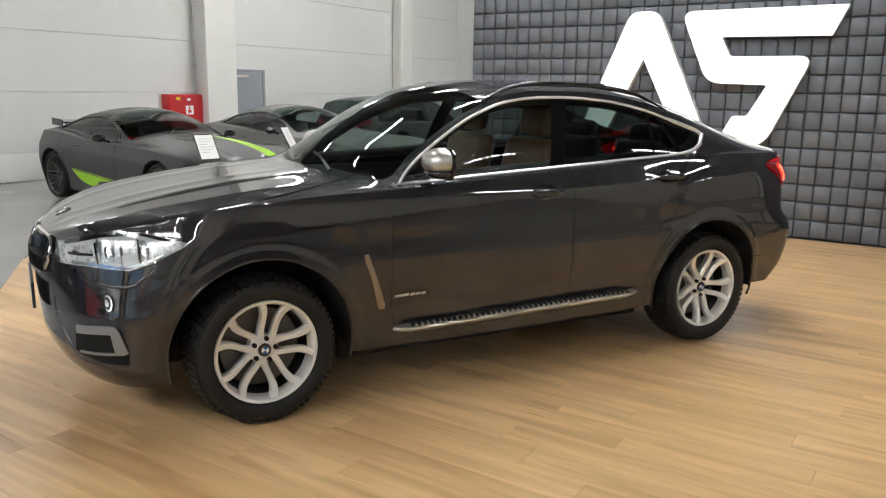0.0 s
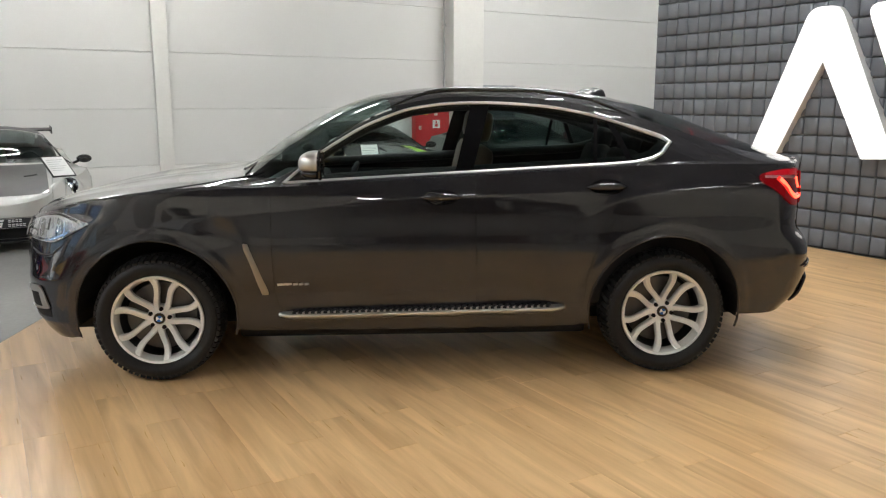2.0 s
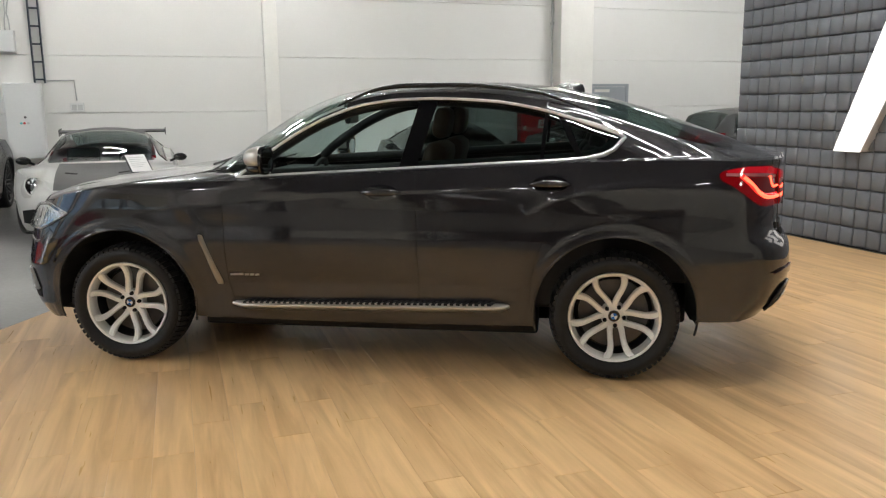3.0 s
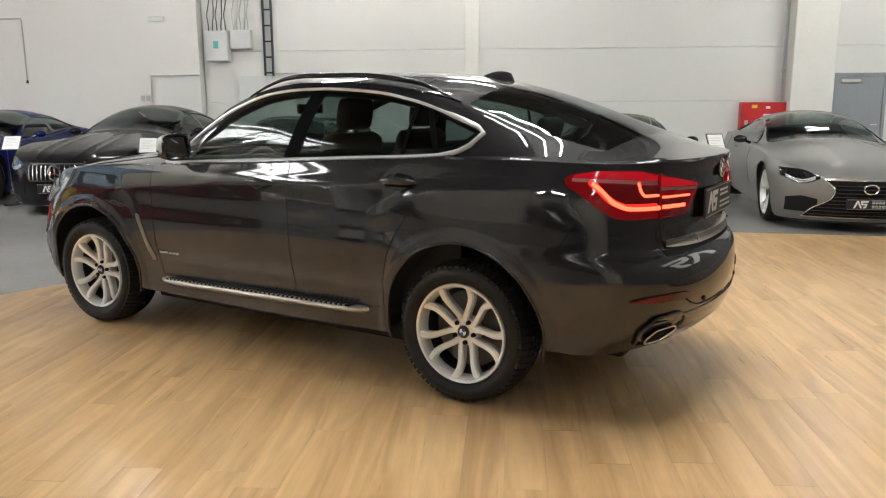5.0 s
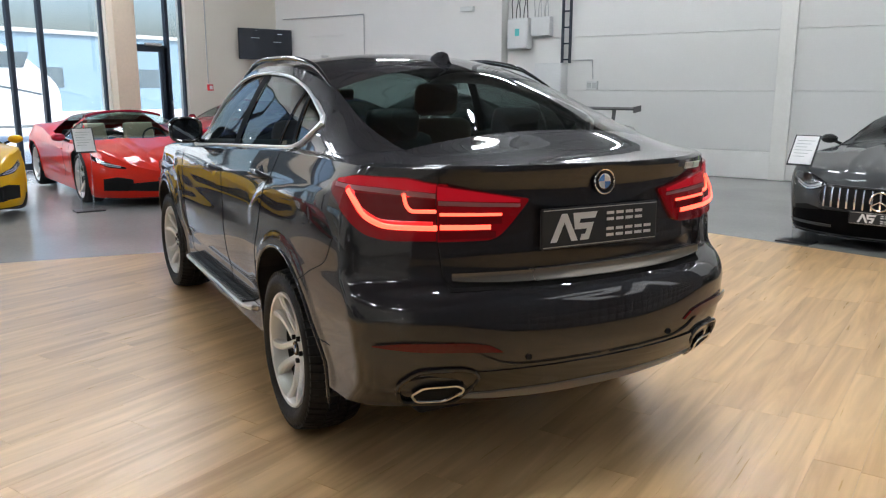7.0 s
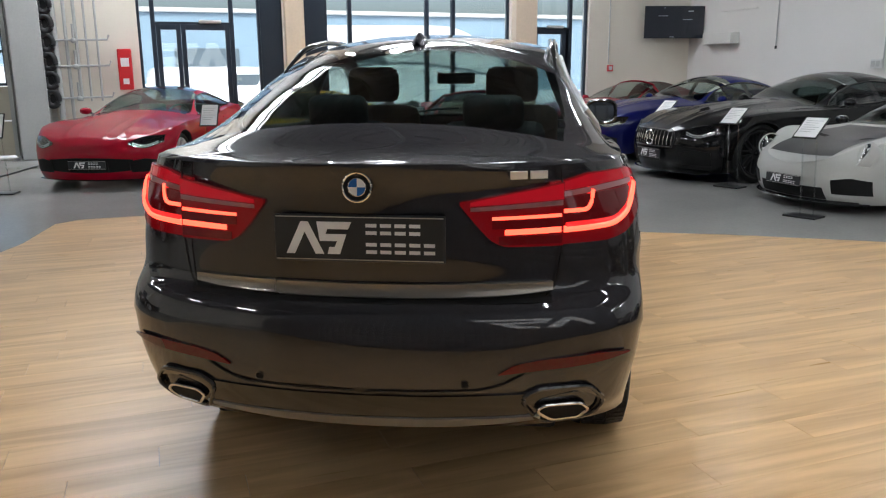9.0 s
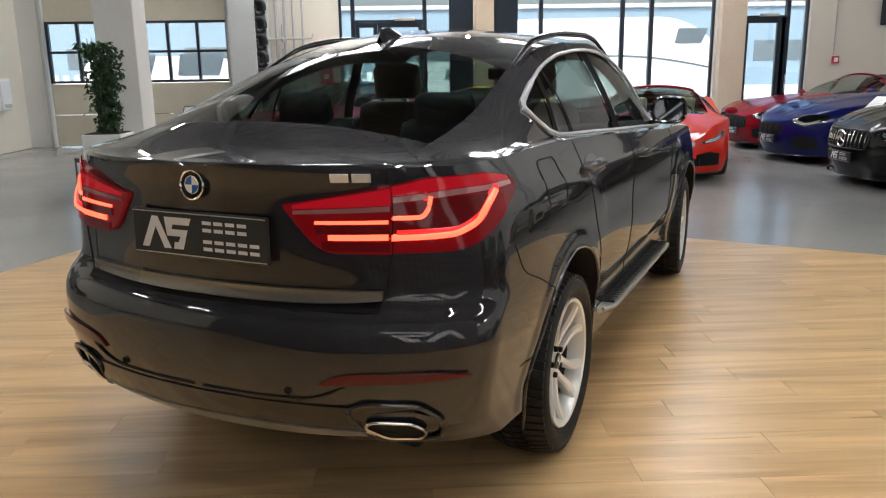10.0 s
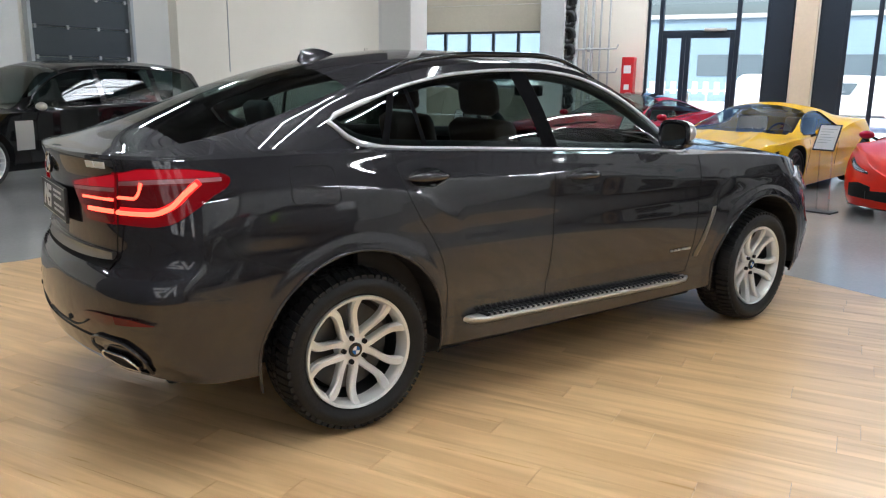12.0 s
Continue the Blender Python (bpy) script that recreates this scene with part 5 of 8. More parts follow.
            part(pn, skin_patch(sh, curve(lo_), curve(hi_), np.linspace(a, b, 16), 0.0145, 4, sg, 0.004), M[mt], lamp, smooth=45)
        for line, r in (([(xs_ - 0.006, 1.023), (2.26, 1.028), (2.214, 1.050), (2.155, 1.109), (2.12, 1.140)], 0.0105), ([(xs_ - 0.008, 1.080), (2.304, 1.080), (2.288, 1.101), (2.278, 1.140)], 0.0065)):
            bm = bmesh.new()
            tube(bm, [skin(sh, x, z, 0.015, sg) for x, z in smooth_line(line, 18)], r, 7)
            part("light_guide", bm, M["glow_red"], lamp, smooth=60)
            # wider dim tube added to imitate the glow around the guide
            bm = bmesh.new()
            tube(bm, [skin(sh, x, z, 0.004, sg) for x, z in smooth_line([(x - (0.010 if r > 0.008 else -0.004), z + 0.010) for x, z in line], 18)], r * 1.6, 8)
            part("soft_guide", bm, M["soft_red"], lamp, smooth=60)
        # rear reflector, tail pipe
        bm = end_patch(sh, True, curve("0.43:0.589 0.56:0.598 0.7:0.604 0.845:0.618"), curve("0.43:0.592 0.49:0.622 0.6:0.634 0.75:0.636 0.845:0.622"), np.linspace(0.43, 0.845, 22), 0.006, 4, sg, 0.008)
        part("reflector", bm, M["reflector_red"], car, smooth=45)
        ex = new("tail_pipe")
        ex.parent = car

        def ring_on(pts, radius, out):
            return [(float(sh.rear(y, z)) + out, sg * y, z) for y, z in rounded(pts, [radius] * len(pts), 5)]
        R1 = ring_on([(0.50, 0.505), (0.56, 0.535), (0.715, 0.528), (0.775, 0.46), (0.735, 0.385), (0.565, 0.38)], 0.03, 0.004)
        bm = bmesh.new()
        a = [bm.verts.new(p) for p in R1]
        b = [bm.verts.new((p[0] - 0.006, sg * (0.636 + (abs(p[1]) - 0.636) * 0.84), 0.452 + (p[2] - 0.452) * 0.8)) for p in R1]
        for i in range(len(a)):
            bm.faces.new((a[i], a[i - 1], b[i - 1], b[i]))
        bm.faces.new(b)
        part("pipe_surround", bm, M["gloss_black"], ex, smooth=40)
        bm = bmesh.new()
        tube(bm, R1, 0.008, 7, closed=True)
        part("surround_edge", bm, M["graphite"], ex, smooth=50)
        R3 = ring_on([(0.552, 0.452), (0.578, 0.472), (0.69, 0.466), (0.722, 0.432), (0.69, 0.392), (0.60, 0.396)], 0.016, 0.010)
        bm = bmesh.new()
        tube(bm, R3, 0.0055, 7, closed=True)
        part("pipe_rim", bm, M["chrome"], ex, smooth=50)
        bm = bmesh.new()
        bm.faces.new([bm.verts.new((p[0] - 0.004, p[1], p[2])) for p in R3])
        part("pipe_mouth", bm, M["gap"], ex)
        # headlamp
        lo2 = curve("-2.30:0.802 -2.2:0.806 -2.14:0.806 -2.056:0.804 -1.975:0.828 -1.884:0.872 -1.804:0.914")
        hi2 = curve("-2.30:0.885 -2.2:0.922 -2.09:0.952 -1.99:0.962 -1.90:0.944 -1.804:0.920")
        xs = np.linspace(-2.296, -1.806, 34)
        hl = part("headlamp", skin_patch(sh, lo2, hi2, xs, 0.010, 8, sg, 0.012), M["lamp_silver"], car, "clear headlamp with bright reflectors", smooth=45)
        part("lens_cover", skin_patch(sh, lo2, hi2, xs, 0.026, 8, sg, 0.003), M["head_glass"], hl, smooth=45)
        for x0, x1, z0, z1, mt in ((-2.245, -2.225, 0.845, 0.862, "gloss_black"), (-2.162, -2.154, 0.815, 0.925, "gloss_black"), (-2.068, -2.058, 0.815, 0.93, "dark_alloy"), (-2.0, -1.993, 0.835, 0.935, "gloss_black")):
            part("lamp_insert", skin_patch(sh, curve("-3:%f 0:%f" % (z0, z0)), curve("-3:%f 0:%f" % (z1, z1)), np.linspace(x0, x1, 5), 0.014, 3, sg, 0.004), M[mt], hl)
        for xl, zl, r in ((-2.105, 0.872, 0.042), (-1.975, 0.885, 0.04)):
            bm = bmesh.new()
            ring = [skin(sh, xl + 0.36 * r * math.cos(q), zl + r * math.sin(q), 0.017, sg) for q in np.linspace(0, 2 * math.pi, 24, endpoint=False)]
            tube(bm, ring, 0.0035, 6, closed=True)
            part("light_ring", bm, M["head_chrome"], hl, smooth=60)
            bm = bmesh.new()
            bm.faces.new([bm.verts.new(Vector(p) * 0.6 + Vector(skin(sh, xl, zl, 0.018, sg)) * 0.4) for p in ring])
            part("projector", bm, M["chrome"], hl)
        part("brow", skin_patch(sh, lambda x: float(hi2(x)) - 0.017, lambda x: float(hi2(x)) - 0.002, xs[2:-4], 0.017, 2, sg, 0.003), M["gloss_black"], hl)
        part("light_strip", skin_patch(sh, lambda x: float(hi2(x)) - 0.030, lambda x: float(hi2(x)) - 0.019, xs[2:-4], 0.017, 2, sg, 0.003), M["white_print"], hl)
        part("lower_chrome", skin_patch(sh, lambda x: float(lo2(x)) + 0.004, lambda x: float(lo2(x)) + 0.016, np.linspace(-2.25, -1.90, 24), 0.017, 2, sg, 0.003), M["head_chrome"], hl)
        part("lamp_divider", skin_patch(sh, curve("-2.27:0.842 -1.9:0.872"), curve("-2.27:0.852 -1.9:0.880"), np.linspace(-2.26, -2.17, 8), 0.016, 2, sg, 0.003), M["gloss_black"], hl)
        for x0, x1 in ((-2.15, -2.142), (-2.125, -2.117), (-1.945, -1.936)):
            part("chrome_bar", skin_patch(sh, curve("-3:0.834 0:0.834"), curve("-3:0.918 0:0.918"), np.linspace(x0, x1, 3), 0.018, 3, sg, 0.003), M["head_chrome"], hl)
        part("inner_panel", skin_patch(sh, curve("-2.06:0.822 -2.0:0.84"), curve("-2.06:0.862 -2.0:0.885"), np.linspace(-2.062, -2.004, 6), 0.0175, 3, sg, 0.003), M["white_print"], hl)
        # bumper creases
        for line, r in (([(-2.336, 0.657), (-2.339, 0.600), (-2.333, 0.538), (-2.314, 0.479), (-2.293, 0.428), (-2.268, 0.380), (-2.242, 0.354), (-2.192, 0.350), (-2.126, 0.352)], 0.013),
                        ([(-2.25, 0.752), (-2.15, 0.737), (-2.085, 0.731), (-2.031, 0.741), (-2.003, 0.766), (-1.969, 0.791), (-1.933, 0.830)], 0.010)):
            bm = bmesh.new()
            pts = smooth_line(line, 40)
            tube(bm, [skin(sh, x, z, -0.45 * r, sg) for x, z in pts], [r * (0.35 + 0.65 * min(1, 5 * min(k, 39 - k) / 39)) for k in range(len(pts))], 8)
            part("bumper_crease", bm, M["graphite"], car, smooth=60)
        # fog lamp and intake pocket
        pocket_lo, pocket_hi = curve("-2.27:0.40 -2.17:0.37 -2.07:0.372"), curve("-2.27:0.535 -2.12:0.556 -2.07:0.43")
        part("air_intake", skin_patch(sh, pocket_lo, pocket_hi, np.linspace(-2.27, -2.072, 16), 0.003, 5, sg, 0.005), M["gap"], car, smooth=45)
        part("intake_trim", skin_patch(sh, lambda x: float(pocket_hi(x)) - 0.038, lambda x: float(pocket_hi(x)) + 0.002, np.linspace(-2.262, -2.125, 14), 0.010, 3, sg, 0.008), M["skid"], car, smooth=45)
        part("intake_trim", skin_patch(sh, curve("-2.135:0.52 -2.118:0.43 -2.07:0.43"), curve("-2.135:0.558 -2.12:0.556 -2.072:0.436"), np.linspace(-2.134, -2.072, 10), 0.012, 4, sg, 0.008), M["skid"], car, smooth=45)
        part("intake_trim", skin_patch(sh, curve("-2.25:0.404 -2.08:0.424"), curve("-2.25:0.414 -2.08:0.436"), np.linspace(-2.25, -2.085, 12), 0.012, 2, sg, 0.008), M["skid"], car, smooth=45)
        for x0, r, mt in ((-2.135, 0.036, "chrome"), (-2.138, 0.028, "gloss_black"), (-2.139, 0.016, "lamp_silver")):
            bm = bmesh.new()
            ring = [bm.verts.new(skin(sh, x0 + 0.42 * r * math.cos(q), 0.658 + r * math.sin(q), 0.013 - 0.12 * r, sg)) for q in np.linspace(0, 2 * math.pi, 24, endpoint=False)]
            bm.faces.new(ring)
            part("fog_lamp", bm, M[mt], car)
        part("fog_pocket", skin_patch(sh, curve("-2.22:0.625 -2.14:0.60"), curve("-2.22:0.665 -2.14:0.715"), np.linspace(-2.19, -2.14, 10), 0.002, 4, sg, 0.003), M["gloss_black"], car)
        # kidney grille
        kd = bmesh.new()
        ring = rounded([(0.03, 0.905), (0.36, 0.893), (0.405, 0.815), (0.35, 0.735), (0.085, 0.712), (0.025, 0.80)], [0.04, 0.05, 0.05, 0.05, 0.05, 0.05], 4)
        tube(kd, [(float(sh.front(y, z)) - 0.010, sg * y, z) for y, z in ring], 0.0105, 8, closed=True)
        kid = part("grille_surround", kd, M["chrome"], car, smooth=50)
        bm = bmesh.new()
        bm.faces.new([bm.verts.new((float(sh.front(y, z)) - 0.003, sg * y, z)) for y, z in ring])
        part("grille_back", bm, M["gap"], kid)
        for k in range(10):
            bm = bmesh.new()
            y = 0.062 + k * 0.0325
            tube(bm, [(float(sh.front(y, z)) - 0.018, sg * y, z) for z in (0.735, 0.80, 0.885)], 0.009, 6)
            part("grille_slat", bm, M["gloss_black"], kid)
    # rear centre pieces
    bm = end_patch(sh, True, lambda y: 0.824 + 0.014 * (y / 0.58) ** 4, lambda y: 0.864, np.linspace(-0.585, 0.585, 50), 0.016, 4, 1, 0.02)
    part("hatch_strip", bm, M["bronze"], car, "satin metal strip along the hatch edge", smooth=45)
    bm = end_patch(sh, True, lambda y: 0.803, lambda y: 0.826, np.linspace(-0.59, 0.59, 50), 0.001, 2, 1, 0.004)
    part("hatch_gap", bm, M["gap"], car)
    for sg in (-1, 1):
        bm = bmesh.new()
        tube(bm, [(float(sh.rear(y, z)) + 0.001, sg * y, z) for y, z in smooth_line([(0.61, 1.222), (0.62, 1.10), (0.62, 1.0), (0.612, 0.92), (0.60, 0.85), (0.575, 0.82)], 30)], 0.003, 5)
        part("shut_line", bm, M["gap"], car)
        bm = bmesh.new()
        tube(bm, [(float(sh.rear(y, z)) + 0.001, sg * y, z) for y, z in smooth_line([(0.02, 0.535), (0.36, 0.538), (0.44, 0.555), (0.51, 0.588)], 30)], 0.0035, 5)
        part("bumper_line", bm, M["gap"], car)
    bm = end_patch(sh, True, lambda y: 0.375 + 0.03 * (abs(y) / 0.56) ** 3, lambda y: 0.43 - 0.006 * (abs(y) / 0.56) ** 2, np.linspace(-0.56, 0.56, 40), 0.006, 3, 1, 0.012)
    part("skid_plate", bm, M["skid"], car, "satin skid plate below the rear bumper", smooth=45)
    bm = end_patch(sh, True, lambda y: 0.44, lambda y: 0.518, np.linspace(-0.52, 0.52, 40), 0.005, 3, 1, 0.008)
    part("diffuser", bm, M["gloss_black"], car, smooth=45)
    for y in (-0.33, 0.33):
        bm = bmesh.new()
        lathe(bm, [(0.001, 0), (0.010, 0), (0.012, -0.002), (0.012, 0.006)], 16)
        part("parking_sensor", bm, M["gap"], car, m=pose(float(sh.rear(y, 0.56)) + 0.003, y, 0.56, 0, 0, 90))
    plate_parts(car, Matrix.Translation((2.470, 0, 1.008)) @ pose(0, 0, 0, 89, 0, 90), 0.535, 0.148)
    plate_parts(car, Matrix.Translation((-2.418, 0, 0.60)) @ pose(0, 0, 0, 90, 0, -90), 0.53, 0.13)
    # round emblem of plain quarters
    xe, ze = 2.489, 1.168
    for x, z, r, tilt, rz in ((xe, ze, 0.044, 86, 90), (-2.255, float(sh.top(-2.255, 0)) + 0.004, 0.038, math.degrees(math.atan2(float(sh.top(-2.235, 0)) - float(sh.top(-2.275, 0)), 0.04)), -90)):
        em = new("emblem")
        em.parent = car
        em.matrix_local = Matrix.Translation((x, 0, z)) @ pose(0, 0, 0, tilt - 90, 0, rz)
        bm = bmesh.new()
        lathe(bm, [(0.0005, 0), (r - 0.003, 0), (r, 0.002), (r, 0.012)], 36)
        part("disc", bm, M["gap"], em, smooth=40)
        bm = bmesh.new()
        ring = [(r * math.cos(a), -0.001, r * math.sin(a)) for a in np.linspace(0, 2 * math.pi, 36, endpoint=False)]
        tube(bm, ring, 0.0035, 6, closed=True)
        ring = [(r * 0.62 * math.cos(a), -0.001, r * 0.62 * math.sin(a)) for a in np.linspace(0, 2 * math.pi, 30, endpoint=False)]
        tube(bm, ring, 0.0015, 5, closed=True)
        part("rings", bm, M["chrome"], em, smooth=50)
        for k in range(4):
            bm = bmesh.new()
            pts = [(0, -0.0012, 0)] + [(r * 0.6 * math.cos(a), -0.0012, r * 0.6 * math.sin(a)) for a in np.linspace(k * math.pi / 2, (k + 1) * math.pi / 2, 8)]
            bm.faces.new([bm.verts.new(p) for p in pts])
            part("quarter", bm, M["blue_enamel"] if k % 2 else M["white_print"], em)
    for y0, y1 in ((0.455, 0.505), (0.515, 0.565)):
        bm = end_patch(sh, True, lambda y: 1.188, lambda y: 1.212, np.linspace(y0, y1, 4), 0.008, 1, 1, 0.006)
        part("badge_bar", bm, M["trim_silver"], car)
    # fuel flap on the right-hand rear wing
    bm = bmesh.new()
    ol = rounded([(1.545, 1.03), (1.765, 1.042), (1.755, 1.19), (1.56, 1.186)], [0.035, 0.035, 0.035, 0.035], 6)
    tube(bm, on_side(sh, dense(ol + [ol[0]], 0.02), 0.0005, 1), 0.0026, 5)
    part("fuel_flap_line", bm, M["gap"], car)
    # aerial fin
    bm = bmesh.new()
    rows = []
    for t in np.linspace(0, 1, 14):
        x = 1.10 + 0.20 * t
        z0 = float(HERO.zc(x)) - 0.004
        h = 0.058 * (0.12 + 0.88 * math.sin(min(1, t * 1.25) * math.pi / 2)) if t < 0.92 else 0.058 * (1 - (t - 0.92) * 6)
        wd = 0.040 * (1 - 0.5 * abs(2 * t - 1) ** 2)
        rows.append([(x, wd * math.cos(a) * (1 - 0.72 * math.sin(a)), z0 + h * math.sin(a) ** (0.8 if t > 0.2 else 1)) for a in np.linspace(0, math.pi, 12)])
    sheet(bm, rows)
    part("aerial_fin", bm, M["graphite"], car, smooth=50)
    # wipers and cowl
    bm = bmesh.new()
    for y0 in (-0.55, 0.05):
        tube(bm, [(-1.0, y0, 1.19), (-0.93, y0 + 0.35, 1.235), (-0.91, y0 + 0.5, 1.245)], 0.008, 6)
    part("wiper", bm, M["black_plastic"], car, smooth=50)
    # cabin
    bm = boxes((-0.9, 1.5, -0.72, 0.72, 0.36, 0.5), (-0.95, -0.6, -0.72, 0.72, 0.5, 1.10), (1.35, 2.1, -0.62, 0.62, 0.5, 1.12), bevel=0.03)
    part("cabin_tub", bm, M["cabin"], car)
    for sg in (-1, 1):
        bm = bmesh.new()
        box(bm, -0.75, 1.4, min(sg * 0.73, sg * 0.77), max(sg * 0.73, sg * 0.77), 0.4, 1.09)
        part("door_lining", bm, M["cabin"], car)
        seat = new("front_seat")
        seat.parent = car
        bm = boxes((-0.25, 0.28, sg * 0.38 - 0.26, sg * 0.38 + 0.26, 0.5, 0.78), bevel=0.06)
        part("cushion", bm, M["tan"], seat, smooth=60)
        bm = bmesh.new()
        box(bm, -0.07, 0.07, -0.25, 0.25, 0.0, 0.62, bevel=0.06)
        part("backrest", bm, M["tan"], seat, "tan leather backrest", smooth=60, m=pose(0.28, sg * 0.38, 0.72, 0, 14, 0))
        bm = bmesh.new()
        box(bm, -0.05, 0.05, -0.14, 0.14, 0.0, 0.19, bevel=0.045)
        part("headrest", bm, M["tan"], seat, smooth=60, m=pose(0.42, sg * 0.38, 1.34, 0, 10, 0))
        bm = bmesh.new()
        box(bm, -0.06, 0.06, -0.22, 0.22, 0.0, 0.58, bevel=0.05)
        part("rear_backrest", bm, M["cabin"], car, smooth=60, m=pose(1.18, sg * 0.34, 0.74, 0, 18, 0))
        bm = bmesh.new()
        box(bm, -0.05, 0.05, -0.13, 0.13, 0.0, 0.15, bevel=0.04)
        part("rear_headrest", bm, M["cabin"], car, smooth=60, m=pose(1.36, sg * 0.34, 1.26, 0, 14, 0))
    bm = bmesh.new()
    ring = [(0.0, 0.185 * math.cos(a), 0.185 * math.sin(a)) for a in np.linspace(0, 2 * math.pi, 32, endpoint=False)]
    tube(bm, ring, 0.016, 8, closed=True)
    box(bm, -0.02, 0.02, -0.17, 0.17, -0.03, 0.02)
    box(bm, -0.02, 0.02, -0.03, 0.03, -0.17, 0.0)
    part("steering_wheel", bm, M["cabin"], car, smooth=50, m=pose(-0.42, -0.38, 1.04, 0, 25, 0))
    bm = bmesh.new()
    box(bm, -0.02, 0.02, -0.12, 0.12, -0.035, 0.035, bevel=0.015)
    part("inner_mirror", bm, M["black_plastic"], car, m=pose(-0.25, 0, 1.46))
    place_wheels(car, sh, 0.364, 0.252, 0.125, 0.785, "vee", M["alloy"], 5, True, 3.0, 0.362, (24, 3, 8, -20))
    return car


suv()

# ---- the other cars ----
GT = dict(
    xf="0.1:-2.18 0.25:-2.24 0.45:-2.27 0.6:-2.24 0.8:-2.1", xr="0.2:2.12 0.4:2.22 0.6:2.26 0.8:2.25 0.95:2.22",
    lf="0.1:0.5 0.9:0.75", lr="0.2:0.45 0.9:0.6", w="0.1:0.86 0.2:0.90 0.4:0.93 0.6:0.945 0.75:0.935 0.9:0.90 1.0:0.86",
    zb="-2.3:0.12 -1.5:0.13 0:0.15 1.6:0.18 2.26:0.28", zt="-2.3:0.52 -2.0:0.66 -1.6:0.77 -1.2:0.82 -0.4:0.84 0.4:0.87 1.1:0.93 1.6:0.95 2.26:0.90",
    zc="-2.3:0.54 -2.1:0.68 -1.7:0.80 -1.2:0.88 -0.6:0.94 -0.42:0.96 0.0:1.14 0.35:1.26 0.65:1.285 1.0:1.25 1.5:1.10 1.9:0.99 2.26:0.92",
    yrail="-2.3:0.4 -1.8:0.6 -0.6:0.68 -0.3:0.68 0.1:0.60 0.5:0.54 1.0:0.54 1.5:0.60 2.26:0.4",
    zrail="-2.3:0.53 -2.1:0.65 -1.7:0.785 -1.2:0.85 -0.6:0.875 -0.35:0.90 0.0:1.07 0.35:1.18 0.65:1.21 1.0:1.18 1.5:1.05 1.9:0.97 2.26:0.91",
    led="-2.3:0.02 -0.5:0.05 0.5:0.08 1.2:0.10 2.26:0.04", axles=(-1.33, 1.36), arch=0.375, arch_z=0.345, flare=0.03,
    ridges=(("-2:0.62 0:0.70 2.2:0.78", "-1.9:0 -1:0.014 1.5:0.016 2.1:0", 0.05, 0.09), ("-0.9:0.36 0.9:0.40", "-0.95:0 -0.6:-0.022 0.6:-0.022 0.95:0", 0.10, 0.06)),
    hood="-2.2:0 -2.0:0.014 -1.2:0.020 -0.7:0.010 -0.5:0")
MID = dict(
    xf="0.1:-2.14 0.25:-2.2 0.4:-2.22 0.55:-2.16 0.7:-2.0", xr="0.2:2.0 0.4:2.1 0.6:2.14 0.8:2.14 0.95:2.1",
    lf="0.1:0.6 0.9:0.9", lr="0.2:0.45 0.9:0.6", w="0.1:0.88 0.2:0.92 0.4:0.945 0.6:0.95 0.75:0.94 0.9:0.90 1.0:0.86",
    zb="-2.3:0.12 -1.5:0.12 0:0.14 1.6:0.16 2.2:0.26", zt="-2.25:0.42 -2.0:0.56 -1.6:0.72 -1.25:0.78 -0.6:0.78 0.3:0.82 1.0:0.92 1.5:0.95 2.2:0.86",
    zc="-2.25:0.44 -2.0:0.58 -1.6:0.70 -1.2:0.78 -0.95:0.83 -0.5:1.03 -0.1:1.18 0.2:1.205 0.5:1.18 1.0:1.07 1.5:0.98 2.2:0.88",
    yrail="-2.25:0.4 -1.8:0.58 -1.0:0.70 -0.7:0.66 -0.2:0.55 0.3:0.52 0.8:0.56 1.5:0.62 2.2:0.4",
    zrail="-2.25:0.43 -2.0:0.57 -1.6:0.715 -1.2:0.79 -0.9:0.83 -0.5:0.98 -0.1:1.11 0.2:1.135 0.5:1.12 1.0:1.03 1.5:0.97 2.2:0.87",
    led="-2.3:0.02 -0.8:0.05 0.2:0.09 1.0:0.10 2.2:0.04", axles=(-1.25, 1.35), arch=0.37, arch_z=0.345, flare=0.035,
    ridges=(("-2:0.62 0:0.70 2.2:0.78", "-1.9:0 -1:0.014 1.5:0.016 2.1:0", 0.05, 0.09), ("-0.9:0.36 0.9:0.40", "-0.95:0 -0.6:-0.022 0.6:-0.022 0.95:0", 0.10, 0.06)),
    hood="-2.2:0 -2.0:0.014 -1.2:0.020 -0.7:0.010 -0.5:0")
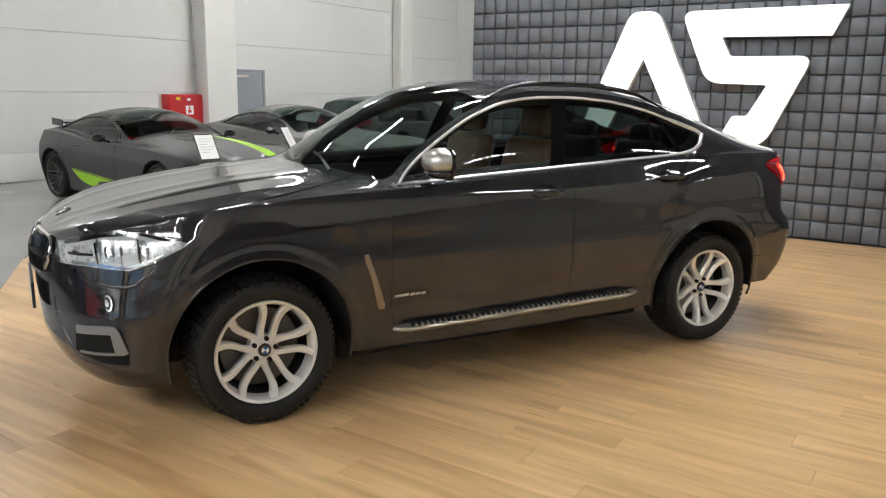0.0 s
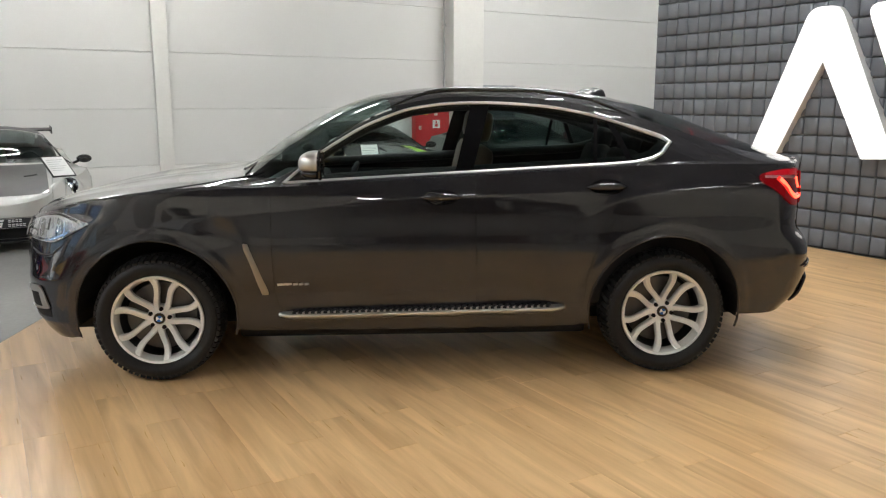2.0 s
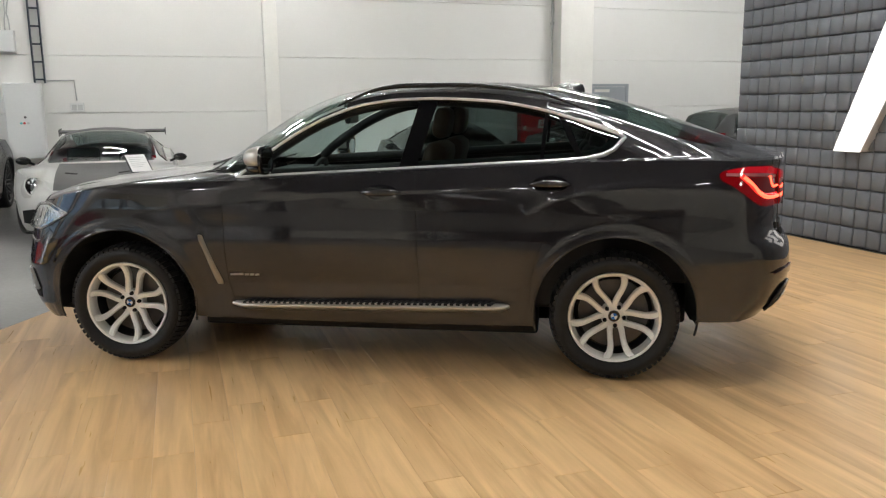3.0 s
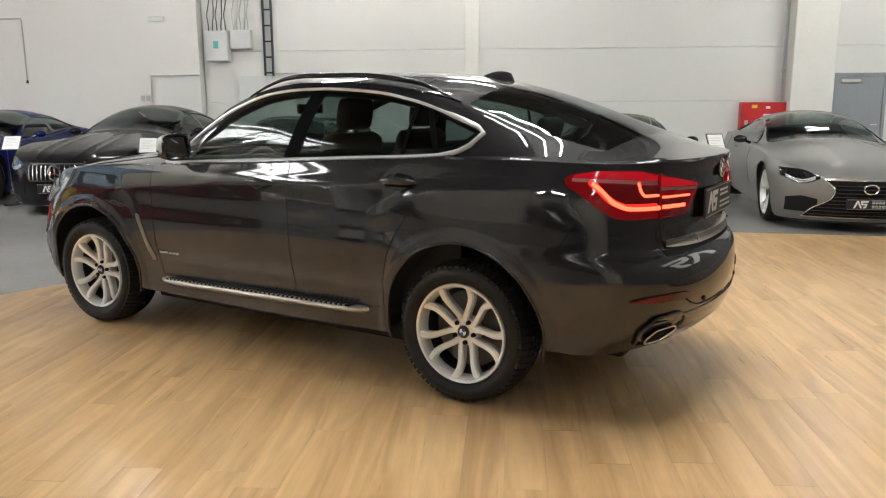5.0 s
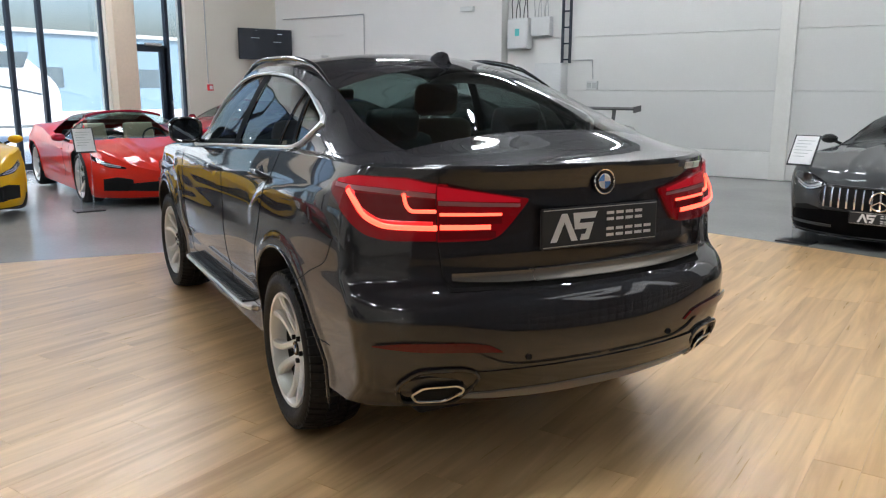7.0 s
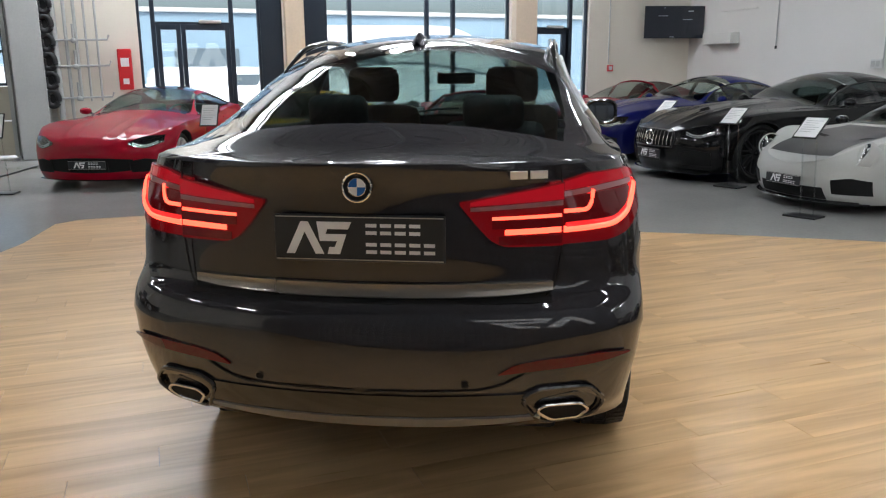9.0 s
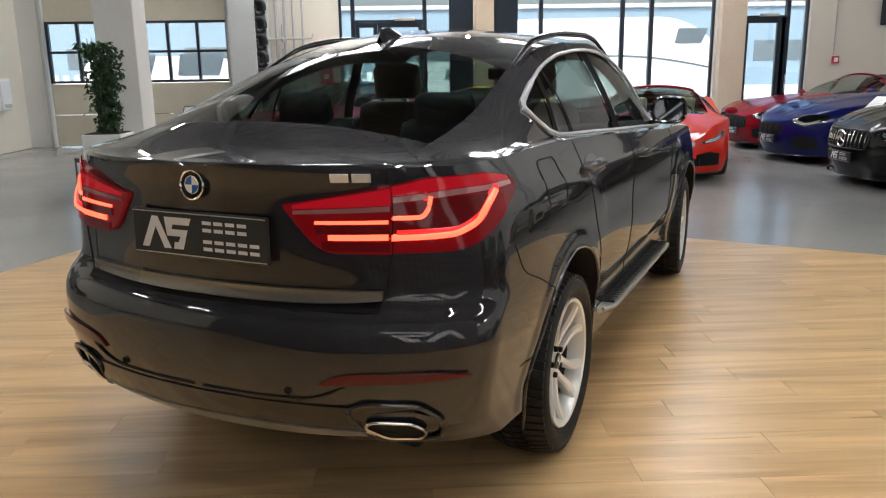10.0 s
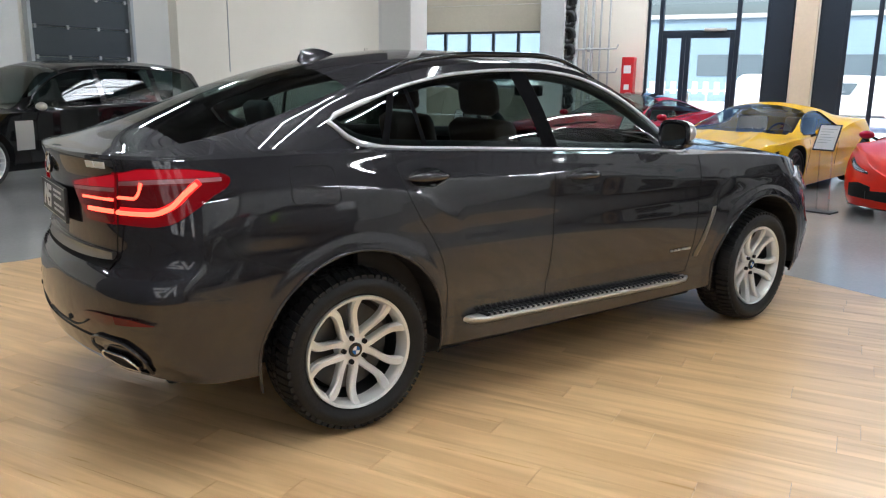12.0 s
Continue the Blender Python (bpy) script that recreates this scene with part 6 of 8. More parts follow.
REAR = dict(
    xf="0.1:-2.08 0.25:-2.16 0.4:-2.19 0.55:-2.15 0.7:-1.98", xr="0.2:2.1 0.4:2.2 0.6:2.24 0.8:2.2 0.95:2.1",
    lf="0.1:0.55 0.9:0.8", lr="0.2:0.5 0.9:0.6", w="0.1:0.84 0.2:0.88 0.4:0.90 0.6:0.92 0.75:0.91 0.9:0.86 1.0:0.82",
    zb="-2.3:0.12 -1.5:0.12 0:0.15 1.6:0.18 2.24:0.28", zt="-2.25:0.46 -2.0:0.60 -1.7:0.74 -1.3:0.82 -0.7:0.80 0.3:0.84 1.0:0.93 1.5:0.92 2.24:0.76",
    zc="-2.25:0.48 -2.0:0.59 -1.6:0.70 -0.95:0.80 -0.62:0.88 -0.22:1.09 0.18:1.25 0.45:1.285 0.7:1.275 1.1:1.185 1.5:1.03 2.24:0.80",
    yrail="-2.25:0.4 -1.8:0.58 -1.2:0.60 -0.65:0.66 -0.2:0.62 0.25:0.55 0.7:0.54 1.1:0.56 1.6:0.56 2.24:0.35",
    zrail="-2.25:0.47 -2.0:0.61 -1.7:0.75 -1.3:0.82 -0.65:0.86 -0.22:1.03 0.18:1.17 0.45:1.21 0.7:1.20 1.05:1.12 1.5:0.98 2.24:0.78",
    led="-2.3:0.02 -0.8:0.05 0.2:0.09 1.0:0.10 2.24:0.04", axles=(-1.22, 1.23), arch=0.37, arch_z=0.345, flare=0.05)
BOX = dict(
    xf="0.2:-2.38 0.4:-2.47 0.7:-2.49 1.0:-2.46 1.15:-2.4", xr="0.2:2.42 0.5:2.5 0.9:2.49 1.2:2.46",
    lf="0.2:0.35 1.2:0.45", lr="0.2:0.3 1.2:0.35", w="0.2:0.92 0.4:0.97 0.7:0.99 1.0:0.99 1.15:0.97 1.25:0.95",
    zb="-2.5:0.34 0:0.32 2.5:0.42", zt="-2.5:0.90 -2.3:0.94 -1.6:0.97 -0.9:0.985 0:1.0 2.0:1.03 2.5:1.02",
    zc="-2.5:0.92 -2.3:0.97 -1.6:1.03 -1.05:1.06 -0.7:1.28 -0.25:1.58 0.1:1.66 0.8:1.69 1.6:1.66 2.0:1.62 2.18:1.57 2.38:1.25 2.5:1.04",
    yrail="-2.5:0.6 -1.6:0.8 -1.0:0.84 -0.4:0.75 0.2:0.70 1.0:0.69 2.0:0.69 2.5:0.6",
    zrail="-2.5:0.91 -2.3:0.96 -1.6:1.0 -1.0:1.03 -0.7:1.21 -0.25:1.50 0.1:1.58 0.8:1.61 1.6:1.58 2.0:1.54 2.18:1.49 2.38:1.2 2.5:1.03",
    led="-2.5:0.02 -1:0.04 0:0.06 2:0.06 2.5:0.04", axles=(-1.48, 1.45), arch=0.43, arch_z=0.40, flare=0.01)

COUPE_GLASS = {"GT": (-0.30, 1.45), "MID": (-0.80, 0.55), "REAR": (-0.52, 1.25), "BOX": (-0.85, 2.2)}
SCREEN = {"GT": ((-0.45, 0.40), (0.95, 1.75)), "MID": ((-1.0, -0.12), (0.6, 1.3)), "REAR": ((-0.68, 0.18), (0.85, 1.5)), "BOX": ((-1.08, -0.2), (2.16, 2.40))}
SHAPES = {"GT": Shape(**GT), "MID": Shape(**MID), "REAR": Shape(**REAR), "BOX": Shape(**BOX)}


def top_patch(sh, ys, xs, out=0.003):
    """A sheet laid on the bonnet or roof: y limits over x."""
    bm = bmesh.new()
    rows = []
    for x in xs:
        a, b = ys(x) if callable(ys) else ys
        rows.append([(x, y, float(sh.top(x, y)) + out) for y in np.linspace(a, b, 7)])
    sheet(bm, rows)
    return bm


def parked_car(kind, label, m, coat, wheel=(0.345, 0.25, 0.13, 0.79, "mesh", "dark_alloy", 10), clear=False, seats=None, lamp=("slit", 0.02), grille=None, name="sports_car", roof=None, open_top=False, pillars=(), mirror=None):
    sh = SHAPES[kind]
    car = thing(name, label, "car", "parked show cars", m=m)
    scr, back = SCREEN[kind]
    xa, xb = COUPE_GLASS[kind]
    if open_top:
        xb = scr[1] - 0.02

    def low(x):
        return float(sh.belt(x)[1]) + 0.02

    def high(x):
        t = (x - xa) / (xb - xa)
        return low(x) + max(0.002, float(sh.rail(x)[1]) - 0.045 - low(x)) * min(1, t / 0.06, (1 - t) / (0.10 if kind != "BOX" else 0.05))
    body, fore, aft = build_skin(sh, scr, back, lambda x, z: xa < x < xb and low(x) < z < high(x), n=190, m=24, open_top=(scr[1], back[0]) if open_top else None)
    xs = np.linspace(xa, xb, 90)
    outline = [(x, high(x)) for x in xs] + [(x, low(x)) for x in xs[::-1]]
    O = np.array(outline)
    for v in body.verts:
        if v.is_boundary and v.co.z > low(min(max(v.co.x, xa), xb)) - 0.05 and xa - 0.05 < v.co.x < xb + 0.05 and abs(v.co.y) > 0.42:
            d = np.hypot(O[:, 0] - v.co.x, O[:, 1] - v.co.z)
            i = int(d.argmin())
            if d[i] < 0.06:
                v.co.x, v.co.z = O[i]
                v.co.y = math.copysign(float(sh.window(O[i][0], O[i][1])), v.co.y)
    part("body", body, coat, car, smooth=35)
    part("windscreen", fore, M["screen_glass"] if clear else M["dark_glass"], car, smooth=60)
    part("rear_window", aft, M["dark_glass"], car, smooth=60)
    arch_parts(car, sh, coat, 0.008)
    for sg in (-1, 1):
        bm = bmesh.new()
        sheet(bm, [[(x, sg * (float(sh.window(x, z)) - 0.006), z) for z in np.linspace(low(x), max(high(x), low(x) + 0.001), 6)] for x in np.linspace(xa, xb, 40)])
        part("side_window", bm, M["side_glass"] if clear else M["dark_glass"], car, smooth=60)
        bm = bmesh.new()
        tube(bm, [(x, sg * (float(sh.window(x, z)) + 0.001), z) for x, z in outline[::3]], 0.011, 6, closed=True)
        part("window_seal", bm, M["gloss_black"], car, smooth=60)
        for xp in pillars:
            bm = bmesh.new()
            sheet(bm, [[(x, sg * (float(sh.window(x, z)) - 0.002), z) for z in np.linspace(low(x), high(x), 6)] for x in np.linspace(xp, xp + 0.09, 4)])
            part("pillar", bm, M["gloss_black"], car, smooth=60)
        xm = xa + (0.15 if kind != "GT" else 0.22)
        zm = float(sh.belt(xm)[1]) + 0.06
        ym = float(sh.side(xm, zm - 0.08)) + 0.10
        mi = new("wing_mirror")
        mi.parent = car
        bm = bmesh.new()
        bmesh.ops.create_uvsphere(bm, u_segments=14, v_segments=9, radius=1)
        for v in bm.verts:
            v.co = Vector((xm + (0.07 if v.co.x < 0 else 0.03) * v.co.x, sg * ym + 0.095 * v.co.y, zm + 0.055 * v.co.z))
        part("cap", bm, mirror or coat, mi, smooth=60)
        bm = bmesh.new()
        tube(bm, [(xm - 0.02, sg * (ym - 0.14), zm - 0.055), (xm, sg * (ym - 0.05), zm - 0.02)], 0.018, 7)
        part("arm", bm, M["gloss_black"], mi)
        # headlamps
        if kind == "GT":
            lo, hi, ys = curve("0.5:0.585 0.68:0.53 0.87:0.60"), curve("0.5:0.615 0.70:0.685 0.87:0.69"), (0.5, 0.87)
        elif kind == "MID":
            lo, hi, ys = curve("0.58:0.50 0.75:0.52 0.88:0.60"), curve("0.58:0.52 0.75:0.58 0.88:0.66"), (0.58, 0.88)
        elif kind == "REAR":
            lo, hi, ys = curve("0.52:0.62 0.66:0.535 0.80:0.60"), curve("0.52:0.64 0.66:0.70 0.80:0.66"), (0.52, 0.80)
        else:
            lo, hi, ys = curve("0.6:0.78 0.95:0.78"), curve("0.6:0.88 0.95:0.88"), (0.6, 0.95)
        if kind == "REAR":
            hl = new("headlamp")
            hl.parent = car
            hl.matrix_local = Matrix.Translation((float(sh.front(0.66, 0.625)) + 0.055, sg * 0.665, 0.635)) @ pose(0, 0, 0, 0, 0, -90 + sg * 26) @ pose(0, 0, 0, -32, 0, 0) @ Matrix.Diagonal((1.12, 1.0, 1.32, 1.0))
            for nm, prof, mt in (("bowl", [(0.001, 0.0), (0.09, -0.005), (0.105, -0.012), (0.108, 0.06)], "gloss_black"), ("ring", [(0.098, -0.02), (0.112, -0.018), (0.118, 0.0), (0.12, 0.09)], None),
                                 ("reflector", [(0.001, -0.012), (0.034, -0.014), (0.05, -0.024), (0.056, -0.012)], "head_chrome"), ("lens_cover", [(0.001, -0.05), (0.05, -0.045), (0.085, -0.033), (0.105, -0.016)], "head_glass")):
                part(nm, lathe(bmesh.new(), prof, 26), M[mt] if mt else coat, hl, smooth=50)
            for a in (45, 135, 225, 315):
                bm = bmesh.new()
                box(bm, -0.011, 0.011, -0.022, -0.012, -0.011, 0.011, bevel=0.003)
                part("lamp_dot", bm, M["white_print"], hl, m=pose(0.072 * math.cos(radians(a)), 0, 0.072 * math.sin(radians(a))))
        else:
            bm = end_patch(sh, False, lo, hi, np.linspace(ys[0], ys[1], 14), 0.004, 5, sg, 0.01)
            hl = part("headlamp", bm, M["gloss_black"] if kind != "BOX" else M["lamp_silver"], car, smooth=45)
            for da, db in ((0.012, 0.022), (0.030, 0.044)):
                bm = end_patch(sh, False, lambda y: lo(y) + da, lambda y: np.minimum(lo(y) + db, hi(y) - 0.004), np.linspace(ys[0] + 0.05, ys[1] - 0.05, 8), 0.008, 1, sg, 0.004)
                part("light_guide", bm, M["white_print"] if da < 0.02 else M["lamp_silver"], hl)
            bm = end_patch(sh, False, lo, hi, np.linspace(ys[0], ys[1], 14), 0.014, 5, sg, 0.003)
            part("lens_cover", bm, M["head_glass"], hl, smooth=45)
        # intakes and tail lamps
        bm = end_patch(sh, False, lambda y: 0.22, lambda y: 0.40 - 0.2 * abs(y - 0.68), np.linspace(0.52, 0.82, 10), 0.003, 3, sg, 0.006)
        part("air_intake", bm, M["gap"], car)
        bm = end_patch(sh, True, lambda y: 0.70 if kind != "BOX" else 0.8, lambda y: 0.78 if kind != "BOX" else 1.1, np.linspace(0.5, 0.8, 8), 0.004, 3, sg, 0.008)
        part("tail_lamp", bm, M["lens_red"], car)
        bm = bmesh.new()
        xh = (xa + xb) / 2 + 0.1
        zh = float(sh.zt(xh)) - 0.10
        tube(bm, on_side(sh, [(xh + 0.09 * t, zh) for t in np.linspace(-1, 1, 9)], 0.012, sg), 0.011, 7)
        part("door_handle", bm, coat, car, smooth=60)
        for xs in (xa + 0.02, xb - (0.45 if kind == "BOX" else 0.25)):
            bm = bmesh.new()
            tube(bm, on_side(sh, [(xs - 0.04 * k / 8, 0.3 + (float(sh.zt(xs)) - 0.32) * k / 8) for k in range(9)], 0.0, sg), 0.003, 5)
            part("shut_line", bm, M["gap"], car)
    # front opening and plate
    if grille:
        lo, hi, half, slats, mt = grille
        bm = end_patch(sh, False, lambda y: lo + 0.03 * (y / half) ** 2, lambda y: hi - 0.03 * (y / half) ** 2, np.linspace(-half, half, 24), 0.004, 5, 1, 0.01)
        gr = part("grille", bm, M["gap"], car, smooth=45)
        for k in range(slats):
            y = -half * 0.92 + 2 * half * 0.92 * k / (slats - 1)
            bm = bmesh.new()
            tube(bm, [(float(sh.front(y, z)) - 0.012, y, z) for z in np.linspace(lo + 0.02, hi - 0.02, 4)], 0.009 if slats > 8 else 0.0045, 6)
            part("slat", bm, M[mt], gr)
        if slats > 8:
            part("grille_surround", nose_ring(sh, curve("%f:%f %f:%f %f:%f" % (lo, half * 0.93, (lo + hi) / 2, half * 1.02, hi, half * 0.90)), lo, hi, 0.008), M["dark_alloy"], gr, smooth=50)
            bm = bmesh.new()
            c = (float(sh.front(0, (lo + hi) / 2)) - 0.022, (lo + hi) / 2)
            tube(bm, [(c[0], 0.085 * math.cos(a), c[1] + 0.085 * math.sin(a)) for a in np.linspace(0, 2 * math.pi, 24, endpoint=False)], 0.009, 6, closed=True)
            for a in (90, 210, 330):
                tube(bm, [(c[0], 0, c[1]), (c[0], 0.08 * math.cos(radians(a)), c[1] + 0.08 * math.sin(radians(a)))], 0.007, 5)
            part("round_badge", bm, M["chrome"], gr, smooth=50)
    zp = 0.33 if kind != "BOX" else 0.55
    plate_parts(car, Matrix.Translation((float(sh.front(0, zp)) - 0.02, 0, zp)) @ pose(0, 0, 0, 90, 0, -90), 0.50, 0.115)
    # front lip and cabin
    bm = bmesh.new()
    tube(bm, [(float(sh.front(y, 0.16)) - 0.03, y, 0.125 if kind != "BOX" else 0.36) for y in np.linspace(-0.8, 0.8, 24)], 0.016, 6, flat=0.6)
    part("front_lip", bm, M["gloss_black"], car, smooth=50)
    zf = float(sh.zt(scr[1]))
    bm = boxes((scr[0] + 0.1, back[0], -0.62, 0.62, 0.2, zf - 0.25), (scr[0] + 0.15, scr[0] + 0.45, -0.6, 0.6, zf - 0.25, zf - 0.06), bevel=0.03)
    part("cabin_tub", bm, M["cabin"], car)
    for sg in (-1, 1):
        bm = bmesh.new()
        box(bm, -0.06, 0.06, -0.23, 0.23, 0, 0.62, bevel=0.05)
        part("seat", bm, seats or M["cabin"], car, smooth=60, m=pose(scr[1] + 0.35, sg * 0.36, 0.40, 0, 18, 0))
    bm = bmesh.new()
    tube(bm, [(0, 0.17 * math.cos(a), 0.17 * math.sin(a)) for a in np.linspace(0, 2 * math.pi, 24, endpoint=False)], 0.014, 6, closed=True)
    part("steering_wheel", bm, M["cabin"], car, smooth=50, m=pose(scr[1] - 0.25, -0.36, zf - 0.02, 0, 25, 0))
    if open_top:
        bm = boxes((back[0] - 0.12, back[0] + 0.25, -0.66, 0.66, 0.3, float(sh.zt(back[0])) + 0.03), bevel=0.04)
        part("rear_bulkhead", bm, M["cabin"], car)
        bm = bmesh.new()
        tube(bm, [(scr[1] + float(sh.warp(scr[1])), y, float(sh.top(scr[1], y)) + 0.004) for y in np.linspace(-float(sh.rail(scr[1])[0]), float(sh.rail(scr[1])[0]), 16)], 0.02, 8)
        part("screen_header", bm, mirror or coat, car, smooth=60)
    if roof is not None:
        bm = top_patch(sh, lambda x: (-float(sh.rail(x)[0]) * 0.98, float(sh.rail(x)[0]) * 0.98), np.linspace(scr[1] + 0.02, back[0] - 0.02, 12), 0.004)
        part("roof_panel", bm, roof, car, smooth=60)
    R, rim, half, track, style, alloy, n = wheel
    place_wheels(car, sh, R, rim, half, track, style, M[alloy], n, False)
    return car, sh


def nose_patch(sh, half, z0, z1, out=0.006, depth=0.008, rows=10, n=28):
    """A piece on the nose whose half width follows the height."""
    bm = bmesh.new()
    grid = []
    for z in np.linspace(z0, z1, rows + 1):
        h = float(half(z))
        grid.append([(float(sh.front(y, z)) - out, y, z) for y in np.linspace(-h, h, n)])
    sheet(bm, grid)
    thick(bm, depth)
    return bm


def nose_ring(sh, half, z0, z1, r=0.009, out=0.010, n=26):
    """A bar round such a piece."""
    zs = np.linspace(z0, z1, n)
    pts = [(float(sh.front(float(half(z)), z)) - out, float(half(z)), z) for z in zs]
    top = [(float(sh.front(y, z1)) - out, y, z1) for y in np.linspace(float(half(z1)), -float(half(z1)), 24)[1:-1]]
    low = [(float(sh.front(y, z0)) - out, y, z0) for y in np.linspace(-float(half(z0)), float(half(z0)), 24)[1:-1]]
    return tube(bmesh.new(), pts + top + [(x, -y, z) for x, y, z in pts[::-1]] + low, r, 7, closed=True)


def rear_wing(car, x, z, half, mat):
    bm = bmesh.new()
    prism(bm, rounded([(x - 0.14, z), (x + 0.14, z + 0.035), (x + 0.14, z + 0.05), (x - 0.14, z + 0.022)], [0.008] * 4, 3), "y", -half, half)
    part("rear_wing", bm, mat, car, smooth=40)
    for sg in (-1, 1):
        bm = bmesh.new()
        prism(bm, [(x - 0.16, z - 0.04), (x + 0.16, z - 0.02), (x + 0.16, z + 0.08), (x - 0.16, z + 0.06)], "y", sg * half - 0.006, sg * half + 0.006)
        part("wing_end_plate", bm, mat, car)
        bm = bmesh.new()
        prism(bm, [(x - 0.12, z + 0.002), (x + 0.02, z + 0.01), (x - 0.06, z - 0.26), (x - 0.16, z - 0.26)], "y", sg * 0.42 - 0.008, sg * 0.42 + 0.008)
        part("wing_stay", bm, mat, car)


P = {"gt_grey": paint("satin_grey_paint", (0.062, 0.064, 0.064), 0.3, 0.36), "silver": paint("silver_paint", (0.20, 0.195, 0.185), 0.7, 0.32), "white": paint("chalk_white_paint", (0.46, 0.46, 0.435), 0.0, 0.4),
     "black": paint("satin_black_paint", (0.005, 0.005, 0.0055), 0.15, 0.3), "blue": paint("deep_blue_paint", (0.004, 0.007, 0.085), 0.4, 0.3), "red": paint("dark_red_paint", (0.32, 0.003, 0.018), 0.2, 0.3),
     "wine": paint("wine_red_paint", (0.22, 0.004, 0.012), 0.3, 0.3), "orange": paint("orange_red_paint", (0.62, 0.022, 0.010), 0.0, 0.35), "yellow": paint("yellow_paint", (0.68, 0.38, 0.006), 0.0, 0.35),
     "rover": paint("gloss_black_paint", (0.004, 0.004, 0.004), 0.1, 0.3), "lime": material("lime_stripe", (0.38, 0.72, 0.008), 0.4, coat=0.5, wear=0.03), "carbon": material("dark_bonnet", (0.012, 0.012, 0.0125), 0.4, coat=0.3, grain=0.2, scale=120)}
Z0 = -0.008
# grey coupe with lime stripes, nose towards the stage
car, sh = parked_car("GT", "satin grey sports coupe with lime green stripes and rear wing", pose(2.79, 6.6, Z0, 0, 0, 85) @ Matrix.Diagonal((1, 1, 1.02, 1)), P["gt_grey"], wheel=(0.35, 0.27, 0.14, 0.80, "mesh", "brake", 10), grille=(0.38, 0.60, 0.55, 15, "chrome"), mirror=M["gloss_black"])
for a, b in ((-0.50, -0.33), (-0.31, -0.295)):
    part("roof_stripe", top_patch(sh, (a, b), np.linspace(0.45, 0.92, 12)), P["lime"], car, smooth=60)
for a, b in ((-0.50, -0.32), (-0.30, -0.288)):
    part("bonnet_stripe", top_patch(sh, lambda x: ((a + 0.10 * (-0.52 - x) / 1.5), (b + 0.085 * (-0.52 - x) / 1.5)), np.linspace(-2.02, -0.52, 26)), P["lime"], car, smooth=60)
edge_hi, edge_lo = curve("-0.85:0.335 0.85:0.47"), curve("-0.85:0.245 0.0:0.245 0.45:0.275 0.72:0.35 0.85:0.445")
for sg in (-1, 1):
    for da, db in ((None, 0.022), (0.012, 0.0)):
        bm = bmesh.new()
        sheet(bm, [on_side(sh, [(x, float(edge_lo(x)) if da is None else float(edge_hi(x)) - da), (x, max(float(edge_hi(x)) - db, float(edge_lo(x)) + 0.002))], 0.004, sg) for x in np.linspace(-0.85, 0.85, 30)])
        part("side_stripe", bm, P["lime"], car, smooth=60)
part("lower_bumper", end_patch(sh, False, lambda y: 0.14, lambda y: 0.365 - 0.10 * max(0, abs(y) - 0.5), np.linspace(-0.86, 0.86, 40), 0.0045, 4, 1, 0.008), M["pillar_black"], car, smooth=45)
for sg in (-1, 1):
    part("bumper_blade", end_patch(sh, False, lambda y: 0.20, lambda y: 0.225, np.linspace(0.42, 0.88, 14), 0.012, 2, sg, 0.008), P["gt_grey"], car, smooth=45)
rear_wing(car, 2.0, 1.02, 0.55, M["gloss_black"])
# silver coupe
car, sh = parked_car("GT", "silver luxury coupe with a dark mesh grille", pose(5.44, 6.2, Z0, 0, 0, 84) @ Matrix.Diagonal((1.05, 1, 1.05, 1)), P["silver"], wheel=(0.36, 0.265, 0.13, 0.79, "mesh", "alloy", 5), name="coupe", mirror=M["gloss_black"], clear=True)
spindle = curve("0.17:0.66 0.26:0.58 0.40:0.38 0.47:0.36 0.58:0.46")
gr = part("spindle_grille", nose_patch(sh, spindle, 0.17, 0.58), M["gap"], car, "black mesh spindle grille", smooth=45)
part("grille_surround", nose_ring(sh, spindle, 0.17, 0.58, 0.008), M["chrome"], gr, smooth=50)
for k in range(9):
    z = 0.20 + k * 0.04
    h = float(spindle(z)) * 0.95
    part("mesh_bar", tube(bmesh.new(), [(float(sh.front(y, z)) - 0.010, y, z) for y in np.linspace(-h, h, 22)], 0.004, 5), M["dark_alloy"], gr)
part("badge_ring", tube(bmesh.new(), [(float(sh.front(0, 0.49)) - 0.018, 0.075 * math.cos(a), 0.49 + 0.05 * math.sin(a)) for a in np.linspace(0, 2 * math.pi, 24, endpoint=False)], 0.007, 6, closed=True), M["chrome"], gr, smooth=50)
# chalk white track car with dark bonnet
car, sh = parked_car("REAR", "chalk white track sports car with dark bonnet and gold wheels", pose(-2.32, 7.0, Z0, 0, 0, 90), P["white"], wheel=(0.35, 0.272, 0.14, 0.79, "mesh", "gold_alloy", 7), mirror=M["gloss_black"], clear=True)
part("bonnet_panel", top_patch(sh, lambda x: (-0.50 - 0.05 * (x + 1.0), 0.50 + 0.05 * (x + 1.0)), np.linspace(-2.0, -0.76, 24), 0.004), P["carbon"], car, smooth=60)
part("roof_panel", top_patch(sh, lambda x: (-float(sh.rail(x)[0]) * 0.97, float(sh.rail(x)[0]) * 0.97), np.linspace(0.20, 0.83, 12), 0.004), P["carbon"], car, smooth=60)
rear_wing(car, 1.9, 1.17, 0.80, P["carbon"])
part("centre_intake", nose_patch(sh, curve("0.15:0.46 0.28:0.44"), 0.15, 0.28, 0.004), M["gap"], car, "black mesh intake in the bumper", smooth=45)
part("splitter", nose_patch(sh, curve("0.10:0.74 0.135:0.72"), 0.10, 0.135, 0.03, 0.02, 2), M["gloss_black"], car, smooth=45)
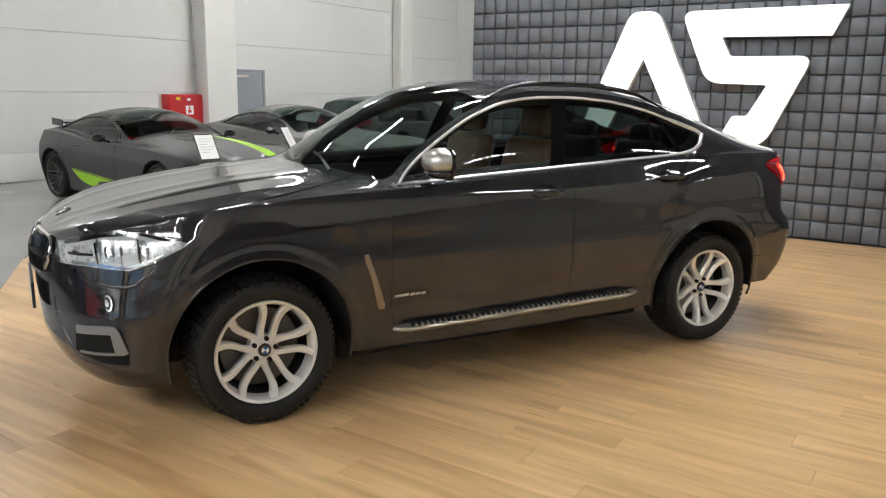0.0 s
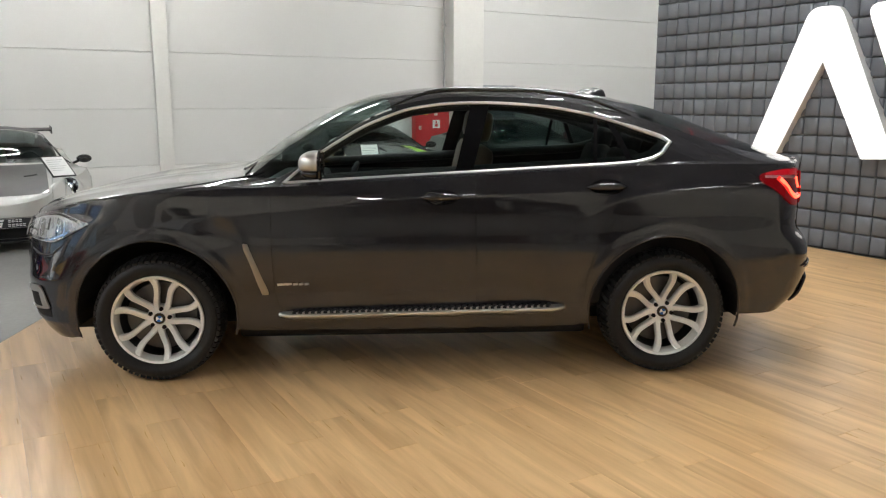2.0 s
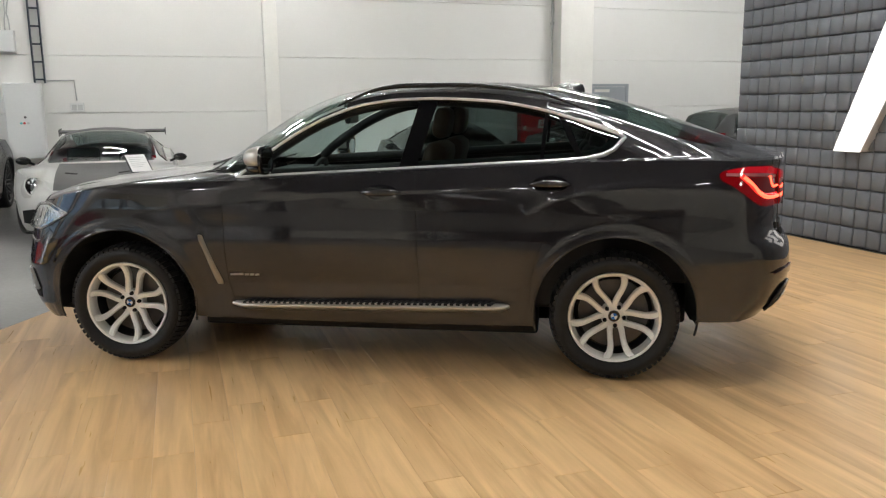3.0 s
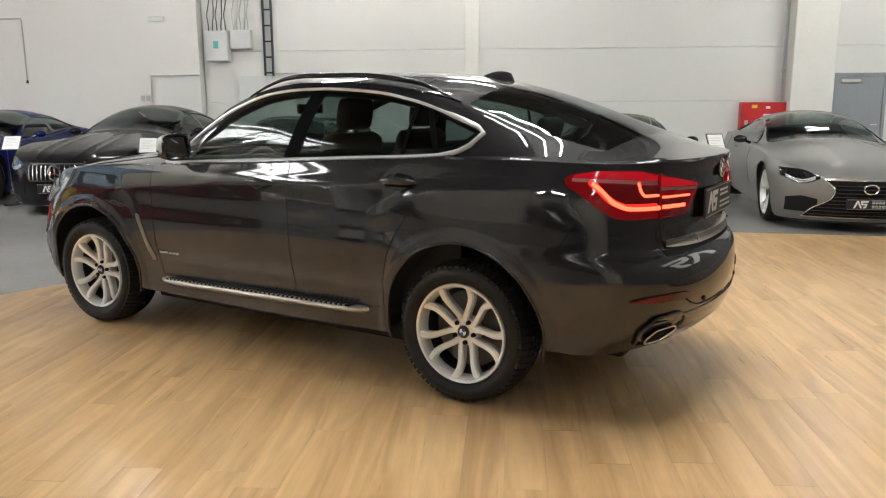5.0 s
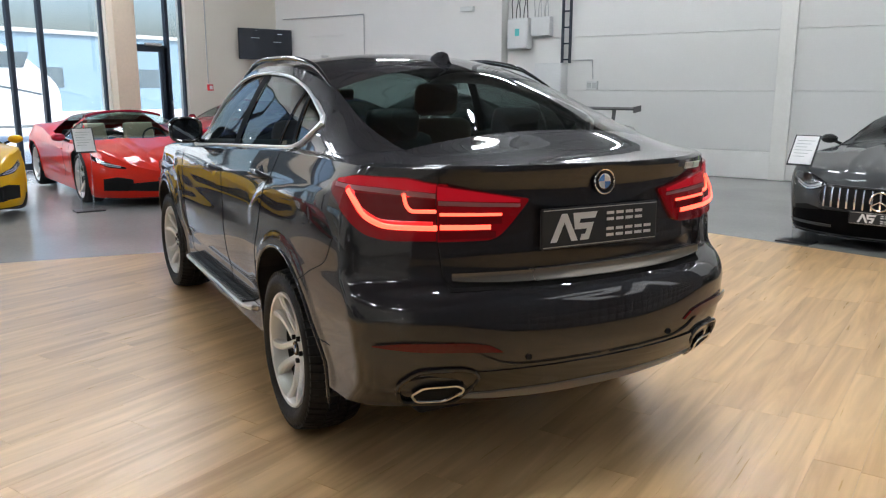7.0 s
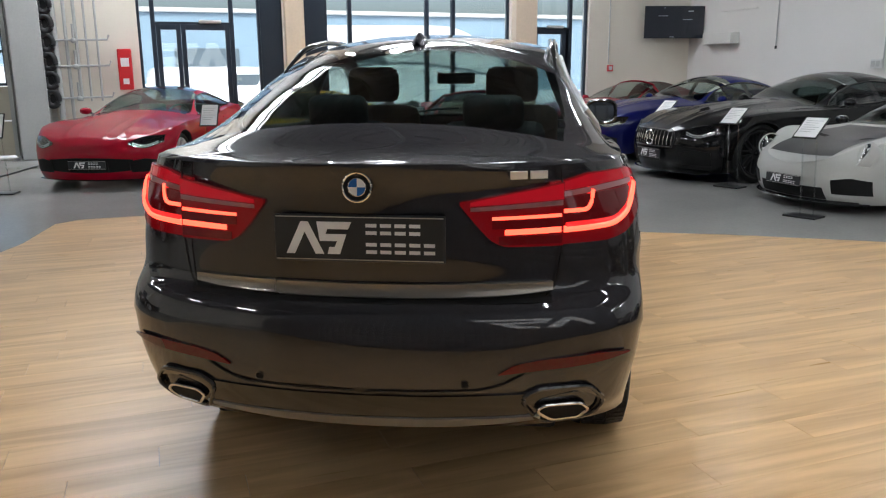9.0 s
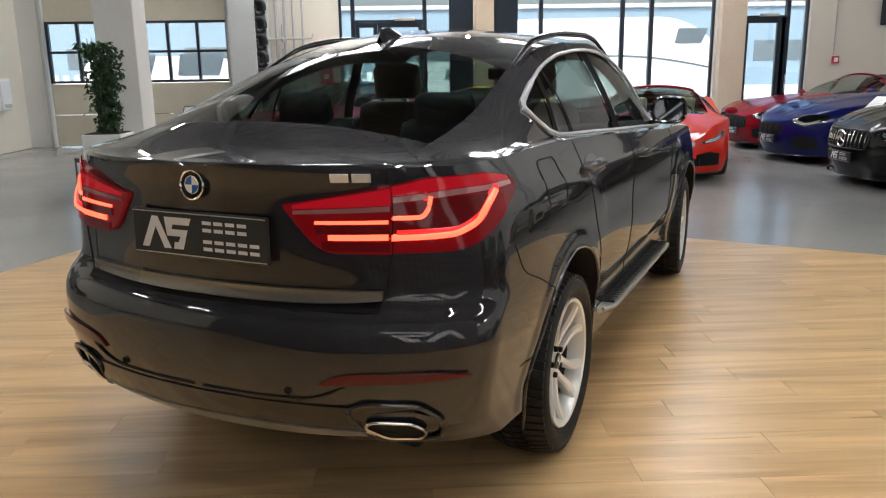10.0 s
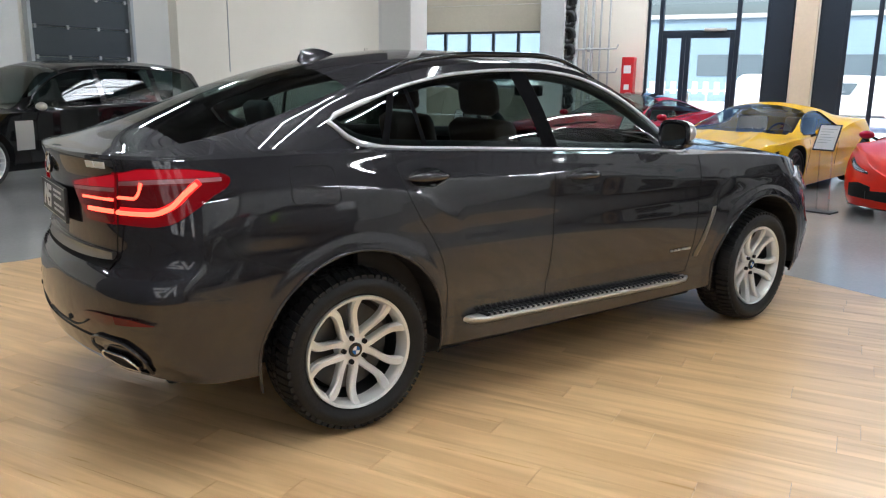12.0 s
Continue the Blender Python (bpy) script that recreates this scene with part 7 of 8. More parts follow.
for sg in (-1, 1):
    part("bonnet_nostril", top_patch(sh, (min(sg * 0.24, sg * 0.38), max(sg * 0.24, sg * 0.38)), np.linspace(-1.42, -1.34, 6), 0.007), M["gap"], car)
for sg in (-1, 1):
    bm = bmesh.new()
    sheet(bm, [on_side(sh, [(x, 0.27), (x, 0.35)], 0.004, sg) for x in np.linspace(-0.75, 0.75, 16)])
    part("side_strip", bm, M["gloss_black"], car)
    for k in range(7):
        bm = bmesh.new()
        x = -0.5 + k * 0.12
        sheet(bm, [on_side(sh, [(xx, 0.29), (xx, 0.33)], 0.006, sg) for xx in (x, x + 0.09)])
        part("plain_bar", bm, M["white_print"], car)
# satin black four-door coupe
parked_car("GT", "satin black four-door coupe with an upright slatted grille", pose(-4.9, 7.4, Z0, 0, 0, 90) @ Matrix.Diagonal((1.13, 1.03, 1.14, 1)), P["black"], wheel=(0.36, 0.265, 0.13, 0.80, "mesh", "dark_alloy", 10), grille=(0.42, 0.62, 0.42, 13, "chrome"), name="coupe", pillars=(0.55,))
# blue coupe
parked_car("GT", "deep blue sports coupe parked by the white wall", pose(-7.66, 7.5, Z0, 0, 0, 92) @ Matrix.Diagonal((1.05, 1, 1.09, 1)), P["blue"], wheel=(0.35, 0.26, 0.13, 0.79, "mesh", "dark_alloy", 10), grille=(0.36, 0.56, 0.34, 5, "gloss_black"), name="coupe", clear=True, pillars=(0.62,))
# wine red coupe in the corner
parked_car("GT", "wine red open-top tourer parked in the corner", pose(-9.95, 7.55, Z0, 0, 0, 100), P["wine"], wheel=(0.36, 0.265, 0.13, 0.79, "mesh", "alloy", 10), clear=True, grille=(0.36, 0.6, 0.4, 5, "dark_alloy"), name="cabriolet", open_top=True, seats=M["tan"])
# orange-red mid-engined car
parked_car("MID", "orange-red open mid-engined sports car facing the stage", pose(-7.45, 3.28, Z0, 0, 0, 163), P["orange"], wheel=(0.345, 0.26, 0.13, 0.82, "star", "alloy", 5), clear=True, seats=M["beige_leather"], grille=(0.20, 0.34, 0.62, 2, "gloss_black"), open_top=True, mirror=P["red"])
# yellow mid-engined car
parked_car("MID", "bright yellow mid-engined sports car by the window", pose(-8.167, 0.764, Z0, 0, 0, 163), P["yellow"], wheel=(0.345, 0.26, 0.13, 0.82, "star", "dark_alloy", 10), clear=True, grille=(0.18, 0.36, 0.66, 2, "gloss_black"))
# dark red front-engined car
parked_car("GT", "dark red grand tourer beside the glazed door", pose(-8.8, -1.7, Z0, 0, 0, 158), P["red"], wheel=(0.35, 0.26, 0.13, 0.79, "star", "alloy", 10), grille=(0.22, 0.42, 0.56, 5, "gloss_black"), clear=True, roof=M["gloss_black"])
# black off-roader by the far gate
car, sh = parked_car("BOX", "gloss black luxury off-road estate by the dark gate", pose(-3.35, -8.87, Z0, 0, 0, 180) @ Matrix.Diagonal((1.1, 1, 1.02, 1)), P["rover"], wheel=(0.39, 0.31, 0.13, 0.84, "mesh", "alloy", 10), name="off_roader", pillars=(0.30, 1.25), mirror=M["satin"])
# satin patch on each flank, put in for the reflection of an info board
for sg in (-1, 1):
    part("side_vent", skin_patch(sh, curve("-3:0.50 0:0.50"), curve("-3:0.88 0:0.88"), np.linspace(-1.02, -0.78, 6), 0.004, 3, sg, 0.006), M["satin"], car)

# dark grey estate behind the padded wall
parked_car("BOX", "dark grey estate car parked behind the padded wall", pose(11.35, 8.75, Z0, 0, 0, 180) @ Matrix.Diagonal((1, 0.95, 0.87, 1)), P["gt_grey"], wheel=(0.37, 0.28, 0.13, 0.84, "mesh", "dark_alloy", 10), name="estate_car", pillars=(0.30, 1.25), mirror=M["gloss_black"])


# ---- info stands ----


def info_stand(x, y, rz, label="white info sheet in a dark frame on a clear stand", lean=35, h=0.92):
    st = thing("info_stand", label, "info stand", "info stands by the cars", m=pose(x, y, Z0, 0, 0, rz))
    bm = boxes((-0.17, 0.17, -0.12, 0.12, 0, 0.018), bevel=0.004)
    part("base", bm, M["black_plastic"], st)
    for xx in (-0.07, 0.07):
        bm = bmesh.new()
        prism(bm, [(0.05, 0.018), (0.075, 0.018), (-0.015, h - 0.05), (-0.04, h - 0.05)], "x", xx - 0.004, xx + 0.004)
        part("clear_leg", bm, M["clear"], st)
    bm = bmesh.new()
    box(bm, -0.125, 0.125, -0.17, 0.17, 0, 0.012, bevel=0.003)
    fr = part("frame", bm, M["black_plastic"], st, m=pose(0, -0.02, h, lean, 0, 0))
    bm = bmesh.new()
    box(bm, -0.11, 0.11, -0.155, 0.155, 0.012, 0.0145)
    part("sheet", bm, M["paper"], fr)
    for k in range(6):
        bm = bmesh.new()
        box(bm, -0.085, 0.085 - 0.03 * (k % 3), 0.10 - k * 0.035, 0.106 - k * 0.035, 0.0145, 0.0155)
        part("plain_bar", bm, M["steel"], fr)
    return st


info_stand(-1.80, 4.62, 20)
info_stand(-3.82, 5.35, 20)
info_stand(-6.25, 6.05, 20)
info_stand(3.84, 5.28, 20, lean=62)
info_stand(1.86, 4.62, -12, lean=58)
info_stand(-5.84, 1.68, 70, lean=60, h=0.88)
info_stand(-7.0, -0.95, 70, lean=60)
info_stand(-3.75, -6.1, 60, lean=60)
info_stand(-6.78, -3.58, 78, lean=62, h=0.86)

# ---- fittings on the walls ----
bx = thing("fire_cabinet", "red fire hose cabinet mounted on the panel wall", "fire cabinet", m=pose(5.97, YN - 0.003, 1.06))
part("body", boxes((-0.42, 0.42, -0.2, 0, -0.39, 0.39), bevel=0.01), M["red_box"], bx)
part("door", boxes((-0.40, 0.40, -0.212, -0.2, -0.37, 0.37), bevel=0.004), M["red_box"], bx)
part("lock", boxes((-0.36, -0.30, -0.225, -0.212, -0.03, 0.05), bevel=0.004), M["satin"], bx)
part("pictogram", boxes((-0.02, 0.16, -0.2145, -0.212, 0.0, 0.17)), M["white_print"], bx)
part("pictogram_shape", boxes((0.03, 0.11, -0.216, -0.2146, 0.03, 0.09), (0.05, 0.09, -0.216, -0.2146, 0.1, 0.15)), M["red_box"], bx)
part("label", boxes((-0.24, -0.14, -0.2145, -0.212, 0.28, 0.34)), M["yellow_label"], bx)
part("oval_label", boxes((0.02, 0.10, -0.2145, -0.212, 0.27, 0.31), bevel=0.0008), M["white_print"], bx)

dr = thing("door_3", "grey steel door in the panel wall", "door", kind="structure", m=pose(7.72, YN - 0.006, 0))
part("door_frame", boxes((-0.50, -0.44, -0.05, 0, 0.0, 1.98), (0.44, 0.50, -0.05, 0, 0, 1.98), (-0.44, 0.44, -0.05, 0, 1.92, 1.98), bevel=0.004), M["grey_door"], dr)
part("door_leaf", boxes((-0.435, 0.435, -0.035, -0.002, 0.01, 1.915), bevel=0.004), M["grey_door"], dr)
part("door_closer", boxes((-0.35, 0.0, -0.09, -0.036, 1.80, 1.86), bevel=0.006), M["satin"], dr)
part("door_handle", tube(bmesh.new(), [(0.36, -0.036, 1.02), (0.36, -0.08, 1.02), (0.24, -0.08, 1.02)], 0.01), M["satin"], dr, smooth=50)

YB = YN - 0.003
for nm, x0, x1, z0, z1, d, lab, teal in (("fuse_box", -4.77, -4.31, 2.29, 2.87, 0.2, "grey fuse box with a teal label and black cables above", True), ("fuse_box", -4.27, -3.86, 2.52, 2.88, 0.16, "small grey fuse box with cables", False),
                                         ("switch_cabinet", -4.10, -3.52, 0.70, 2.0, 0.28, "tall grey switch cabinet on the wall", False)):
    fb = thing(nm, lab, "fuse box", "electrical boxes", m=pose(0, YB, 0))
    part("case", boxes((x0, x1, -d, 0, z0, z1), bevel=0.008), M["grey_box"], fb)
    part("lid", boxes((x0 + 0.015, x1 - 0.015, -d - 0.012, -d - 0.001, z0 + 0.015, z1 - 0.015), bevel=0.004), M["grey_box"], fb)
    if teal:
        xm = (x0 + x1) / 2
        part("label", boxes((xm - 0.05, xm + 0.05, -d - 0.0145, -d - 0.0125, z0 + 0.24, z0 + 0.38)), M["teal"], fb)
    if nm == "switch_cabinet":
        for k, (dx, dz, mt) in enumerate(((0.0, 0.62, "red_box"), (0.06, 0.62, "steel"), (-0.05, 0.62, "teal"), (0.02, 0.72, "black_plastic"))):
            bm = bmesh.new()
            lathe(bm, [(0.001, -0.02), (0.02, -0.02), (0.022, 0.0)], 12)
            part("button", bm, M[mt], fb, m=pose((x0 + x1) / 2 + dx, -d - 0.012, z0 + dz))
    else:
        for k in range(5):
            bm = bmesh.new()
            xs = x0 + 0.06 + k * (x1 - x0 - 0.12) / 4
            tube(bm, smooth_line([(xs, -0.1, z1), (xs, -0.1, z1 + 0.14), (xs + 0.05 * (k % 2) - 0.03, -0.08, z1 + 0.28), (xs + 0.02, -0.06, z1 + 0.6), (xs + 0.02, -0.06, z1 + 2.2)], 24), 0.011, 6)
            part("cable", bm, M["black_plastic"] if teal else M["steel"], fb, smooth=60)
bm = bmesh.new()
for x in (-3.62, -3.46):
    box(bm, x - 0.012, x + 0.012, -0.1, -0.02, 2.0, 6.1)
for k in range(14):
    box(bm, -3.62, -3.46, -0.06, -0.04, 2.05 + k * 0.3, 2.08 + k * 0.3)
solid("cable_tray", bm, M["anthracite"], "dark cable ladder running up the wall", "cable tray", m=pose(0, YB, 0))
for pts, lab in (([(-11.0, 10.14, 3.14), (-8.47, 10.14, 3.14), (-8.45, 10.14, 3.10), (-8.45, 10.14, 1.95)], "thin grey conduit on the white wall with a free end"),
                 ([(-5.89, 10.14, 1.66), (-5.89, 10.14, 2.02), (-4.89, 10.14, 2.03)], "thin grey conduit between socket and fuse boxes"),
                 ([(-3.5, YN - 0.03, 2.05), (-3.0, YN - 0.03, 2.05), (-2.98, YN - 0.03, 1.7)], "thin grey conduit to a wall socket"),
                 ([(-11.22, 8.0, 1.62), (-11.22, 8.0, 4.4)], "thin white conduit above the alarm button")):
    solid("conduit", tube(bmesh.new(), pts, 0.013, 8), M["steel"], lab, "conduit", "wall conduits", smooth=50)
for x, y, lab in ((-6.0, 10.16, "grey double socket box on the white wall"), (-2.98, YN - 0.005, "grey socket box on the panel wall")):
    sk = thing("socket_box", lab, "socket", "wall sockets", m=pose(x, y, 1.58))
    part("case", boxes((-0.11, 0.11, -0.07, 0, -0.08, 0.08), bevel=0.01), M["grey_box"], sk)
    part("cover", boxes((-0.09, -0.01, -0.08, -0.07, -0.05, 0.05), (0.01, 0.09, -0.08, -0.07, -0.05, 0.05), bevel=0.004), M["steel"], sk)
bm = boxes((-0.02, 0.02, -0.012, 0.012, -0.06, 0.0), bevel=0.004)
solid("cable_end", bm, M["black_plastic"], "black plug at the end of a conduit", "plug", m=pose(-8.45, 10.14, 1.95))
solid("wall_vent", boxes((-0.16, 0.16, -0.06, 0, -0.05, 0.05), bevel=0.008), M["grey_box"], "pale wall box high on the white wall", "vent", m=pose(-5.7, 10.168, 3.1))

solid("wall_shelf", boxes((-10.48, -9.56, 9.93, 10.168, 2.03, 2.27), bevel=0.01), M["wall"], "pale boxed shelf on the white wall below the screen", "shelf")
tv = thing("wall_screen", "large dark wall screen hung on a bracket near the corner", "screen", m=pose(XW + 0.12, 8.84, 0, 0, 0, -17))
part("screen", boxes((0, 0.05, 0, 1.36, 2.18, 2.88), bevel=0.012), M["screen"], tv)
part("bracket", boxes((-0.42, 0.0, 0.86, 0.94, 2.46, 2.56), bevel=0.005), M["black_plastic"], tv)
for ya, yb, z, mt in ((0.42, 0.46, 2.83, "steel"), (0.30, 0.52, 2.66, "steel"), (0.98, 1.10, 2.76, "white_print"), (0.86, 1.08, 2.58, "steel"), (0.58, 0.68, 2.20, "white_print")):
    part("plain_bar", boxes((0.0505, 0.052, ya, yb, z, z + 0.014)), M[mt], tv)
al = thing("alarm_button", "small red fire alarm button on the white wall", "alarm", m=pose(XW + 0.002, 8.06, 1.53))
part("case", boxes((0, 0.05, -0.07, 0.07, -0.07, 0.07), bevel=0.01), M["red_box"], al)
part("face", boxes((0.05, 0.053, -0.04, 0.04, -0.04, 0.04)), M["white_print"], al)

ex = thing("extinguisher_box", "tall red fire extinguisher box on the wall pier", "fire box", m=pose(XW + 0.003, -2.09, 1.55))
part("case", boxes((0, 0.22, -0.12, 0.12, -0.36, 0.36), bevel=0.02), M["red_box"], ex)
part("label", boxes((0.22, 0.223, -0.07, 0.07, 0.05, 0.2)), M["white_print"], ex)
part("window", boxes((0.22, 0.223, -0.05, 0.05, -0.26, -0.16)), M["white_print"], ex)
# pipes on the pier beside the gate
for k, (y, r, lab) in enumerate(((-3.2, 0.05, "grey heating pipe"), (-3.02, 0.03, "grey heating pipe"), (-2.86, 0.03, "thin grey pipe"), (-2.7, 0.02, "thin grey pipe"), (-2.52, 0.02, "thin grey pipe"))):
    solid("wall_pipe", tube(bmesh.new(), [(XW + 0.08, y, 0.4 if k < 2 else 1.0), (XW + 0.08, y, 6.0)], r, 10), M["steel"], lab + " running up the wall pier", "pipe", "pier pipes", smooth=50)
for z, lab in ((1.05, "lower"), (1.6, "middle"), (2.05, "upper")):
    bm = bmesh.new()
    tube(bm, [(XW + 0.12, -3.25, z), (XW + 0.12, -2.35, z + 0.02), (XW + 0.12, -2.32, z + 0.1)], 0.018, 8)
    bmesh.ops.create_uvsphere(bm, u_segments=10, v_segments=8, radius=0.05, matrix=Matrix.Translation((XW + 0.14, -2.9, z)))
    tube(bm, [(XW + 0.14, -2.9, z), (XW + 0.14, -2.9, z + 0.28)], 0.02, 8)
    solid("pipe_valve", bm, M["steel"], "grey valve and branch pipe on the wall pier", "valve", "pier valves", smooth=50)
hoses = thing("hose_rack", "stack of black hose reels hung on a steel column", "hose rack", m=pose(XW + 0.02, -3.33, 0))
part("rail", boxes((0.0, 0.04, -0.05, 0.05, 0.9, 3.3)), M["black_plastic"], hoses)
for k in range(7):
    bm = bmesh.new()
    tube(bm, [(0.11, 0.10 * math.cos(a), 1.05 + k * 0.32 + 0.13 * math.sin(a)) for a in np.linspace(0, 2 * math.pi, 20, endpoint=False)], 0.05, 8, closed=True)
    part("reel", bm, M["black_plastic"], hoses, smooth=60)
wb = thing("wall_heater", "white wall heater box on the bright inner wall", "heater", m=pose(-10.6, -8.198, 1.1))
part("case", boxes((-0.19, 0.19, 0, 0.22, -0.29, 0.29), bevel=0.03), M["white_body"], wb)
part("grille", boxes((-0.13, 0.13, 0.22, 0.225, -0.24, -0.17), bevel=0.002), M["steel"], wb)
solid("hanging_cable", tube(bmesh.new(), [(-6.7, -8.195, 4.6), (-6.7, -8.195, 1.55)], 0.012, 6), M["steel"], "grey cable hanging down the bright inner wall", "cable")

# column with the plant
bm = bmesh.new()
box(bm, -6.35, -5.85, -4.45, -3.95, 0, HALL_H, bevel=0.012)
tagged(part("column_7", bm, M["column"]), "square white column behind the potted plant", "column", kind="structure")
pl = thing("potted_plant", "tall bushy dark green ficus in a white square pot", "plant", m=pose(-5.15, -4.15, Z0))
bm = bmesh.new()
prism(bm, [(-0.23, -0.23), (0.23, -0.23), (0.23, 0.23), (-0.23, 0.23)], "z", 0, 0.78, bevel=0.012)
part("pot", bm, M["white_body"], pl)
part("soil", boxes((-0.2, 0.2, -0.2, 0.2, 0.76, 0.79)), M["soil"], pl)
rng = random.Random(4)
bm = bmesh.new()
tips = []
for k in range(7):
    a = k * 2.4
    p0, p1 = Vector((0.04 * math.cos(a), 0.04 * math.sin(a), 0.78)), Vector((0.09 * math.cos(a), 0.09 * math.sin(a), 1.2 + 0.1 * (k % 3)))
    p2 = p1 + Vector((0.05 * math.cos(a + 1), 0.05 * math.sin(a + 1), 0.5))
    tube(bm, [p0, p1, p2], [0.014, 0.010, 0.004], 6)
    tips += [p0.lerp(p1, t) for t in (0.3, 0.6, 0.9)] + [p1.lerp(p2, t) for t in (0.2, 0.5, 0.8, 1.0)]
part("stems", bm, M["bark"], pl, smooth=60)
bm = bmesh.new()
for k in range(1400):
    c = tips[rng.randrange(len(tips))] + Vector((rng.gauss(0, 0.06), rng.gauss(0, 0.06), rng.gauss(0, 0.09)))
    if not 0.82 < c.z < 1.86:
        continue
    L, W_ = rng.uniform(0.05, 0.095), rng.uniform(0.018, 0.03)
    mt = Matrix.Translation(c) @ Euler((rng.uniform(-0.9, 0.9), rng.uniform(0.1, 1.1), rng.uniform(0, 6.3))).to_matrix().to_4x4()
    pts = [mt @ Vector(q) for q in ((0, 0, 0), (L * 0.45, W_, 0.006), (L, 0, -0.012), (L * 0.45, -W_, 0.006))]
    v = [bm.verts.new(q) for q in pts]
    bm.faces.new((v[0], v[1], v[2]))
    bm.faces.new((v[0], v[2], v[3]))
tagged(part("foliage", bm, M["leaf"], pl), kind="stuff")
bd = thing("advert_stand", "dark upright advert board with light shapes beside the pot", "advert stand", m=pose(-4.82, -4.36, Z0, 0, 0, 50))
part("board", boxes((-0.10, 0.10, -0.05, 0.05, 0, 0.52), bevel=0.01), M["anthracite"], bd)
part("plain_shape", boxes((-0.04, 0.04, -0.053, -0.05, 0.34, 0.47)), M["white_print"], bd)
for k in range(4):
    part("plain_bar", boxes((-0.05 + k * 0.028, -0.03 + k * 0.028, -0.053, -0.05, 0.08, 0.28)), M["white_print"], bd)
tr = thing("tripod", "black folded tripod standing beside the pot", "tripod", m=pose(-4.55, -3.95, Z0))
part("pole", tube(bmesh.new(), [(0, 0, 0.12), (0.02, 0.0, 0.72)], 0.016, 8), M["black_plastic"], tr, smooth=50)
for a in (0, 120, 240):
    part("leg", tube(bmesh.new(), [(0, 0, 0.3), (0.09 * math.cos(radians(a)), 0.09 * math.sin(radians(a)), 0.0)], 0.01, 6), M["black_plastic"], tr, smooth=50)
part("knob", boxes((-0.04, 0.05, -0.025, 0.025, 0.5, 0.55), bevel=0.01), M["black_plastic"], tr)

# loose things by the column
solid("floor_cable", tube(bmesh.new(), smooth_line([(-5.9, -4.62, 0.004), (-7.2, -4.45, 0.004), (-8.6, -3.9, 0.004), (-9.9, -3.55, 0.004)], 40), 0.012, 6), M["black_plastic"], "thin black cable lying across the concrete floor", "cable", smooth=60)
rng = random.Random(8)
bm = bmesh.new()
bmesh.ops.create_icosphere(bm, subdivisions=3, radius=0.17)
for v in bm.verts:
    q = v.co * (1 + 0.10 * math.sin(23 * v.co.x + 31 * v.co.z) + 0.08 * math.sin(37 * v.co.y + 11) + rng.uniform(-0.03, 0.03))
    v.co = Vector((q.x * 1.1, q.y * 0.9, max(q.z * 0.85 + 0.12, 0.0)))
solid("tool_bag", bm, M["cabin"], "crumpled dark bag lying beside the white pot", "bag", smooth=50, m=pose(-5.35, -3.62, Z0))

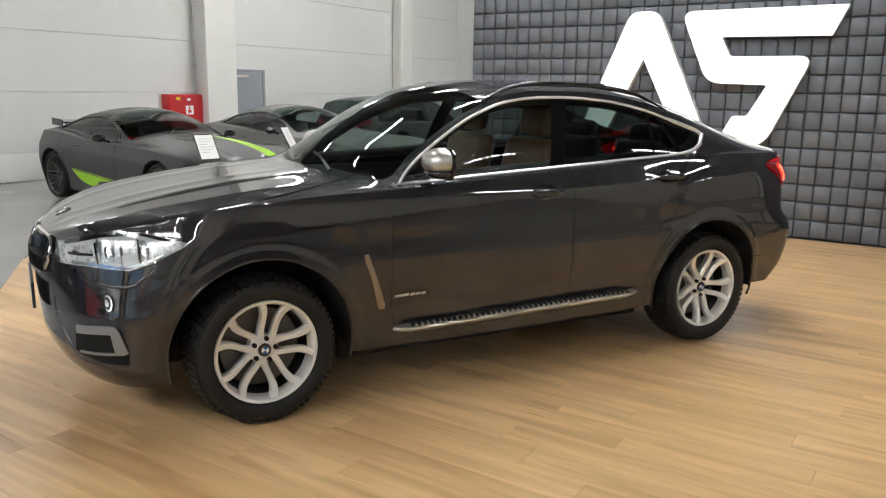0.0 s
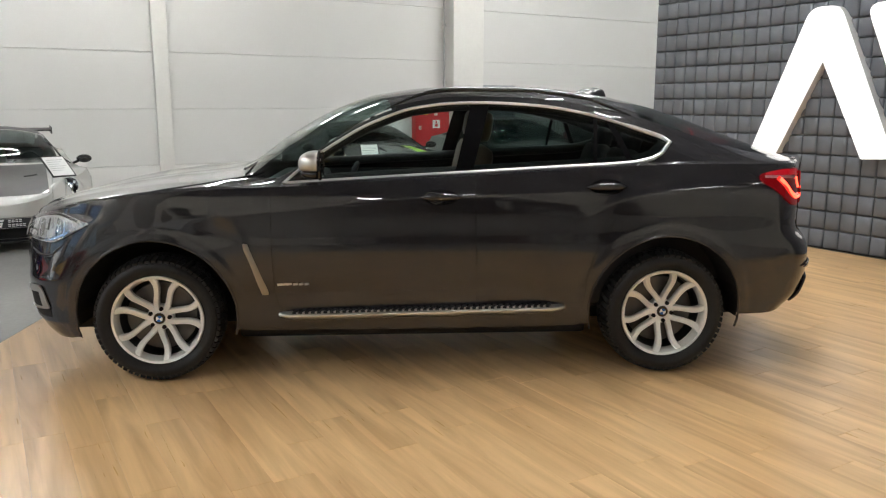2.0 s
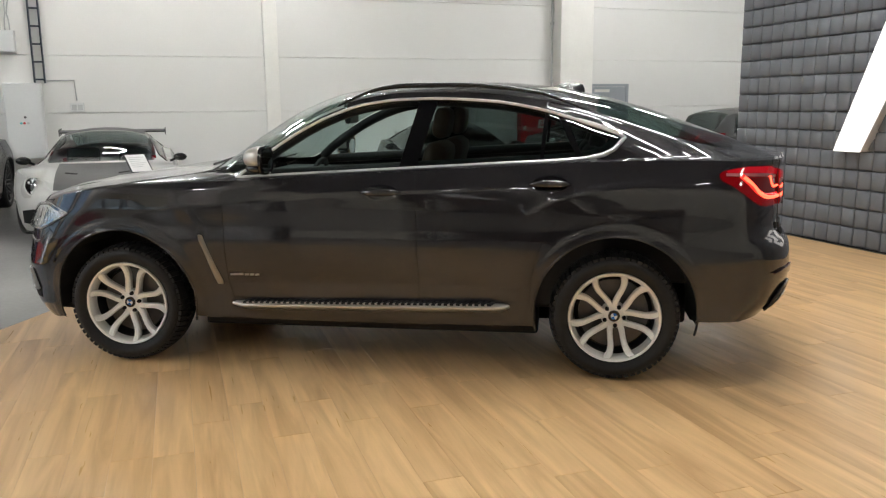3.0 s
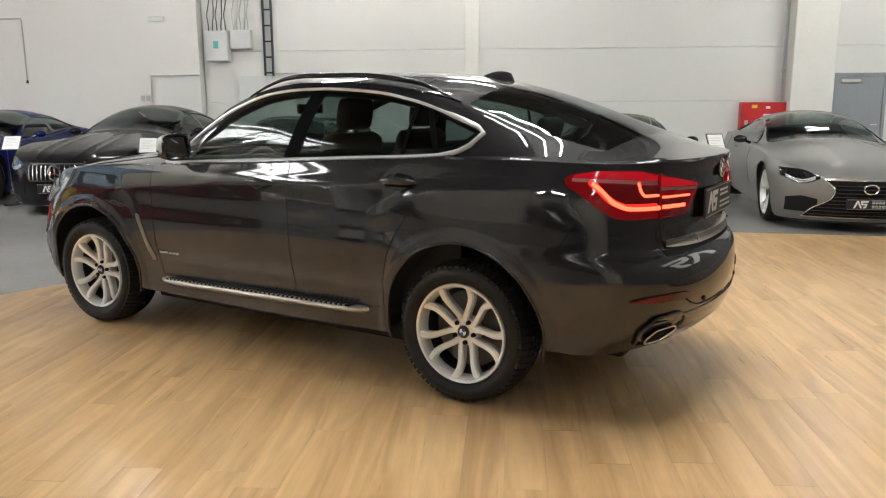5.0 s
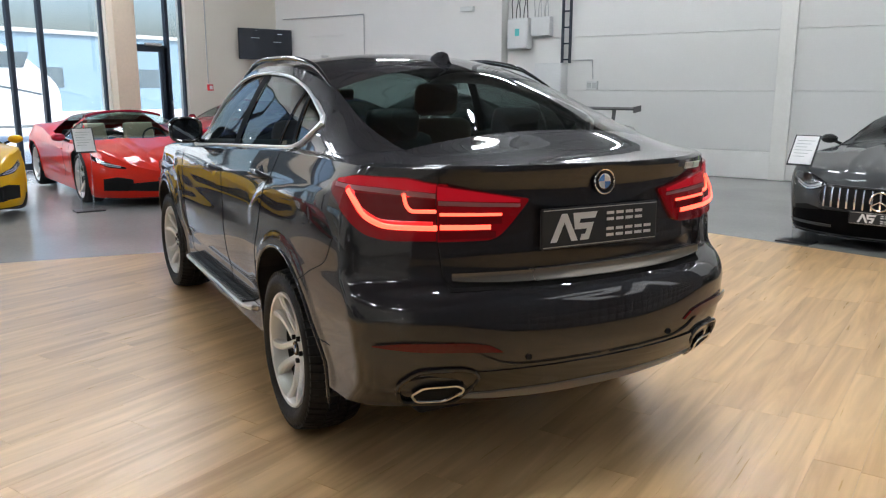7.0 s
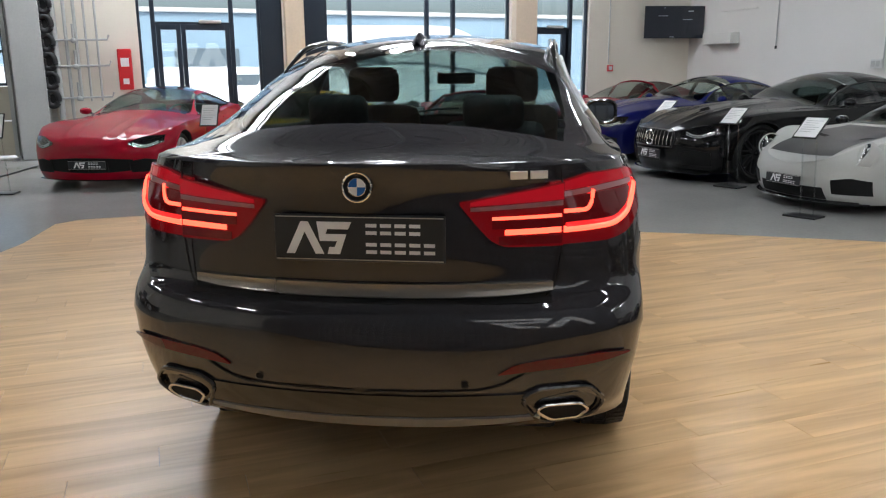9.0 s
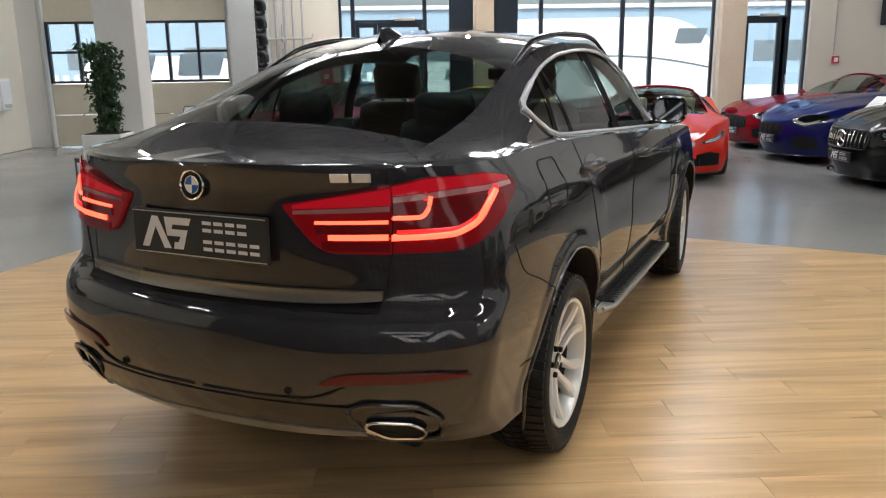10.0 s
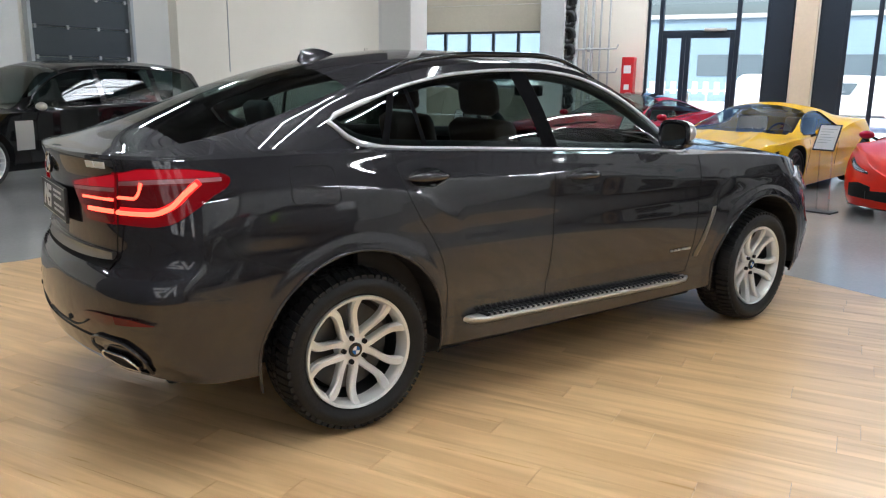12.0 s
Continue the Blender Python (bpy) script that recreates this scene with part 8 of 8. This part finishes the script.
# ---- pieces: wood planks and wall pads ----
PW = 0.178
stage = thing("wood_stage", "light oak vinyl planks laid as a show stage", "stage", kind="structure")
rng = random.Random(11)
spare = bmesh.new()
full = {}
count = 0
x = 5.39
while x > -4.4:
    xl, xr = x - PW + 0.0005, x
    sa, sb = stage_span(xl), stage_span(xr - 0.0012)
    x -= PW
    if not sa or not sb:
        continue
    y0, y1 = min(sa[0], sb[0]), max(sa[1], sb[1])
    y = y0 - rng.uniform(0.0, 1.2)
    while y < y1:
        ya, yb = y, y + 1.219
        y += 1.2205
        q = [(xl, min(max(ya, sa[0]), sa[1])), (xr, min(max(ya, sb[0]), sb[1])), (xr, min(max(yb, sb[0]), sb[1])), (xl, min(max(yb, sa[0]), sa[1]))]
        if q[3][1] - q[0][1] < 0.01 and q[2][1] - q[1][1] < 0.01:
            continue
        inner = ya >= max(sa[0], sb[0]) and yb <= min(sa[1], sb[1])
        near = -4.6 < (ya + yb) / 2 < 3.4 and xl > -3.4

        def slab(b, pts, z0=-0.006, z1=0.0):
            lo = [b.verts.new((p[0], p[1], z0)) for p in pts]
            c = (sum(p[0] for p in pts) / 4, sum(p[1] for p in pts) / 4)
            mid = [b.verts.new((p[0], p[1], z1 - 0.0008)) for p in pts]
            hi = [b.verts.new((p[0] + math.copysign(0.0003, c[0] - p[0]), p[1] + math.copysign(0.0008, c[1] - p[1]), z1)) for p in pts]
            b.faces.new(hi)
            for i in range(4):
                j = (i + 1) % 4
                b.faces.new((mid[i], mid[j], hi[j], hi[i]))
                b.faces.new((lo[i], lo[j], mid[j], mid[i]))
        if near and inner and count < 300:
            if "m" not in full:
                b = bmesh.new()
                slab(b, [(0, 0), (PW - 0.0005, 0), (PW - 0.0005, 1.219), (0, 1.219)])
                full["m"] = mesh_of("plank", b, M["wood"])
            ob = new("plank", full["m"])
            ob.parent = stage
            ob.location = (xl, ya, rng.uniform(-0.0002, 0.0))
            count += 1
        else:
            slab(spare, q)
tagged(part("planks", spare, M["wood"], stage), kind="stuff")


def pad(b, y, z, w=TW - 0.004, h=TH - 0.004):
    """One soft pad, its face towards -x."""
    def ring(x, g):
        return [b.verts.new((x, y + dy * (w / 2 - g), z + dz * (h / 2 - g))) for dy, dz in ((-1, -1), (1, -1), (1, 1), (-1, 1))]
    rings = [ring(XA + 0.055, 0), ring(XA + 0.03, 0.0), ring(XA + 0.012, 0.008), ring(XA, 0.026)]
    for A, B in zip(rings, rings[1:]):
        for i in range(4):
            b.faces.new((A[i], A[(i + 1) % 4], B[(i + 1) % 4], B[i]))
    b.faces.new(rings[-1])


b = bmesh.new()
pad(b, 0, 0)
pad_mesh = mesh_of("pad", b, M["foam"], smooth=50)
rest = bmesh.new()
count = 0
for i in range(int((A_Y1 - A_Y0) / TW)):
    for k in range(int(A_H / TH)):
        y, z = A_Y1 - TW * (i + 0.5), TH * (k + 0.5) + 0.01
        if y > -2.6 and z < 2.0 and count < 300:
            ob = new("pad", pad_mesh)
            ob.parent = padded
            ob.location = (0, y, z)
            count += 1
        else:
            pad(rest, y, z)
tagged(part("pads", rest, M["foam"], padded, smooth=50), kind="stuff")
